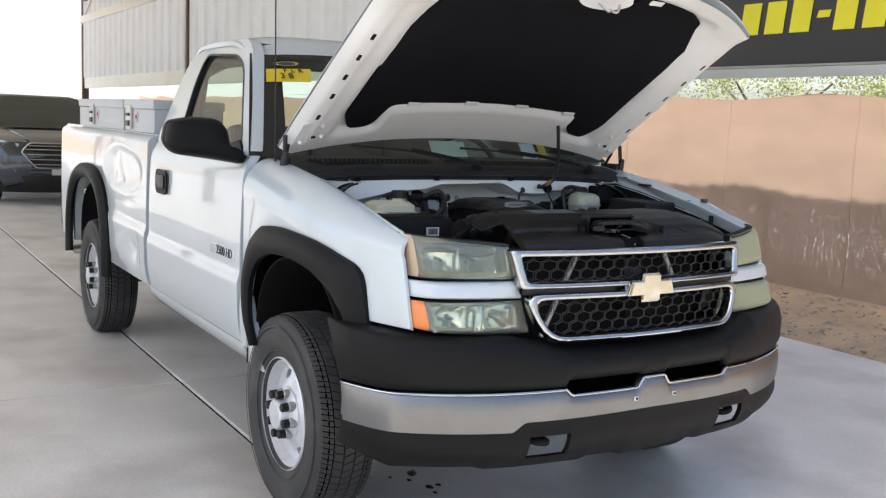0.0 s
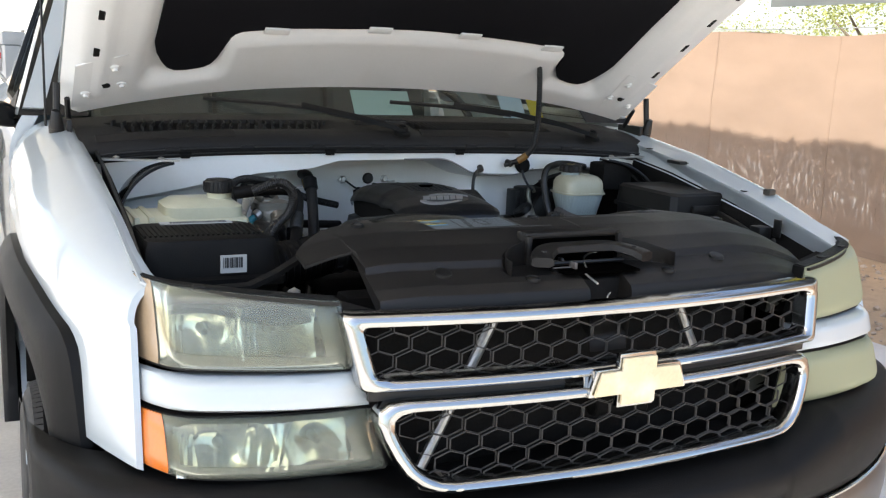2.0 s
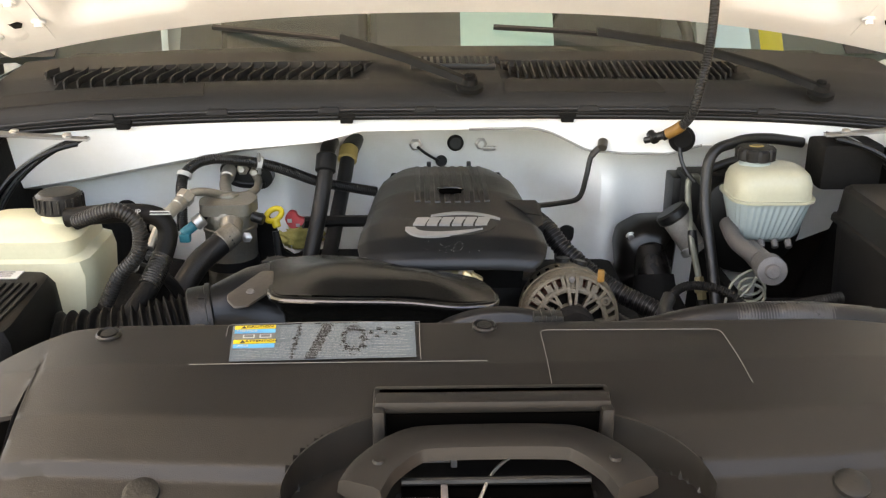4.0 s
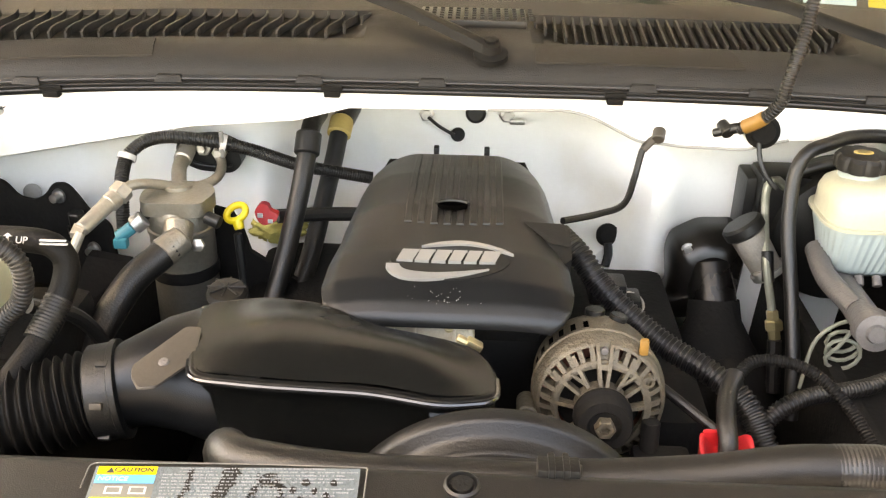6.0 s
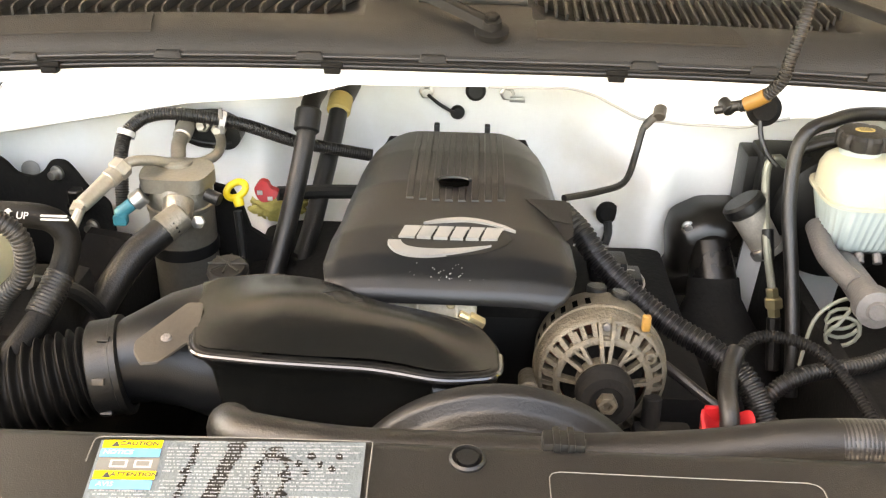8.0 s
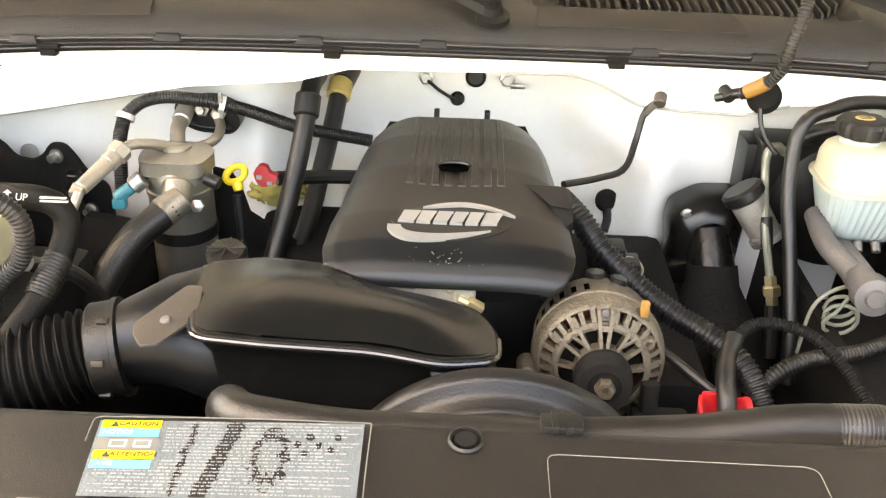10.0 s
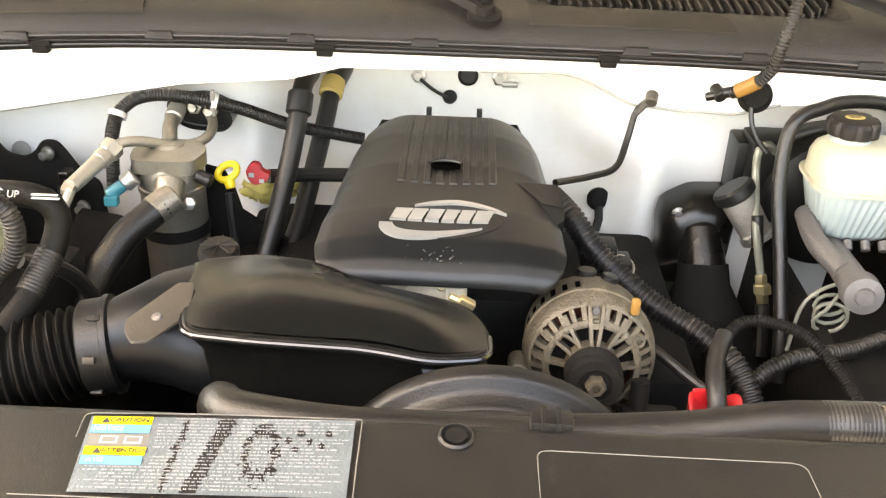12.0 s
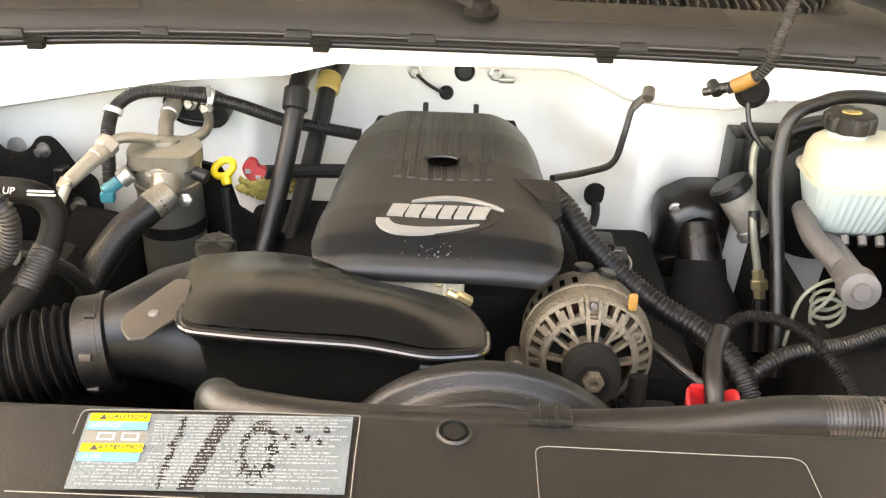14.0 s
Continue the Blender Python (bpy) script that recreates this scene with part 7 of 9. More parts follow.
def quad(x0, x1, v0, v1):
    """Corners on the label: x along it, v from its rear edge to its front."""
    f = lambda x, v: (lerp(lerp(-0.2698, -0.0738, x), lerp(-0.2609, -0.0714, x), v), lerp(lerp(-0.5226, -0.5138, x), lerp(-0.5985, -0.5935, x), v))
    return [f(x0, v0), f(x1, v0), f(x1, v1), f(x0, v1)]


label = part("warning_label", lay(quad(0, 1, 0, 1), 0.0022), LABEL, shroud, "worn silver warning label with peeled patches", smooth=False)
part("label_edge", tube([Vector((x, y, cov_z(x, y) + 0.002)) for x, y in ((-0.2735, -0.545), (-0.2748, -0.528), (-0.2748, -0.5225), (-0.2735, -0.5200), (-0.270, -0.5188), (-0.262, -0.5182), (-0.17, -0.5132), (-0.082, -0.5088), (-0.074, -0.5085), (-0.0705, -0.5096), (-0.0690, -0.5125), (-0.0686, -0.519), (-0.0680, -0.56), (-0.0668, -0.598))], 0.0005, seg=6, step=0.001), GREYLINE, shroud)
part("panel_edge", tube([Vector((x, y, cov_z(x, y) + 0.002)) for x, y in ((0.061, -0.64), (0.061, -0.60), (0.061, -0.549), (0.0615, -0.5425), (0.064, -0.539), (0.069, -0.5378), (0.076, -0.5376), (0.16, -0.5385), (0.238, -0.539), (0.246, -0.5393), (0.2515, -0.541), (0.2545, -0.5445), (0.2555, -0.552), (0.257, -0.60), (0.259, -0.64))], 0.0004, seg=6, step=0.001), GREYLINE, shroud)
part("label_edge", tube([Vector((x, -0.602, cov_z(x, -0.602) + 0.002)) for x in (-0.30, -0.2, -0.1, 0.0)], 0.0004, seg=6), GREYLINE, shroud)
for v0, m, w in ((0.008, YELLOW, 0.235), (0.128, BLUE, 0.235), (0.425, YELLOW, 0.240), (0.550, BLUE, 0.235)):
    part("label_block", lay(quad(0.012, w, v0, v0 + 0.112), 0.0028), m, label, smooth=False)
part("label_block", lay(quad(0.012, 0.24, 0.250, 0.415), 0.0026), GREYLINE, label, smooth=False)
for a in (0.06, 0.150):
    part("label_pictogram", lay(quad(a, a + 0.065, 0.285, 0.385), 0.0030), PAPER, label, smooth=False)
    part("pictogram_mark", lay(quad(a + 0.008, a + 0.057, 0.302, 0.368), 0.0033), GREYLINE, label, smooth=False)
for v0 in (0.02, 0.437):
    part("warning_triangle", lay([quad(0.045, 0, v0 + 0.085, 0)[0], quad(0.078, 0, v0 + 0.085, 0)[0], quad(0.0615, 0, v0 + 0.005, 0)[0]], 0.0032), DASH, label, smooth=False)
face = pose(0, 0, 0, 0, 0, 2.2)
for text, x0, v0, w, m in (("CAUTION", 0.150, 0.066, 0.0064, DASH), ("NOTICE", 0.080, 0.186, 0.0060, PAPER), ("ATTENTION", 0.162, 0.483, 0.0060, DASH), ("AVIS", 0.065, 0.608, 0.0060, PAPER)):
    p = quad(x0, x0, v0, v0)[0]
    lettering("label_word", text, (p[0], p[1], cov_z(*p) + 0.0034), face, w, m, label, depth=0.0002)


def rows_of(quads, lift):
    """Many small flat pieces on the label as one mesh."""
    bm = bmesh.new()
    for q in quads:
        bm.faces.new([bm.verts.new((x, y, cov_z(x, y) + lift)) for x, y in q])
    return bm


rnd = random.Random(11)
letters = []
for k in range(22):
    v0 = 0.030 + 0.0435 * k
    x = (0.262 if v0 < 0.65 else 0.03) + rnd.choice((0, 0, 0.004, 0.06))
    end = rnd.uniform(0.90, 0.975) if k % 5 else rnd.uniform(0.55, 0.9)
    tall = rnd.choice((0.015, 0.016, 0.018))
    while x < end:
        for _ in range(rnd.randint(2, 9)):
            w = rnd.uniform(0.0024, 0.0050)
            up = rnd.choice((0, 0, 0, 0.005))
            if rnd.random() < 0.86:
                letters.append(quad(x, x + w, v0 - up, v0 + tall - rnd.choice((0, 0, 0.004))))
            x += w + 0.0022
        x += 0.0055
part("label_print", rows_of(letters, 0.0033), PRINT, label, smooth=False, kind="stuff")


def worn(x, v):
    """How far the foil is rubbed through: streaks, blots and a few round spots."""
    n = noise.noise((x * 34, v * 15, 2)) * 0.55 + noise.noise((x * 90, v * 50, 5)) * 0.45
    streak = 1.25 - abs(x - lerp(0.525, 0.425, v)) / 0.036
    left = 0.80 - abs(x - lerp(0.365, 0.325, v)) / 0.030 - 0.35 * abs(v - 0.5)
    ring = 1.05 - abs(math.hypot((x - 0.66) / 0.075, (v - 0.47) / 0.40) - 0.75) / 0.42
    fleck = 0.55 - abs(x - 0.49) / 0.05 - 0.6 * v
    spots = max(1.1 - math.hypot((x - a) / 0.020, (v - b) / 0.060) for a, b in ((0.80, 0.20), (0.835, 0.30), (0.885, 0.37), (0.905, 0.20), (0.785, 0.42), (0.755, 0.30)))
    return max(streak + 0.5 * n, left + 1.1 * n, ring + 1.3 * n - 0.25, fleck + n, spots + 0.6 * n)


rubbed = []
for k in range(86):
    v0 = 0.010 + 0.0114 * k
    run = None
    for j in range(141):
        x = 0.262 + 0.0051 * j
        on = worn(x, v0) > 0.42 and j < 140
        if on and run is None:
            run = x
        elif not on and run is not None:
            rubbed.append(quad(run, x, v0, v0 + 0.0118))
            run = None
part("peeled_patch", rows_of(rubbed, 0.0028), SHROUD, label, smooth=False, kind="stuff")
part("cover_clip", join(box(0.058, 0.090, -0.512, -0.494, 1.200, 1.2135, 0.002), box(0.066, 0.071, -0.514, -0.492, 1.203, 1.2155, 0.001), box(0.077, 0.082, -0.514, -0.492, 1.203, 1.2155, 0.001)), BLACK, shroud)
# latch in the hand hole
latch = part("latch", join(box(-0.06, 0.06, -0.79, -0.74, 1.085, 1.135, 0.006), box(-0.09, -0.05, -0.775, -0.745, 1.12, 1.15, 0.004), box(0.05, 0.09, -0.775, -0.745, 1.12, 1.15, 0.004)), DEEP, truck)
part("latch_lever", tube([(-0.016, -0.762, 1.152), (-0.004, -0.735, 1.160), (0.015, -0.712, 1.163), (0.040, -0.700, 1.166), (0.048, -0.702, 1.166)], 0.0016, seg=8), STEEL, latch)
part("latch_spring", tube([(-0.047, -0.880, 1.1225), (-0.040, -0.872, 1.124), (-0.028, -0.862, 1.126)], 0.0012, seg=6), STEEL, latch)
part("latch_tab", join(box(-0.087, -0.040, -0.7035, -0.7005, 1.152, 1.1545, 0.0005), box(-0.040, -0.034, -0.712, -0.698, 1.152, 1.160, 0.001)), IRON, latch)
part("latch_tab", join(box(-0.093, -0.052, -0.7665, -0.7635, 1.1535, 1.156, 0.0005), box(-0.050, -0.044, -0.775, -0.755, 1.152, 1.164, 0.001)), IRON, latch)
part("latch_cable", tube([(-0.052, -0.815, 1.152), (-0.058, -0.84, 1.150), (-0.060, -0.866, 1.146)], 0.0018, seg=8), STEEL, latch)
part("latch_bar", rod((-0.085, -0.742, 1.158), (0.085, -0.742, 1.158), 0.004, seg=8), BLACK, latch)

TOPPLASTIC = mat("yellowed milky plastic", (0.40, 0.385, 0.285), 0.35, var=0.08, scale=12, bump=0.03, coat=0.2)
SLEEVE = mat("dull grey hose sleeve", (0.034, 0.031, 0.028), 0.30, metal=0.25, var=0.25, scale=30, bump=0.1)
# ---- cooling and air box ----
def fan_arc(profile, a0, a1, n=60):
    """A stretch of a turned ring about the fan's axis: (radius, y) pairs."""
    return loft([[Vector((0.034 + r * math.cos(a), y, 1.002 + r * math.sin(a))) for r, y in profile] for a in [lerp(a0, a1, k / n) for k in range(n + 1)]])


fan = part("fan_shroud", fan_arc([(0.158, -0.362), (0.158, -0.376), (0.1545, -0.380), (0.146, -0.382), (0.142, -0.388), (0.134, -0.410), (0.130, -0.440), (0.126, -0.440), (0.128, -0.37), (0.150, -0.360)], -0.3, 2.9), BLACK, truck, "black fan shroud ring", sharp=50)
part("shroud_rib", fan_arc([(0.1395, -0.396), (0.1385, -0.400), (0.1365, -0.402), (0.1365, -0.396)], 0.0, 2.8), BLACK, fan)
part("radiator_hose", tube([(-0.215, -0.345, 1.00), (-0.215, -0.375, 1.08), (-0.208, -0.405, 1.135), (-0.185, -0.432, 1.147), (-0.10, -0.448, 1.148), (0.0, -0.45, 1.148), (0.10, -0.455, 1.15)], 0.020, seg=18), HOSE, truck, "thick black rubber radiator hose")
part("air_bleed_hose", tube([(0.0, -0.448, 1.147), (0.08, -0.446, 1.148), (0.13, -0.446, 1.151), (0.19, -0.450, 1.160), (0.225, -0.455, 1.170), (0.262, -0.458, 1.180), (0.30, -0.460, 1.184), (0.38, -0.460, 1.184), (0.48, -0.45, 1.17), (0.55, -0.41, 1.14)], 0.0195, seg=24), SHROUD, truck)
part("ribbed_sleeve", tube([(0.297, -0.4597, 1.183), (0.32, -0.460, 1.184), (0.38, -0.460, 1.184), (0.46, -0.453, 1.174)], 0.0204, seg=24, pitch=0.0034, depth=0.00028), SLEEVE, truck, "dull silver corrugated hose sleeve")
tank = part("coolant_tank", join(
    loft([[Vector((p.x, p.y, z)) for p in ring_loop(rounded([(-0.80 + i, -0.235 + i), (-0.525 - i, -0.235 + i), (-0.525 - i, -0.075 - i), (-0.80 + i, -0.075 - i)], 0.03), 40)] for z, i in ((0.98, 0.01), (1.15, 0.0), (1.172, 0.004), (1.182, 0.02))]),
    loft([[Vector((p.x, p.y, z)) for p in ring_loop(rounded([(-0.71 + i, -0.225 + i), (-0.54 - i, -0.225 + i), (-0.54 - i, -0.085 - i), (-0.71 + i, -0.085 - i)], 0.03), 40)] for z, i in ((1.16, 0.0), (1.200, 0.002), (1.212, 0.02))])), TANK, truck, "yellowed translucent coolant tank")
part("filler_neck", rod((-0.582, -0.152, 1.20), (-0.582, -0.152, 1.232), 0.027), TANK, tank)
part("tank_cap", lathe([(0, 0.024), (0.027, 0.024), (0.031, 0.020), (0.033, 0.0), (0.032, -0.004), (0, -0.004)], (-0.582, -0.152, 1.228), (0, 0, 1), 40), BLACK, tank, "black screw cap")
for k in range(20):
    a = 2 * math.pi * k / 20
    part("cap_rib", rod((-0.582 + 0.0325 * math.cos(a), -0.152 + 0.0325 * math.sin(a), 1.228), (-0.582 + 0.0325 * math.cos(a), -0.152 + 0.0325 * math.sin(a), 1.247), 0.002, seg=6), BLACK, tank)
for x in (-0.77, -0.74):
    part("tank_rib", box(x - 0.006, x + 0.006, -0.24, -0.08, 1.10, 1.186, 0.004), TANK, tank)
airbox = part("air_filter_box", loft([[Vector((p.x, p.y, z)) for p in ring_loop(rounded([(-0.80 + i, -0.485 + i), (-0.53 - i, -0.485 + i), (-0.545 - i, -0.262 - i), (-0.80 + i, -0.262 - i)], 0.025), 48)] for z, i in ((0.92, 0.02), (1.085, 0.004), (1.09, -0.008), (1.105, -0.008), (1.11, 0.002), (1.165, 0.006), (1.178, 0.012), (1.181, 0.022))]), BELLOW, truck, "black ribbed air filter box")
for k in range(24):
    x = -0.785 + 0.0098 * k
    part("lid_rib", box(x - 0.0024, x + 0.0024, -0.44, -0.325, 1.179, 1.184, 0.001, 1), BELLOW, airbox, smooth=False)
part("paper_label", box(-0.735, -0.59, -0.308, -0.282, 1.1805, 1.1825, 0), PAPER, airbox, "white printed label", smooth=False)
for k in range(3):
    part("print_line", box(-0.715, -0.60, -0.302 + 0.007 * k, -0.300 + 0.007 * k, 1.1825, 1.183, 0), DASH, airbox, smooth=False)
bar_ = part("barcode_label", box(-0.655, -0.605, -0.4875, -0.4825, 1.116, 1.150, 0), PAPER, airbox, "white barcode label", smooth=False)
for k in range(13):
    part("code_bar", box(-0.650 + 0.0030 * k, -0.6488 + 0.0030 * k + 0.0008 * (k % 3), -0.4885, -0.486, 1.126, 1.146, 0), DASH, bar_, smooth=False)
part("lamp_bracket", loft([[(x, y + dy, z + dz) for dy, dz in ((-0.012, -0.006), (0.012, -0.004), (0.012, 0.006), (-0.012, 0.004))] for x, y, z in ((-0.74, -0.55, 1.10), (-0.62, -0.56, 1.105), (-0.565, -0.55, 1.125), (-0.48, -0.50, 1.155))]), DEEP, truck)
part("upper_support", sheet(lambda u, v: (lambda x: Vector((x, lerp(lamp_y(x, 1.12) + 0.03, -0.60 + 0.02 * u, v), lerp(1.100, 1.070, v) + 0.010 * math.sin(9 * u))))(lerp(-0.80, -0.455, u)), 20, 4, 0.008, (0, 0, -1)), DEEP, truck)
part("upper_support", sheet(lambda u, v: (lambda x: Vector((x, lerp(lamp_y(x, 1.12) + 0.03, -0.55, v), lerp(1.105, 1.070, v))))(lerp(0.55, 0.80, u)), 16, 4, 0.008, (0, 0, -1)), DEEP, truck)
for s in (-1, 1):
    part("lamp_cap", sheet(lambda u, v: (lambda x, z: Vector((s * x, lamp_y(x, z) + lerp(0.006, 0.032, v) + 0.06 * u ** 6, z - 0.006 * v)))(lerp(0.530, 0.815, u), lerp(1.129, 1.149, u)), 20, 4, 0.006, (0, 0, -1)), SHROUD, truck, "dark lamp top")
    for x in (0.62, 0.74):
        part("lamp_tab", box(s * x - 0.010, s * x + 0.010, lamp_y(x, 1.14) + 0.022, lamp_y(x, 1.14) + 0.038, lerp(1.129, 1.149, (x - 0.53) / 0.285) - 0.004, lerp(1.129, 1.149, (x - 0.53) / 0.285) + 0.004, 0.002), SHROUD, truck)
part("support_bolt", lathe([(0, 0), (0.012, 0), (0.012, 0.005), (0.007, 0.007), (0, 0.012)], (-0.555, -0.63, 1.105), (0, 0, 1), 6), STEEL, truck)

# ---- air conditioning side ----
acc = part("accumulator", lathe([(0, 0.0), (0.040, 0.0), (0.044, 0.006), (0.044, 0.150), (0.046, 0.152), (0.046, 0.158), (0.044, 0.160), (0.044, 0.180), (0.040, 0.190), (0, 0.190)], (-0.396, 0.105, 0.955), (0, 0, 1), 40), ALU, truck, "dull aluminium air-conditioning accumulator")
part("top_block", loft([[Vector((p.x, p.y, z)) for p in ring_loop(rounded([(-0.438, 0.065), (-0.355, 0.065), (-0.345, 0.115), (-0.365, 0.145), (-0.425, 0.145), (-0.446, 0.11)], 0.015), 36)] for z in (1.140, 1.143, 1.157, 1.160)]), ALU, acc)
part("clamp_band", lathe([(0.0442, 0), (0.0462, 0), (0.0462, 0.017), (0.0442, 0.017)], (-0.396, 0.105, 1.040), (0, 0, 1), 40, False), BLACK, acc)
part("port", rod((-0.385, 0.065, 1.135), (-0.385, 0.045, 1.115), 0.020, seg=18), ALU, acc)
part("port_bolt", lathe([(0, 0), (0.009, 0), (0.009, 0.008), (0.004, 0.010), (0, 0.012)], (-0.358, 0.052, 1.108), (0, -1, 0.3), 6), STEEL, acc)
part("suction_fitting", rod((-0.376, 0.045, 1.122), (-0.398, 0.02, 1.108), 0.019, 0.021, seg=18), ALU, acc)
part("suction_hose", tube([(-0.388, 0.03, 1.114), (-0.405, 0.012, 1.103), (-0.427, -0.015, 1.088), (-0.45, -0.06, 1.055), (-0.46, -0.11, 1.03), (-0.47, -0.16, 0.98)], 0.0195, seg=16), HOSE, truck)
blk = part("evaporator_flange", loft([[Vector((p.x, y, p.y)) for p in ring_loop(rounded([(-0.434, 1.186), (-0.432, 1.160), (-0.407, 1.142), (-0.352, 1.138), (-0.336, 1.154), (-0.344, 1.178), (-0.375, 1.192)], 0.014), 48)] for y in (0.262, 0.236, 0.230)]), BLACK, truck, "black flange with two pipe unions")
part("flange_ridge", tube([(-0.424, 0.228, 1.166), (-0.405, 0.228, 1.153), (-0.375, 0.228, 1.149), (-0.352, 0.228, 1.150)], 0.003, seg=8), BLACK, blk)
for x, z in ((-0.414, 1.177), (-0.391, 1.177), (-0.368, 1.171)):
    part("union_nut", lathe([(0, 0), (0.011, 0), (0.011, 0.010), (0.007, 0.012), (0.006, 0.020), (0, 0.020)], (x, 0.231, z), (0, -1, 0.2), 6), ALU, blk)
part("riser_pipe", tube([(-0.413, 0.220, 1.177), (-0.414, 0.205, 1.173), (-0.415, 0.180, 1.165), (-0.409, 0.155, 1.158), (-0.403, 0.130, 1.150), (-0.402, 0.122, 1.140)], 0.0105, seg=14), ALU, truck)
part("pipe_elbow", rod((-0.414, 0.222, 1.178), (-0.415, 0.196, 1.170), 0.0130, seg=14), PALEALU, truck)
part("liquid_pipe", tube([(-0.368, 0.222, 1.168), (-0.360, 0.203, 1.162), (-0.359, 0.172, 1.156), (-0.375, 0.150, 1.152), (-0.403, 0.125, 1.159), (-0.428, 0.100, 1.173), (-0.449, 0.082, 1.178), (-0.462, 0.068, 1.171), (-0.478, 0.030, 1.160)], 0.0072, seg=12), ALU, truck)
part("pipe_collar", lathe([(0.0125, -0.003), (0.021, -0.002), (0.021, 0.003), (0.0125, 0.005)], (-0.402, 0.124, 1.160), (0, 0.1, 1), 24, False), ALU, truck)
un = part("pipe_union", join(rod((-0.455, 0.074, 1.178), (-0.463, 0.060, 1.170), 0.0150, seg=6), rod((-0.463, 0.060, 1.170), (-0.470, 0.046, 1.165), 0.0125, seg=20)), PALEALU, truck)
part("lower_pipe", rod((-0.468, 0.050, 1.167), (-0.490, 0.000, 1.150), 0.0108, 0.0098, seg=16), PALEALU, un)
part("pipe_head", loft([[(x, y, z + h) for x, y, z in ((-0.501, -0.010, 1.143), (-0.486, -0.012, 1.142), (-0.484, 0.004, 1.148), (-0.500, 0.006, 1.149))] for h in (0.0, 0.004, 0.007)]), PALEALU, un)
part("pipe_tail", rod((-0.489, -0.006, 1.148), (-0.497, -0.035, 1.122), 0.0065, seg=10), PALEALU, un)
part("switch_body", rod((-0.440, 0.08, 1.138), (-0.418, 0.085, 1.142), 0.010, seg=12), BLACK, truck)
con = part("teal_connector", rod((-0.466, 0.053, 1.114), (-0.446, 0.060, 1.128), 0.0088, seg=12), TEAL, truck, "teal sensor connector")
part("connector_tab", box(-0.470, -0.452, 0.042, 0.056, 1.102, 1.116, 0.003), TEAL, con)
part("connector_ring", rod((-0.446, 0.060, 1.128), (-0.432, 0.066, 1.138), 0.0125, seg=14), STEEL, con)
part("service_cap", rod((-0.352, 0.075, 1.138), (-0.332, 0.07, 1.132), 0.009, seg=12), BLACK, truck)
loom = part("loom_conduit", tube([(-0.480, 0.11, 1.10), (-0.482, 0.130, 1.157), (-0.484, 0.150, 1.174), (-0.481, 0.165, 1.187), (-0.462, 0.180, 1.202), (-0.434, 0.190, 1.207), (-0.402, 0.200, 1.2025), (-0.360, 0.205, 1.195), (-0.320, 0.220, 1.180), (-0.259, 0.250, 1.147), (-0.215, 0.265, 1.133), (-0.152, 0.280, 1.117)], 0.0098, seg=14, pitch=0.0036, depth=0.0011), HOSE, truck, "black corrugated wiring conduit")
for p, d in (((-0.4815, 0.163, 1.1855), (0.2, 0.6, 0.75)), ((-0.356, 0.206, 1.194), (1, 0.2, -0.3))):
    part("cable_tie", lathe([(0.0115, -0.004), (0.013, -0.004), (0.013, 0.004), (0.0115, 0.004)], p, d, 20, False), PAPER, loom)
part("tie_mount", box(-0.3585, -0.3525, 0.194, 0.200, 1.176, 1.215, 0.002), GREYLINE, truck)
part("heater_hose", tube([(-0.238, 0.335, 1.200), (-0.240, 0.275, 1.200), (-0.242, 0.238, 1.170), (-0.249, 0.20, 1.120), (-0.262, 0.15, 1.055), (-0.278, 0.10, 0.99), (-0.30, 0.05, 0.92)], 0.0145, seg=16), HOSE, truck)
part("hose_collar", rod((-0.2405, 0.258, 1.196), (-0.2425, 0.236, 1.168), 0.0190, seg=18), BLACK, truck)
part("heater_hose", tube([(-0.206, 0.40, 1.180), (-0.209, 0.355, 1.168), (-0.214, 0.32, 1.135), (-0.224, 0.27, 1.085), (-0.238, 0.20, 1.020), (-0.258, 0.13, 0.96), (-0.27, 0.08, 0.90)], 0.0145, seg=16), HOSE, truck)
part("yellow_clamp", rod((-0.2075, 0.372, 1.178), (-0.2105, 0.345, 1.160), 0.0188, seg=18), TAPE, truck, "ochre hose sleeve")
part("hose_spout", rod((-0.200, 0.44, 1.182), (-0.207, 0.365, 1.175), 0.018, seg=14), BLACK, truck)
dip = part("dipstick", tube([(-0.322 + 0.0135 * math.cos(a), 0.117 + 0.007 * math.sin(a), 1.126 + 0.0085 * math.sin(a) + 0.004 * math.cos(a)) for a in [2 * math.pi * k / 18 for k in range(19)]], 0.0050, seg=12, step=0.003, cap=False), YELLOW, truck, "yellow dipstick loop")
part("dipstick_grip", rod((-0.320, 0.112, 1.118), (-0.316, 0.107, 1.106), 0.008, 0.007, seg=12), YELLOW, dip)
part("dipstick_tube", tube([(-0.319, 0.105, 1.10), (-0.312, 0.09, 1.02), (-0.30, 0.06, 0.92)], 0.006, seg=8), BLACK, dip)
rc = part("red_cap", loft([[Vector((p.x, y + 0.3 * (p.y - 1.09), p.y)) for p in ring_loop(rounded([(-0.320, 1.098), (-0.308, 1.112), (-0.294, 1.109), (-0.290, 1.098), (-0.274, 1.094), (-0.278, 1.082), (-0.290, 1.076), (-0.304, 1.073), (-0.314, 1.082)], 0.006), 40)] for y in (0.200, 0.195, 0.187, 0.185)]), RED, truck, "red plastic filler cap with a white symbol")
for v in rc.data.vertices:
    v.co = Vector((-0.296, 0.193, 1.092)) + (v.co - Vector((-0.296, 0.193, 1.092))) * 0.80
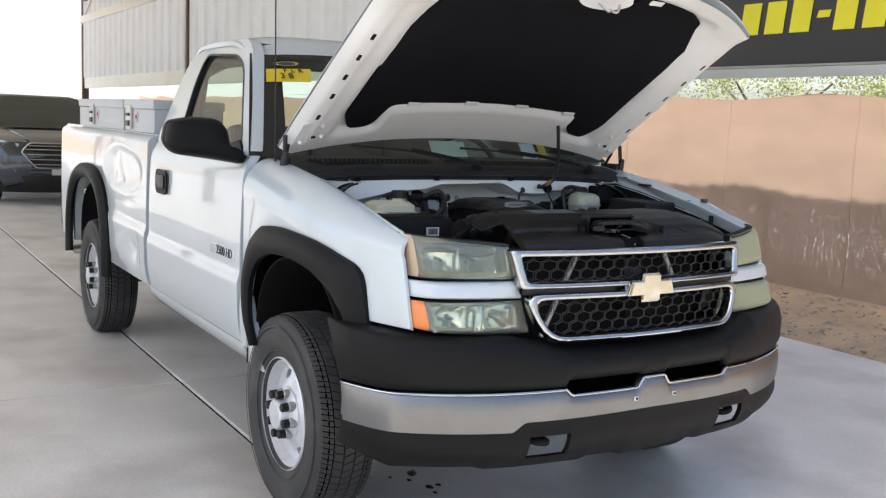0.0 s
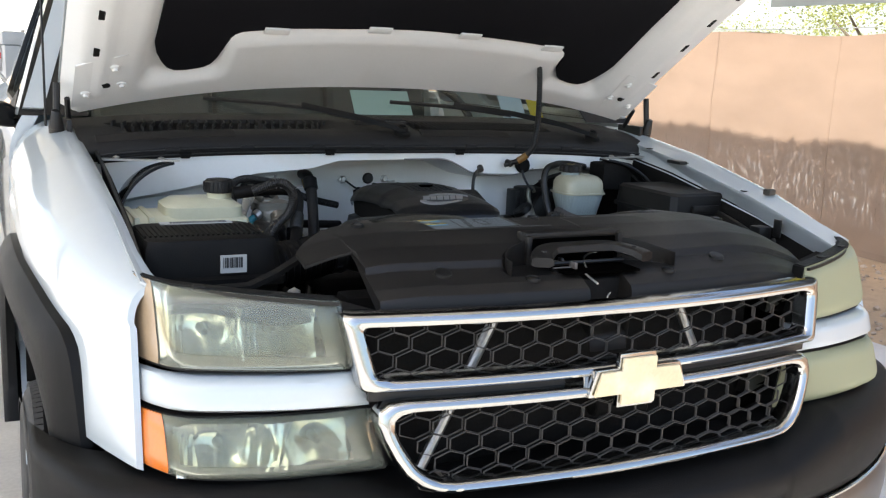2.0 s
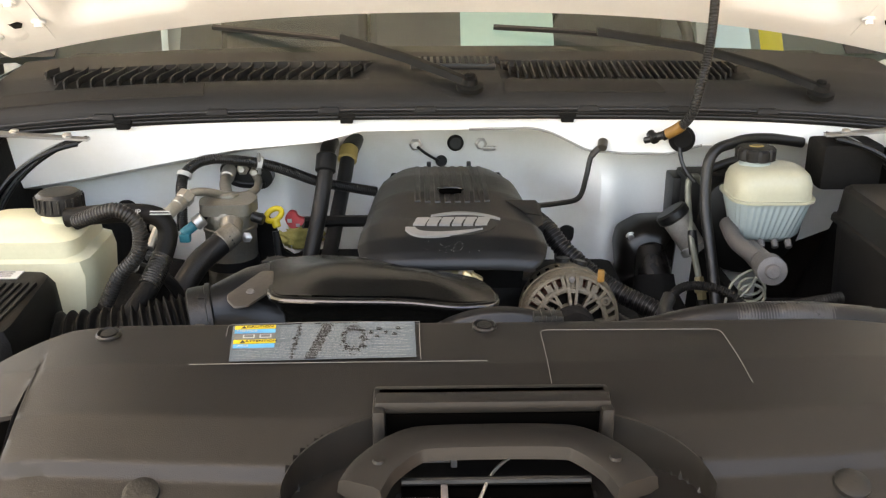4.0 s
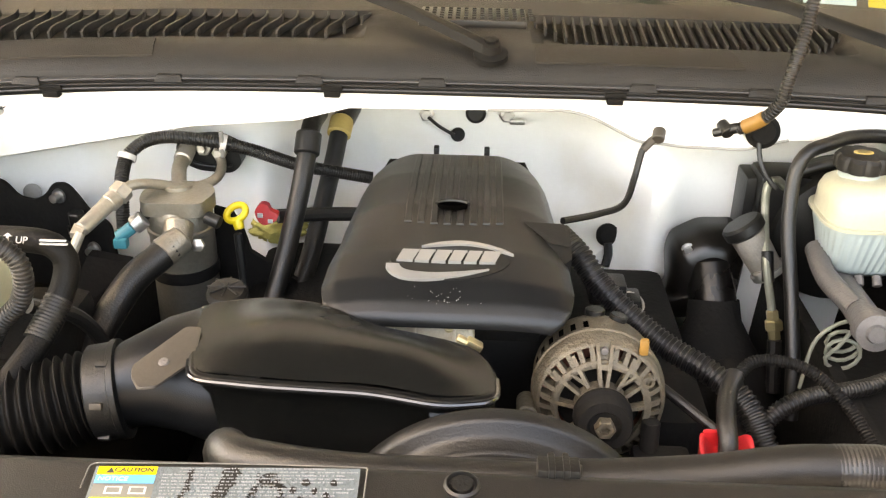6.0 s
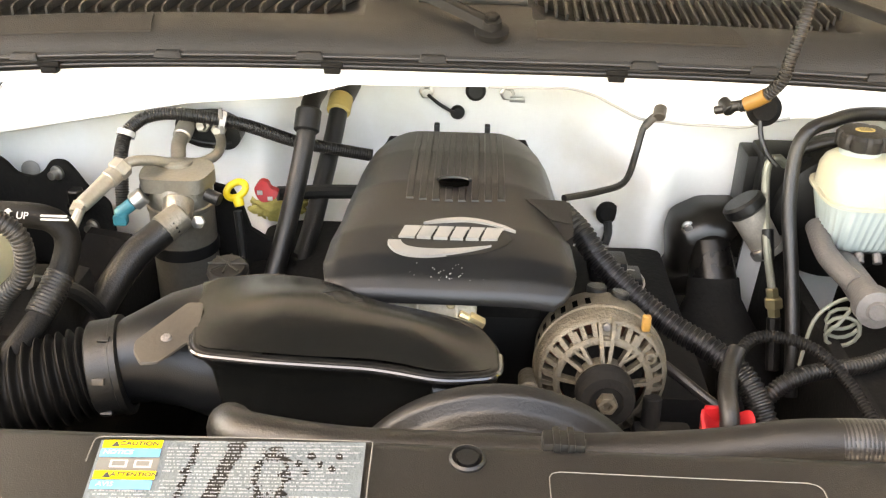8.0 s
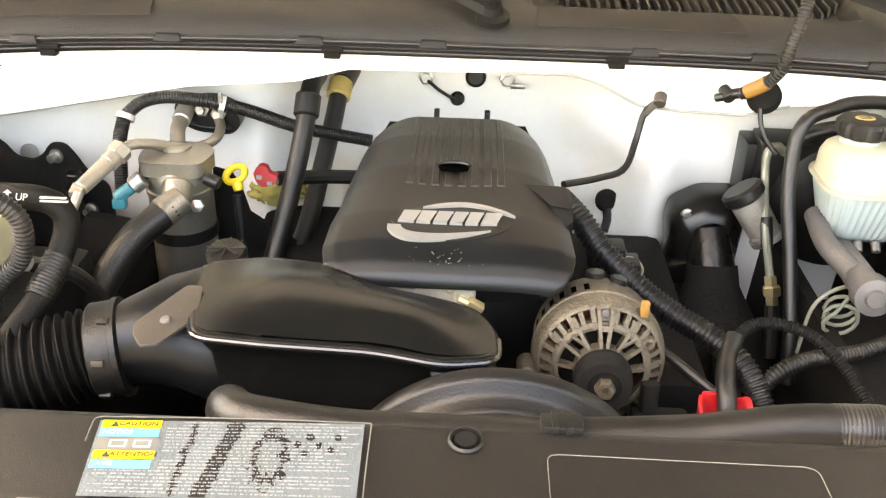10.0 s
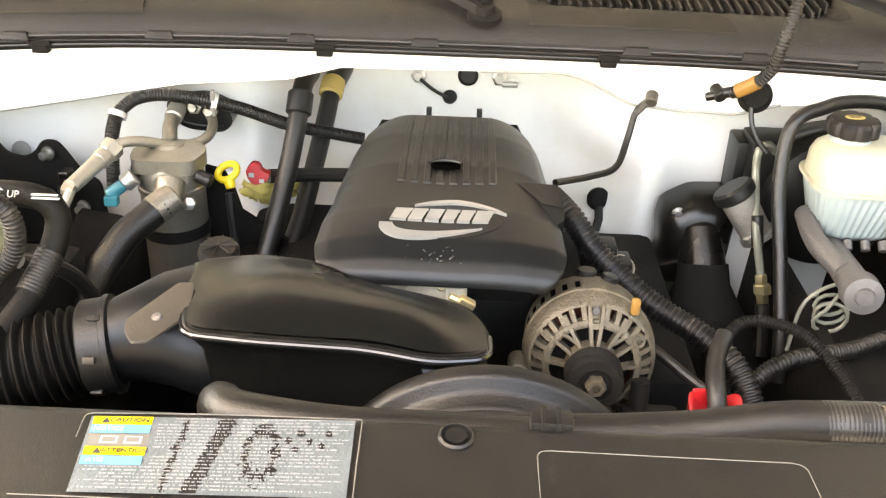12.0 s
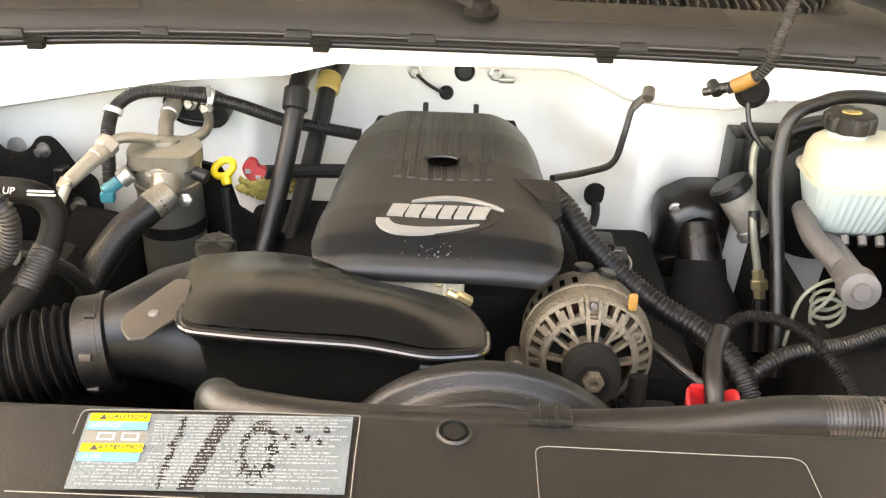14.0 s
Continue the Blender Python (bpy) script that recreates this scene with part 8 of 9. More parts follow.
part("cap_symbol", join(box(-0.3095, -0.3015, 0.1835, 0.186, 1.0885, 1.0955, 0.001), box(-0.2945, -0.287, 0.1825, 0.185, 1.0805, 1.0865, 0.001)), PAPER, rc)
part("cap_tube", tube([(-0.285, 0.21, 1.08), (-0.22, 0.24, 1.072), (-0.15, 0.26, 1.065)], 0.011, seg=10), HOSE, truck)
foam = bmesh.new()
bmesh.ops.create_icosphere(foam, subdivisions=4, radius=1.0)
for v in foam.verts:
    n = 1 + 0.45 * noise.noise(v.co * 2.3) + 0.25 * noise.noise(v.co * 6.0) + 0.12 * noise.noise(v.co * 13.0)
    v.co = Vector((-0.300 + 0.040 * v.co.x * n, 0.275 + 0.020 * v.co.y * n, 1.030 + 0.022 * v.co.z * n))
part("sealer_patch", foam, MASTIC, truck, "ragged yellowed foam sealer")
part("heat_shield", prism([(-0.362, 0.15, 1.118), (-0.338, 0.15, 1.112), (-0.325, 0.15, 1.088), (-0.315, 0.15, 1.050), (-0.25, 0.15, 1.005), (-0.25, 0.15, 0.90), (-0.372, 0.15, 0.90)], (0.0, 0.01, 0)), DEEP, truck)
# support plates at the suspension tower
pl = part("tower_plate", prism([(p.x, 0.195, p.y) for p in rounded([(-0.71, 1.140), (-0.680, 1.127), (-0.665, 1.105), (-0.640, 1.100), (-0.622, 1.112), (-0.612, 1.128), (-0.590, 1.129), (-0.576, 1.110), (-0.562, 1.085), (-0.533, 1.064), (-0.530, 1.000), (-0.545, 0.965), (-0.60, 0.95), (-0.70, 0.97)], 0.010)], (0, 0.008, 0), 0.002), DEEP, truck, "black stamped bracket")
for x, z in ((-0.602, 1.110), (-0.562, 1.025), (-0.655, 1.045)):
    part("bracket_bolt", lathe([(0, 0), (0.011, 0), (0.011, 0.004), (0.0065, 0.005), (0.0065, 0.016), (0, 0.018)], (x, 0.194, z), (-0.3, -1, 0), 12), STEEL, pl)
part("tower_plate", prism([(-0.62, 0.10, 0.90), (-0.50, 0.14, 0.90), (-0.50, 0.16, 1.02), (-0.56, 0.16, 1.03)], (0, 0.02, 0)), DEEP, truck)
part("relay", join(rod((-0.572, 0.172, 1.070), (-0.572, 0.172, 1.094), 0.0125, seg=6), rod((-0.572, 0.172, 1.060), (-0.572, 0.172, 1.074), 0.015, seg=14)), BLACK, truck)
vent = part("tank_vent_hose", tube([(-0.56, -0.19, 1.225), (-0.50, -0.195, 1.232), (-0.445, -0.20, 1.233), (-0.424, -0.202, 1.224), (-0.418, -0.205, 1.205), (-0.424, -0.22, 1.178), (-0.433, -0.25, 1.152), (-0.450, -0.295, 1.128), (-0.47, -0.35, 1.10)], 0.0135, seg=16), BELLOW, truck, "black moulded coolant hose")
lettering("hose_word", "UP", (-0.456, -0.2145, 1.2405), pose(0, 0, 0, 52, 0, -2), 0.0105, PAPER, vent, depth=0.0003)
for x0, x1, z0 in ((-0.437, -0.410, 1.2405), (-0.4375, -0.409, 1.2365)):
    part("print_bar", box(x0, x1, -0.2155, -0.2125, z0, z0 + 0.0012, 0), PAPER, vent, smooth=False)
part("hose_arrow", prism([(-0.472, -0.2150, 1.2375), (-0.4695, -0.2150, 1.2375), (-0.4695, -0.2120, 1.2435), (-0.466, -0.2120, 1.2435), (-0.4705, -0.2105, 1.2465), (-0.475, -0.2120, 1.2435), (-0.472, -0.2120, 1.2435)], (0, -0.0006, 0.0006)), PAPER, vent, smooth=False)
part("hose_sleeve", tube([(-0.424, -0.222, 1.178), (-0.430, -0.238, 1.164), (-0.437, -0.258, 1.149)], 0.0150, seg=16, pitch=0.004, depth=0.0008), HOSE, vent)
part("loom_branch", tube([(-0.53, -0.24, 1.235), (-0.475, -0.25, 1.255), (-0.448, -0.25, 1.240), (-0.443, -0.25, 1.215), (-0.452, -0.25, 1.188), (-0.478, -0.25, 1.160), (-0.50, -0.25, 1.12)], 0.0105, seg=12, pitch=0.0045, depth=0.0014), HOSE, truck)
part("side_hose", tube([(-0.47, -0.20, 1.155), (-0.44, -0.16, 1.12), (-0.425, -0.13, 1.06), (-0.42, -0.12, 0.98)], 0.009, seg=10), HOSE, truck)
part("tower_box", box(-0.60, -0.46, -0.22, -0.05, 0.98, 1.10, 0.02), DEEP, truck)
oc = part("oil_cap", lathe([(0, 0.0), (0.024, 0.0), (0.026, 0.010), (0.022, 0.016), (0, 0.017)], (-0.295, -0.055, 1.088), (0, -0.2, 1), 24), SHROUD, truck, "grey oil filler cap")
for k in range(4):
    a = math.pi * k / 4
    part("cap_grip", rod((-0.295 + 0.024 * math.cos(a), -0.055 + 0.024 * math.sin(a), 1.106), (-0.295 - 0.024 * math.cos(a), -0.055 - 0.024 * math.sin(a), 1.105), 0.0014, seg=6), SHROUD, oc)

# ---- brake side ----
def reservoir_ring(z, i, flute=0.0):
    loop = ring_loop(rounded([(0.452 + i, 0.024 + i), (0.592 - i, 0.024 + i), (0.592 - i, 0.142 - i), (0.452 + i, 0.142 - i)], 0.040, 8), 220)
    mid = Vector((0.522, 0.083))
    return [Vector((q.x, q.y, z)) for q in [p + (mid - p).normalized() * flute * (0.5 - 0.5 * math.cos(2 * math.pi * k / 220 * 40)) ** 0.6 for k, p in enumerate(loop)]]


res = part("brake_reservoir", loft([reservoir_ring(z, i, f) for z, i, f in ((1.090, 0.034, 0), (1.098, 0.022, 0.0010), (1.106, 0.014, 0.0022), (1.155, 0.004, 0.0022), (1.163, 0.003, 0.0008), (1.167, 0.003, 0))]), RESERV, truck, "milky plastic brake fluid reservoir", sharp=60)
part("reservoir_seam", loft([reservoir_ring(z, i) for z, i in ((1.166, 0.004), (1.1665, -0.002), (1.1705, -0.002), (1.171, 0.004))]), TOPPLASTIC, res)
part("reservoir_top", loft([reservoir_ring(z, i) for z, i in ((1.170, 0.003), (1.196, 0.004), (1.208, 0.008), (1.216, 0.016), (1.220, 0.028), (1.221, 0.048))]), TOPPLASTIC, res, "yellowed upper half", sharp=60)
part("reservoir_neck", rod((0.499, 0.092, 1.212), (0.499, 0.092, 1.230), 0.026), RESERV, res)


def cap_ring(r, z, wave):
    return [Vector((0.499 + q * math.cos(a), 0.092 + q * math.sin(a), z)) for a, q in [(2 * math.pi * k / 96, r + wave * abs(math.cos(2 * math.pi * k / 96 * 4.5)) ** 0.5) for k in range(96)]]


rcap = part("reservoir_cap", loft([cap_ring(0.026, 1.227, 0.004), cap_ring(0.029, 1.229, 0.005), cap_ring(0.029, 1.244, 0.005), cap_ring(0.026, 1.2485, 0.004), cap_ring(0.020, 1.2495, 0.0)]), SHROUD, res, "dark grey fluted cap")
part("cap_print", moved(lathe([(0, 0), (0.0125, 0), (0.0125, 0.0012), (0, 0.0012)], (0, 0, 0), (0, 0, 1), 28), Matrix.Translation((0.499, 0.092, 1.2493)) @ Matrix.Diagonal((1, 0.62, 1, 1))), TAPE, rcap)
for k in range(3):
    part("print_bar", box(0.491, 0.507, 0.0875 + 0.004 * k, 0.0888 + 0.004 * k, 1.2504, 1.2508, 0), SHROUD, rcap, smooth=False)
mc = part("master_cylinder", rod((0.500, 0.12, 1.070), (0.472, -0.10, 1.103), 0.017, 0.019, seg=24), IRON, truck, "cast aluminium brake master cylinder")
part("cylinder_end", lathe([(0, 0.03), (0.010, 0.03), (0.012, 0.026), (0.0225, 0.024), (0.0235, 0.0), (0, 0.0)], (0.4740, -0.092, 1.102), (-0.12, -0.98, 0.15), 28), IRON, mc)
part("cylinder_neck", tube([(0.463, 0.09, 1.112), (0.458, 0.02, 1.105), (0.472, -0.05, 1.10)], 0.014, seg=14), IRON, mc)
for x in (0.505, 0.528, 0.551):
    part("fluid_outlet", rod((x, 0.03, 1.090), (x, 0.04, 1.10), 0.006, seg=10), IRON, mc)
boost = part("brake_booster", lathe([(0, 0), (0.098, 0.0), (0.11, 0.02), (0.11, 0.05), (0.098, 0.08), (0.05, 0.10), (0, 0.10)], (0.54, 0.28, 1.075), (0, -1, 0), 48), BLACK, truck, "black brake booster drum")
COLUMN = mat("glossy black casting", (0.0062, 0.0052, 0.0044), 0.26, var=0.2, bump=0.03, fine=300, spec=0.42)
colm = part("steering_column_joint", join(
    loft([[Vector((lerp(0.355, p.x, k), y, lerp(1.0, p.y, k) - 0.014)) for p in ring_loop(rounded([(0.301, 1.037), (0.307, 1.066), (0.345, 1.088), (0.400, 1.090), (0.418, 1.05), (0.412, 0.945), (0.316, 0.935), (0.292, 0.938), (0.288, 0.970), (0.309, 0.980)], 0.010), 72)] for y, k in ((0.268, 1.0), (0.246, 1.0), (0.236, 0.985), (0.222, 0.94), (0.208, 0.85), (0.199, 0.70), (0.194, 0.45), (0.192, 0.1))]),
    rod((0.360, 0.218, 1.030), (0.366, 0.165, 0.955), 0.0300, 0.0365, seg=32, bev=0.010)), COLUMN, truck, "glossy black steering column joint")
part("joint_skirt", lathe([(0.0365, 0.0), (0.040, -0.03), (0.057, -0.065), (0.088, -0.12), (0.092, -0.16)], (0.363, 0.172, 0.985), (-0.02, 0.42, 0.90), 36, False), DEEP, colm)
for x, z in ((0.325, 1.046), (0.311, 0.950)):
    part("joint_bolt", lathe([(0, 0), (0.0095, 0), (0.0095, 0.003), (0.006, 0.004), (0.006, 0.009), (0, 0.010)], (x, 0.214, z), (0, -1, 0), 12), STEEL, colm)
def side_panel(u, v):
    """The bulkhead's lower flank beside the steering column."""
    return Vector((lerp(0.395, 0.600, u), 0.222 + 0.05 * u * u + 0.03 * (1 - v), lerp(0.86, 1.03, v)))


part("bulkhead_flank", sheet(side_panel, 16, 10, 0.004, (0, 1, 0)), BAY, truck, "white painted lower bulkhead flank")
part("vacuum_module", join(box(0.400, 0.458, 0.23, 0.29, 1.06, 1.155, 0.006), box(0.415, 0.50, 0.21, 0.28, 1.09, 1.165, 0.010)), BLACK, truck)
DUSTGREY = mat("dusty grey housing", (0.24, 0.222, 0.195), 0.5, metal=0.2, var=0.25, scale=30, bump=0.2, fine=300, stain=(0.10, 0.09, 0.075), stain_amount=0.6, stain_scale=18)
sol = part("solenoid", rod((0.386, 0.163, 1.106), (0.428, 0.150, 1.044), 0.0250, 0.0220, seg=24), DUSTGREY, truck, "dusty grey solenoid with a black cap")
part("solenoid_cap", rod((0.3805, 0.165, 1.114), (0.392, 0.161, 1.098), 0.0300, seg=24, bev=0.004), BLACK, sol)
part("solenoid_ring", lathe([(0.0265, 0), (0.0270, 0.004), (0.0265, 0.008), (0.020, 0.008), (0.020, 0.0)], (0.430, 0.1495, 1.043), (-0.57, 0.18, 0.80), 28, False), STEEL, sol)
part("solenoid_clip", rod((0.409, 0.136, 1.052), (0.416, 0.133, 1.042), 0.010, seg=12), STEEL, sol)
part("brake_pipe", tube([(0.445, 0.20, 1.155), (0.428, 0.19, 1.170), (0.416, 0.185, 1.160), (0.416, 0.175, 1.125), (0.414, 0.125, 1.070), (0.4235, 0.104, 1.018), (0.4255, 0.099, 1.006)], 0.006, seg=10), TANTUBE, truck)
part("pipe_sleeve", rod((0.4155, 0.135, 1.085), (0.4185, 0.118, 1.045), 0.0085, seg=12), BLACK, truck)
bf = part("brake_union", rod((0.425, 0.10, 1.010), (0.431, 0.085, 0.972), 0.009, seg=6), BRASS, truck)
part("union_nut", rod((0.4275, 0.094, 0.998), (0.4295, 0.089, 0.984), 0.013, seg=6), BRASS, bf)
part("clutch_hose", rod((0.431, 0.085, 0.972), (0.434, 0.06, 0.90), 0.010, seg=10), HOSE, bf)
part("vacuum_hose", tube([(0.62, 0.20, 1.228), (0.56, 0.19, 1.238), (0.51, 0.17, 1.242), (0.475, 0.145, 1.241), (0.445, 0.13, 1.235), (0.430, 0.122, 1.215), (0.4245, 0.11, 1.18), (0.4225, 0.085, 1.13), (0.428, 0.05, 1.065), (0.429, 0.0, 0.99), (0.43, -0.03, 0.92)], 0.0095, seg=14), HOSE, truck)
part("vacuum_hose", tube([(0.445, 0.17, 1.186), (0.48, 0.17, 1.20), (0.53, 0.16, 1.215)], 0.008, seg=12), HOSE, truck)
coil = []
for k in range(37):
    a = 2 * math.pi * k / 12
    coil.append(Vector((0.468 + 0.0215 * math.cos(a), -0.055 + 0.004 * k / 12, 1.026 + 0.018 * math.sin(a) + 0.010 * k / 12)))
part("coiled_brake_line", tube([Vector((0.42, -0.06, 0.99)), Vector((0.43, -0.05, 1.05)), Vector((0.455, -0.045, 1.075)), Vector((0.478, -0.045, 1.078))] + coil[4:], 0.0026, seg=8), TANTUBE, truck)
# harness past the alternator
part("main_loom", tube([(0.115, 0.03, 1.150), (0.140, 0.0, 1.135), (0.165, -0.025, 1.108), (0.206, -0.055, 1.078), (0.246, -0.085, 1.058), (0.292, -0.12, 1.045), (0.325, -0.155, 1.028), (0.345, -0.19, 0.99), (0.36, -0.22, 0.92)], 0.0158, seg=20, pitch=0.0064, depth=0.0021), HOSE, truck, "thick corrugated wiring conduit")
part("sensor_plug", join(box(0.165, 0.215, 0.06, 0.10, 1.03, 1.062, 0.006), box(0.200, 0.235, 0.05, 0.09, 1.02, 1.045, 0.005)), BLACK, truck)
part("sensor_ring", lathe([(0.016, 0), (0.018, 0), (0.018, 0.004), (0.016, 0.004)], (0.222, 0.06, 1.035), (0.3, -0.5, 1), 20, False), STEEL, truck)
part("valve_cover", box(0.13, 0.30, -0.14, 0.26, 0.93, 0.99, 0.02), DEEP, truck)
part("valve_cover", box(-0.32, -0.16, -0.10, 0.30, 0.95, 1.00, 0.02), DEEP, truck)
part("engine_line", tube([(0.19, -0.14, 1.07), (0.25, -0.20, 1.05), (0.30, -0.24, 1.02), (0.32, -0.26, 0.95)], 0.006, seg=10), HOSE, truck)
part("battery_lead", tube([(0.268, -0.294, 1.045), (0.2685, -0.290, 1.072), (0.270, -0.262, 1.088), (0.279, -0.228, 1.095), (0.290, -0.208, 1.105)], 0.0100, seg=14), HOSE, truck)
bc = part("battery_cable", tube([(0.2795, -0.226, 1.096), (0.305, -0.20, 1.113), (0.335, -0.20, 1.118), (0.370, -0.215, 1.113), (0.398, -0.245, 1.094), (0.414, -0.28, 1.075), (0.43, -0.33, 1.05)], 0.0070, seg=12, pitch=0.0036, depth=0.0010), BELLOW, truck)
def boot_ring(i, z, wave):
    out = []
    for p in ring_loop(rounded([(0.242 + i, -0.318 + i), (0.295 - i, -0.318 + i), (0.295 - i, -0.270 - i), (0.242 + i, -0.270 - i)], 0.013, 5), 48):
        side = abs(p.x - 0.2685) / 0.0265
        back = max(0.0, (p.y + 0.30) / 0.03)
        out.append(Vector((p.x, p.y, z + wave * (0.016 * side ** 1.5 * back - 0.010 * (1 - side) * (1 - back)))))
    return out


boot = part("positive_boot", loft([boot_ring(0.002, 1.03, 0), boot_ring(0.0, 1.050, 0.3), boot_ring(-0.001, 1.0615, 1), boot_ring(0.0015, 1.0635, 1), boot_ring(0.005, 1.0615, 1), boot_ring(0.0075, 1.050, 0.2), boot_ring(0.016, 1.044, 0)]), RED, truck, "red battery terminal boot", sharp=60)
part("boot_flap", box(0.246, 0.264, -0.276, -0.268, 1.058, 1.0775, 0.004), RED, boot)
part("lower_loom", tube([(0.60, -0.08, 1.045), (0.522, -0.10, 1.040), (0.47, -0.12, 1.034), (0.39, -0.15, 1.036), (0.35, -0.165, 1.015), (0.32, -0.18, 0.96), (0.30, -0.19, 0.90)], 0.0105, seg=12, pitch=0.0048, depth=0.0015), HOSE, truck)
part("lower_hose", tube([(0.30, -0.32, 1.02), (0.33, -0.30, 1.06), (0.38, -0.30, 1.055), (0.43, -0.33, 1.02)], 0.010, seg=10), HOSE, truck)
part("steering_shaft", rod((0.36, 0.05, 0.95), (0.33, -0.25, 0.82), 0.018, seg=14), DEEP, truck)
part("exhaust_heat_plate", box(0.30, 0.52, -0.30, 0.20, 0.74, 0.76, 0.006), DEEP, truck)
fuse = part("fuse_box", loft([[Vector((p.x, p.y, z)) for p in ring_loop(rounded([(0.615 + i, -0.235 + i), (0.835 - i, -0.235 + i), (0.835 - i, 0.035 - i), (0.615 + i, 0.035 - i)], 0.012), 40)] for z, i in ((1.00, 0.01), (1.140, 0.004), (1.142, -0.004), (1.150, -0.004), (1.152, 0.002), (1.196, 0.006), (1.203, 0.014))]), SHROUD, truck, "black under-bonnet fuse box")
part("fuse_latch", box(0.68, 0.77, -0.244, -0.234, 1.150, 1.172, 0.004), SHROUD, fuse)
part("booster_bracket", box(0.615, 0.72, 0.09, 0.17, 1.17, 1.25, 0.01), DEEP, truck)
part("battery", box(0.585, 0.79, -0.50, -0.24, 0.95, 1.09, 0.012), DEEP, truck)
part("battery_clamp", box(0.64, 0.67, -0.46, -0.43, 1.085, 1.105, 0.004), RED, truck)
for k in range(5):
    part("wing_cable", tube([(0.60 + 0.03 * k, -0.56 + 0.02 * k, 1.07), (0.66 + 0.02 * k, -0.48, 1.105 + 0.004 * k), (0.73, -0.40 - 0.02 * k, 1.11), (0.76, -0.30, 1.12 + 0.006 * k), (0.775, -0.18, 1.16)], 0.006, seg=8), HOSE, truck)
part("wing_relay", box(0.715, 0.755, -0.46, -0.42, 1.115, 1.15, 0.006), BLACK, truck)
part("wing_clip", box(0.815, 0.838, -0.377, -0.353, rail(-0.365) - 0.004, rail(-0.365) + 0.012, 0.003), DUSTY, truck)
part("wing_clip", box(0.752, 0.757, -0.49, -0.465, rail(-0.48) - 0.065, rail(-0.48) - 0.02, 0.002), BLACK, truck)
part("wing_clip", box(0.772, 0.80, -0.06, 0.0, rail(-0.03) - 0.022, rail(-0.03) - 0.012, 0.003), BLACK, truck)
for y in (-0.30, -0.05, 0.12):
    part("rail_hole", lathe([(0, -0.001), (0.010, -0.001), (0.010, 0.001), (0, 0.001)], (0.80, y, rail(y) - 0.014), (0, 0, 1), 16), DEEP, truck)
for s in (-1, 1):
    part("cowl_stay", prism([(s * 0.62, 0.10, 1.262), (s * 0.80, 0.14, 1.262), (s * 0.80, 0.17, 1.262), (s * 0.62, 0.115, 1.262)], (0, 0, 0.004)), STEEL, truck)
    def drain(u, v, s=s):
        a, b = math.pi / 2 * u, math.pi * v
        p = Vector((lerp(0.635, 0.775, math.sin(a)), lerp(0.150, 0.075, u) - 0.052 * math.sin(b) - 0.03 * u * (1 - math.cos(b)) / 2, 1.258 - 0.115 * (1 - math.cos(a)) - 0.020 * (1 - math.cos(b)) * u))
        return Vector((s * p.x, p.y, p.z))
    channel = part("drain_channel", sheet(drain, 24, 14, 0.004, (0, 1, 0)), LIP, truck, "glossy black drain channel")
    part("channel_rib", tube([drain(k / 12, 0.5) + Vector((0, -0.003, 0.001)) for k in range(13)], 0.004, seg=8), BLACK, channel)
    part("channel_rib", tube([drain(k / 12, 0.98) + Vector((0, -0.003, 0)) for k in range(13)], 0.004, seg=8), BLACK, channel)
    for x in (0.66, 0.76):
        part("stay_screw", lathe([(0, 0), (0.008, 0), (0.008, 0.004), (0.004, 0.006), (0, 0.006)], (s * x, 0.12 + (x - 0.66) * 0.3, 1.266), (0, -0.2, 1), 8), STEEL, truck)

# ---- toolboxes on the bed rail ----
def toolbox(y0, y1, z=1.386):
    t = thing("toolbox", "grey painted steel truck toolbox on the bed rail", "toolbox", "toolboxes")
    part("body", box(-0.945, -0.56, y0, y1, z, z + 0.130, 0.006), TOOLBOX, t)
    part("lid", box(-0.953, -0.552, y0 - 0.006, y1 + 0.006, z + 0.131, z + 0.184, 0.010), TOOLBOX, t)
    for y in ((y0 + y1) / 2 + 0.18, ):
        l = part("latch", box(-0.962, -0.946, y - 0.05, y + 0.05, z + 0.015, z + 0.150, 0.004), STEEL, t)
        part("latch_handle", box(-0.970, -0.960, y - 0.036, y + 0.036, z + 0.03, z + 0.062, 0.003), BLACK, l)
        part("latch_hook", box(-0.972, -0.960, y - 0.036, y + 0.036, z + 0.088, z + 0.105, 0.003), BLACK, l)
        part("lock_plate", lathe([(0, 0), (0.030, 0), (0.030, 0.004), (0, 0.004)], (-0.946, y - 0.14, z + 0.085), (-1, 0, 0), 20), PAPER, t)
        part("lock", lathe([(0, 0), (0.014, 0), (0.012, 0.004), (0, 0.005)], (-0.950, y - 0.14, z + 0.085), (-1, 0, 0), 20), RED, t)
    return t


toolbox(1.95, 2.60)
toolbox(2.64, 3.92)

# ---- parked car behind ----
SUVLAMP = mat("clear lamp unit", (0.30, 0.31, 0.33), 0.15, metal=0.6, var=0.3, scale=12)
suv = thing("parked_suv", "dark blue-grey sport utility car parked with its nose this way", "car", at=(0.40, 12.2, 0))


def suv_ring(y, w, z0, z1, roof_w, zr):
    pts = [(-w * 0.9, z0), (w * 0.9, z0), (w, z0 + 0.15), (w, z1 - 0.1), (w * 0.96, z1), (roof_w, zr - 0.06), (roof_w * 0.85, zr), (-roof_w * 0.85, zr), (-roof_w, zr - 0.06), (-w * 0.96, z1), (-w, z1 - 0.1), (-w, z0 + 0.15)]
    return [Vector((x, y, z)) for x, z in pts]


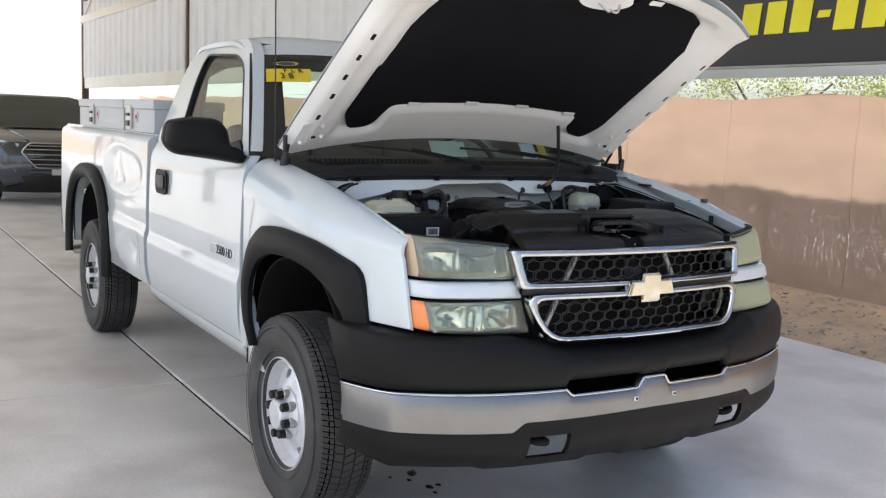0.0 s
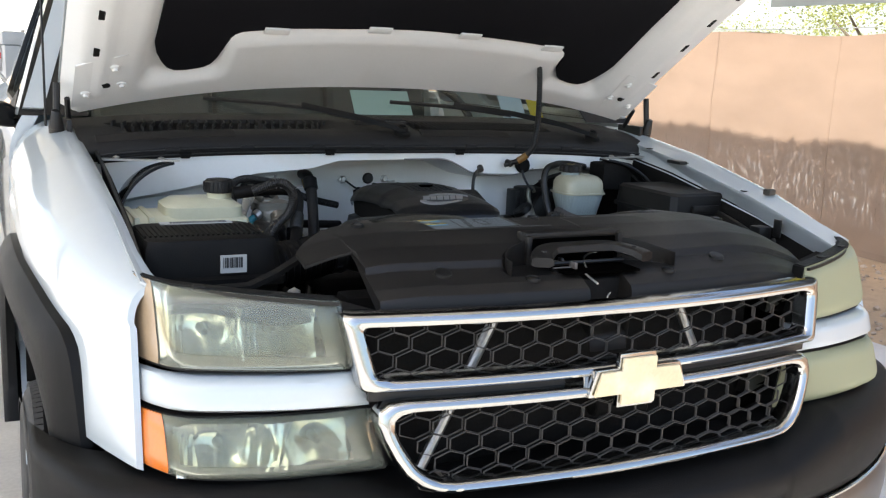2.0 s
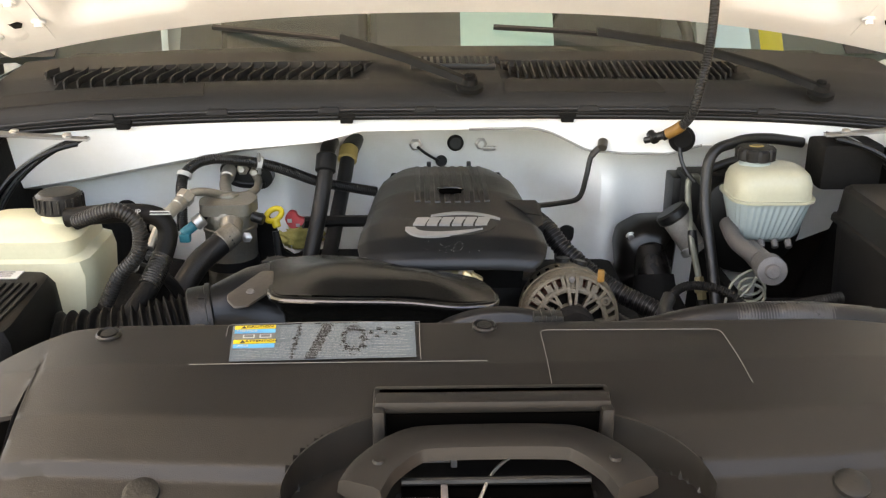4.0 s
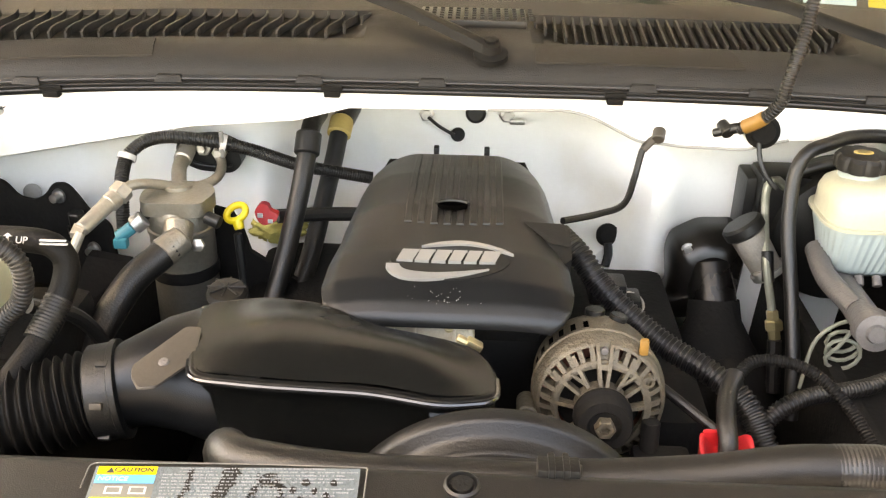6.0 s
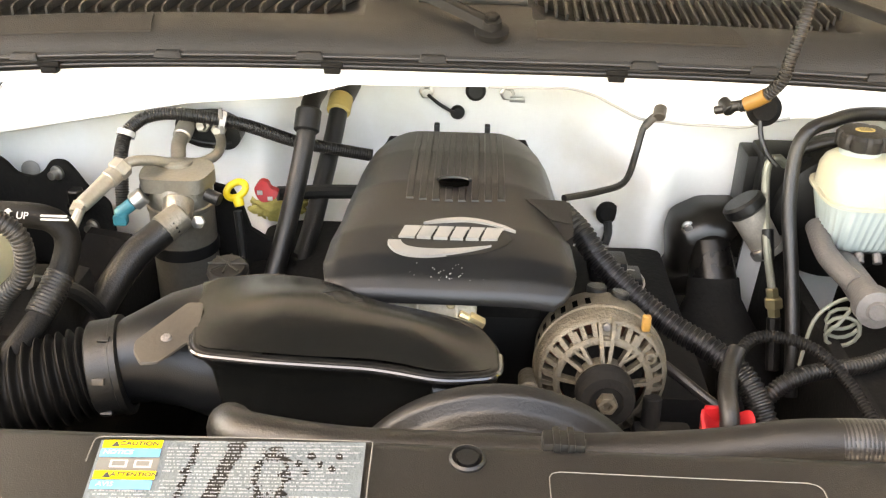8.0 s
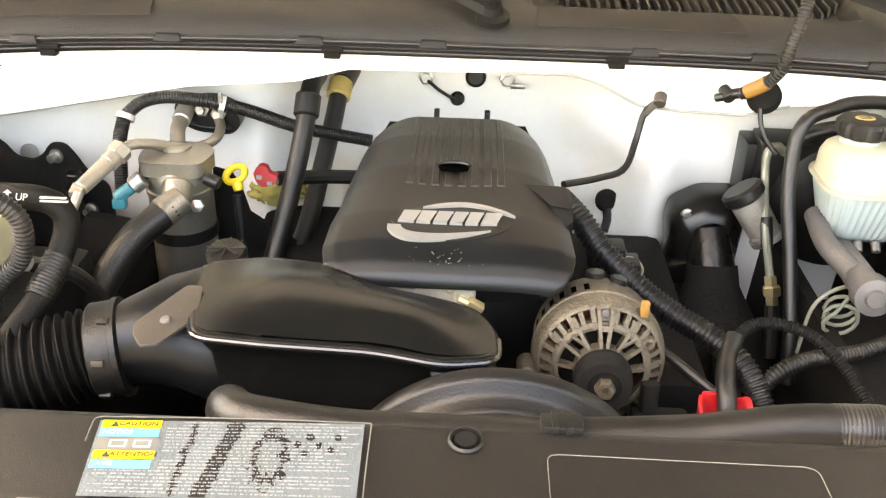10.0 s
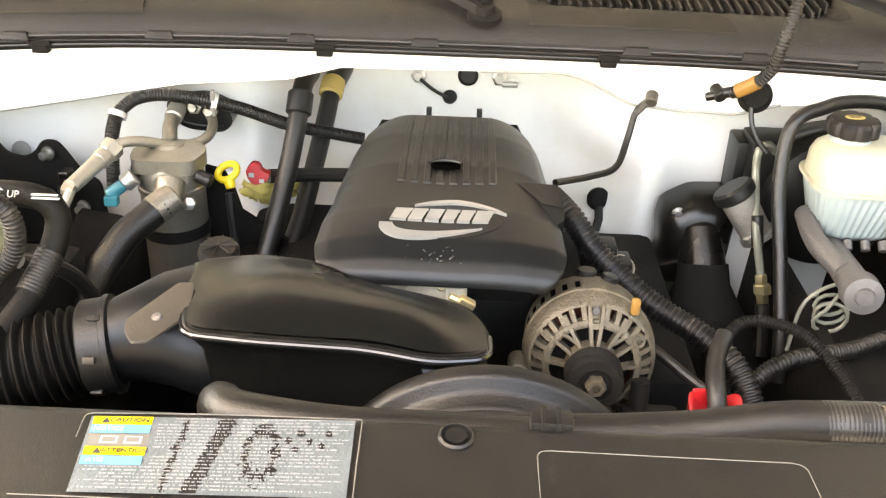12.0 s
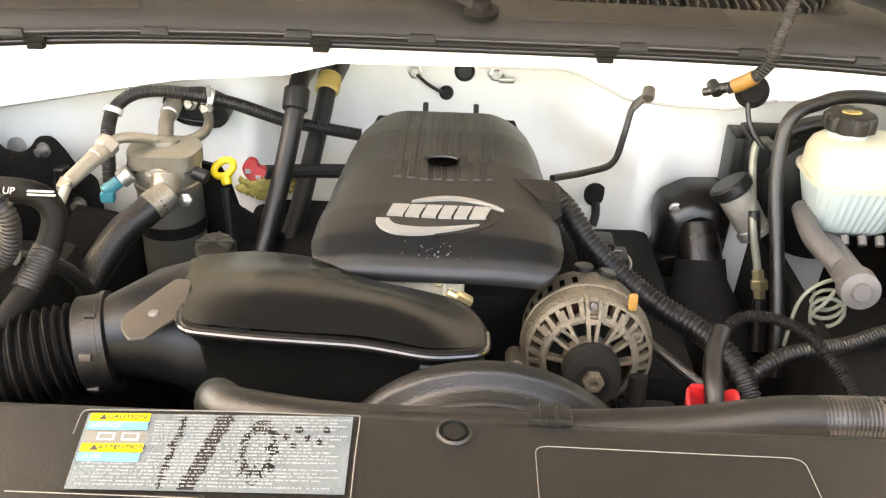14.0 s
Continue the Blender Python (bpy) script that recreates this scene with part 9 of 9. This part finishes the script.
body = part("body", loft([suv_ring(-0.02, 0.78, 0.35, 0.70, 0.74, 0.80), suv_ring(0.06, 0.88, 0.28, 0.85, 0.84, 0.95), suv_ring(0.35, 0.93, 0.24, 0.98, 0.90, 1.05), suv_ring(1.15, 0.95, 0.24, 1.05, 0.92, 1.12), suv_ring(1.95, 0.95, 0.24, 1.06, 0.62, 1.66), suv_ring(3.6, 0.95, 0.24, 1.08, 0.64, 1.70), suv_ring(4.6, 0.92, 0.3, 1.10, 0.70, 1.45), suv_ring(4.75, 0.86, 0.4, 0.95, 0.7, 1.05)]), SUVPAINT, suv)
part("windscreen", sheet(lambda u, v: Vector((lerp(-1, 1, u) * lerp(0.82, 0.60, v), lerp(1.12, 1.90, v), lerp(1.13, 1.62, v) + 0.02)), 8, 4, 0.01, (0, 1, -1)), SUVGLASS, suv, "dark tinted screen")
GRILLE = rounded([(-0.46, 0.945), (0.46, 0.945), (0.57, 0.81), (0.37, 0.575), (-0.37, 0.575), (-0.57, 0.81)], 0.04)


def nose_y(x):
    """How far the car's front bows back towards its corners."""
    return -0.075 + 0.30 * (abs(x) / 0.95) ** 3


gr = part("grille", loft([[Vector((p.x * k, nose_y(p.x) + d, 0.76 + (p.y - 0.76) * k)) for p in ring_loop(GRILLE, 60)] for d, k in ((0.12, 1.0), (0.0, 1.0), (0.012, 0.95), (0.012, 0.5))]), BLACK, suv)
part("grille_frame", tube([(p.x, nose_y(p.x) - 0.008, p.y) for p in ring_loop(GRILLE, 60) + ring_loop(GRILLE, 60)[:1]], 0.014, seg=8, step=0.02, cap=False), CHROME, gr)
for z in (0.625, 0.70, 0.775, 0.85, 0.905):
    w = table(z, (0.575, 0.36), (0.81, 0.55), (0.945, 0.45))
    part("grille_bar", tube([(x * w, nose_y(x * w) - 0.006, z) for x in (-1, -0.5, 0, 0.5, 1)], 0.011, seg=8, step=0.06), CHROME, gr)
for s in (-1, 1):
    def lamp_face(u, v, s=s):
        x = lerp(0.585 + 0.095 * (1 - v), 0.945, u)
        return Vector((s * x, nose_y(x) - 0.02 + 0.05 * v, lerp(lerp(0.765, 0.86, u), lerp(0.925, 1.0, u), v)))
    hl = part("headlamp", sheet(lamp_face, 10, 6, 0.05, (0, 1, 0)), SUVLAMP, suv)
    part("lamp_strip", tube([lamp_face(k / 8, 0.06) + Vector((0, -0.008, 0)) for k in range(9)], 0.011, seg=8, step=0.03), CHROME, hl)
    for u in (0.35, 0.65):
        part("lamp_projector", lathe([(0, 0.012), (0.022, 0.012), (0.034, 0.0), (0.040, 0.008), (0.040, -0.02)], lamp_face(u, 0.55), (0, -1, 0), 20), CHROME, hl)

    def cheek(u, v, s=s):
        x = lerp(0.47 + 0.14 * v, 0.955, u)
        return Vector((s * x, nose_y(x) - 0.012 - 0.02 * math.sin(math.pi * v), lerp(0.45, lerp(0.765, 0.86, u) - 0.012, v)))
    part("bumper_cheek", sheet(cheek, 10, 8, 0.03, (0, 1, 0)), SUVPAINT, suv)
    fog = part("fog_recess", loft([[cheek(0.62 + 0.28 * math.cos(a) * k, 0.24 + 0.19 * math.sin(a) * k) + Vector((0, d, 0)) for a in [2 * math.pi * j / 24 for j in range(24)]] for k, d in ((1.0, 0.02), (1.0, -0.012), (0.86, -0.014), (0.80, 0.0))]), BLACK, suv)
    part("fog_trim", tube([cheek(0.62 + 0.28 * math.cos(a), 0.24 + 0.19 * math.sin(a)) + Vector((0, -0.016, 0)) for a in [2 * math.pi * j / 24 for j in range(25)]], 0.009, seg=6, step=0.03, cap=False), CHROME, fog)
    part("mirror", box(s * 0.95, s * 1.15, 1.45, 1.60, 1.05, 1.20, 0.04), SUVPAINT, suv)
    part("bonnet_crease", tube([(s * 0.44, 0.10, 0.985), (s * 0.56, 0.5, 1.068), (s * 0.66, 1.1, 1.122)], 0.012, seg=8, step=0.05), SUVPAINT, suv)
    for y in (0.95, 3.75):
        w = part("wheel", lathe([(0, -0.10), (0.20, -0.10), (0.22, -0.11), (0.34, -0.11), (0.365, -0.08), (0.365, 0.08), (0.34, 0.11), (0.22, 0.11), (0.20, 0.10), (0, 0.10)], (s * 0.86, y, 0.365), (1, 0, 0), 40), RUBBER, suv)
        part("rim", lathe([(0, 0), (0.20, 0), (0.22, 0.012), (0.05, 0.02), (0, 0.02)], (s * 0.965, y, 0.365), (s, 0, 0), 10), STEELW, w)
part("lower_bumper", sheet(lambda u, v: Vector((lerp(-0.93, 0.93, u), nose_y(lerp(-0.93, 0.93, u)) - 0.01 + 0.06 * (1 - v) ** 2, lerp(0.20, 0.46, v))), 20, 5, 0.05, (0, 1, 0)), BLACK, suv)
part("intake_bar", box(-0.46, 0.46, -0.10, -0.06, 0.49, 0.53, 0.015), SUVPAINT, suv)
part("plate", box(-0.16, 0.16, -0.110, -0.101, 0.47, 0.56, 0.004), PAPER, suv)
part("roof_rail", rod((-0.66, 2.1, 1.70), (-0.66, 4.2, 1.72), 0.02), BLACK, suv)

# ---- far yard ----
pole = thing("utility_pole", "slim grey pole far off in the bright yard", "pole")
part("shaft", rod((-4.1, 62, -0.05), (-4.1, 62, 8.2), 0.12, 0.09), BARK, pole)
part("crossarm", rod((-5.2, 62, 7.4), (-3.0, 62, 7.4), 0.06), BARK, pole)

# added glowing sheet for the blown-out white sky over the far yard
WHITEGLOW = bpy.data.materials.new("glowing blown-out white")
WHITEGLOW.use_nodes = True
for x in list(WHITEGLOW.node_tree.nodes):
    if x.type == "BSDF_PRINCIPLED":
        WHITEGLOW.node_tree.nodes.remove(x)
glow = WHITEGLOW.node_tree.nodes.new("ShaderNodeEmission")
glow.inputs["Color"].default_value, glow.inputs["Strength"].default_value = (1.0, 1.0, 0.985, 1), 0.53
WHITEGLOW.node_tree.links.new(glow.outputs[0], WHITEGLOW.node_tree.nodes["Material Output"].inputs["Surface"])
part("backdrop", sheet(lambda u, v: Vector((lerp(-260, 150, u), 330 - 60 * abs(2 * u - 1) ** 2, lerp(-1, 60, v))), 16, 2), WHITEGLOW, kind="structure", label="glowing sheet that stands for the blown-out white sky", smooth=False)

# oil that has dripped under the engine
OIL = mat("dark oil", (0.03, 0.026, 0.022), 0.25, var=0.3, bump=0.05)
drip = random.Random(5)
for x, y, r in ((-0.323, 0.11, 0.022), (-0.335, 0.095, 0.012), (-0.374, 0.046, 0.010), (-0.432, 0.109, 0.008), (-0.288, -0.051, 0.011), (-0.334, -0.057, 0.016), (-0.344, -0.12, 0.009), (-0.30, 0.14, 0.007)):
    edge = [Vector((x + r * drip.uniform(0.7, 1.25) * math.cos(a), y + 1.3 * r * drip.uniform(0.7, 1.25) * math.sin(a), 0.0)) for a in [2 * math.pi * k / 14 for k in range(14)]]
    part("oil_spot", prism([p + Vector((0, 0, 0.0005)) for p in edge], (0, 0, 0.0012)), OIL, pavement)
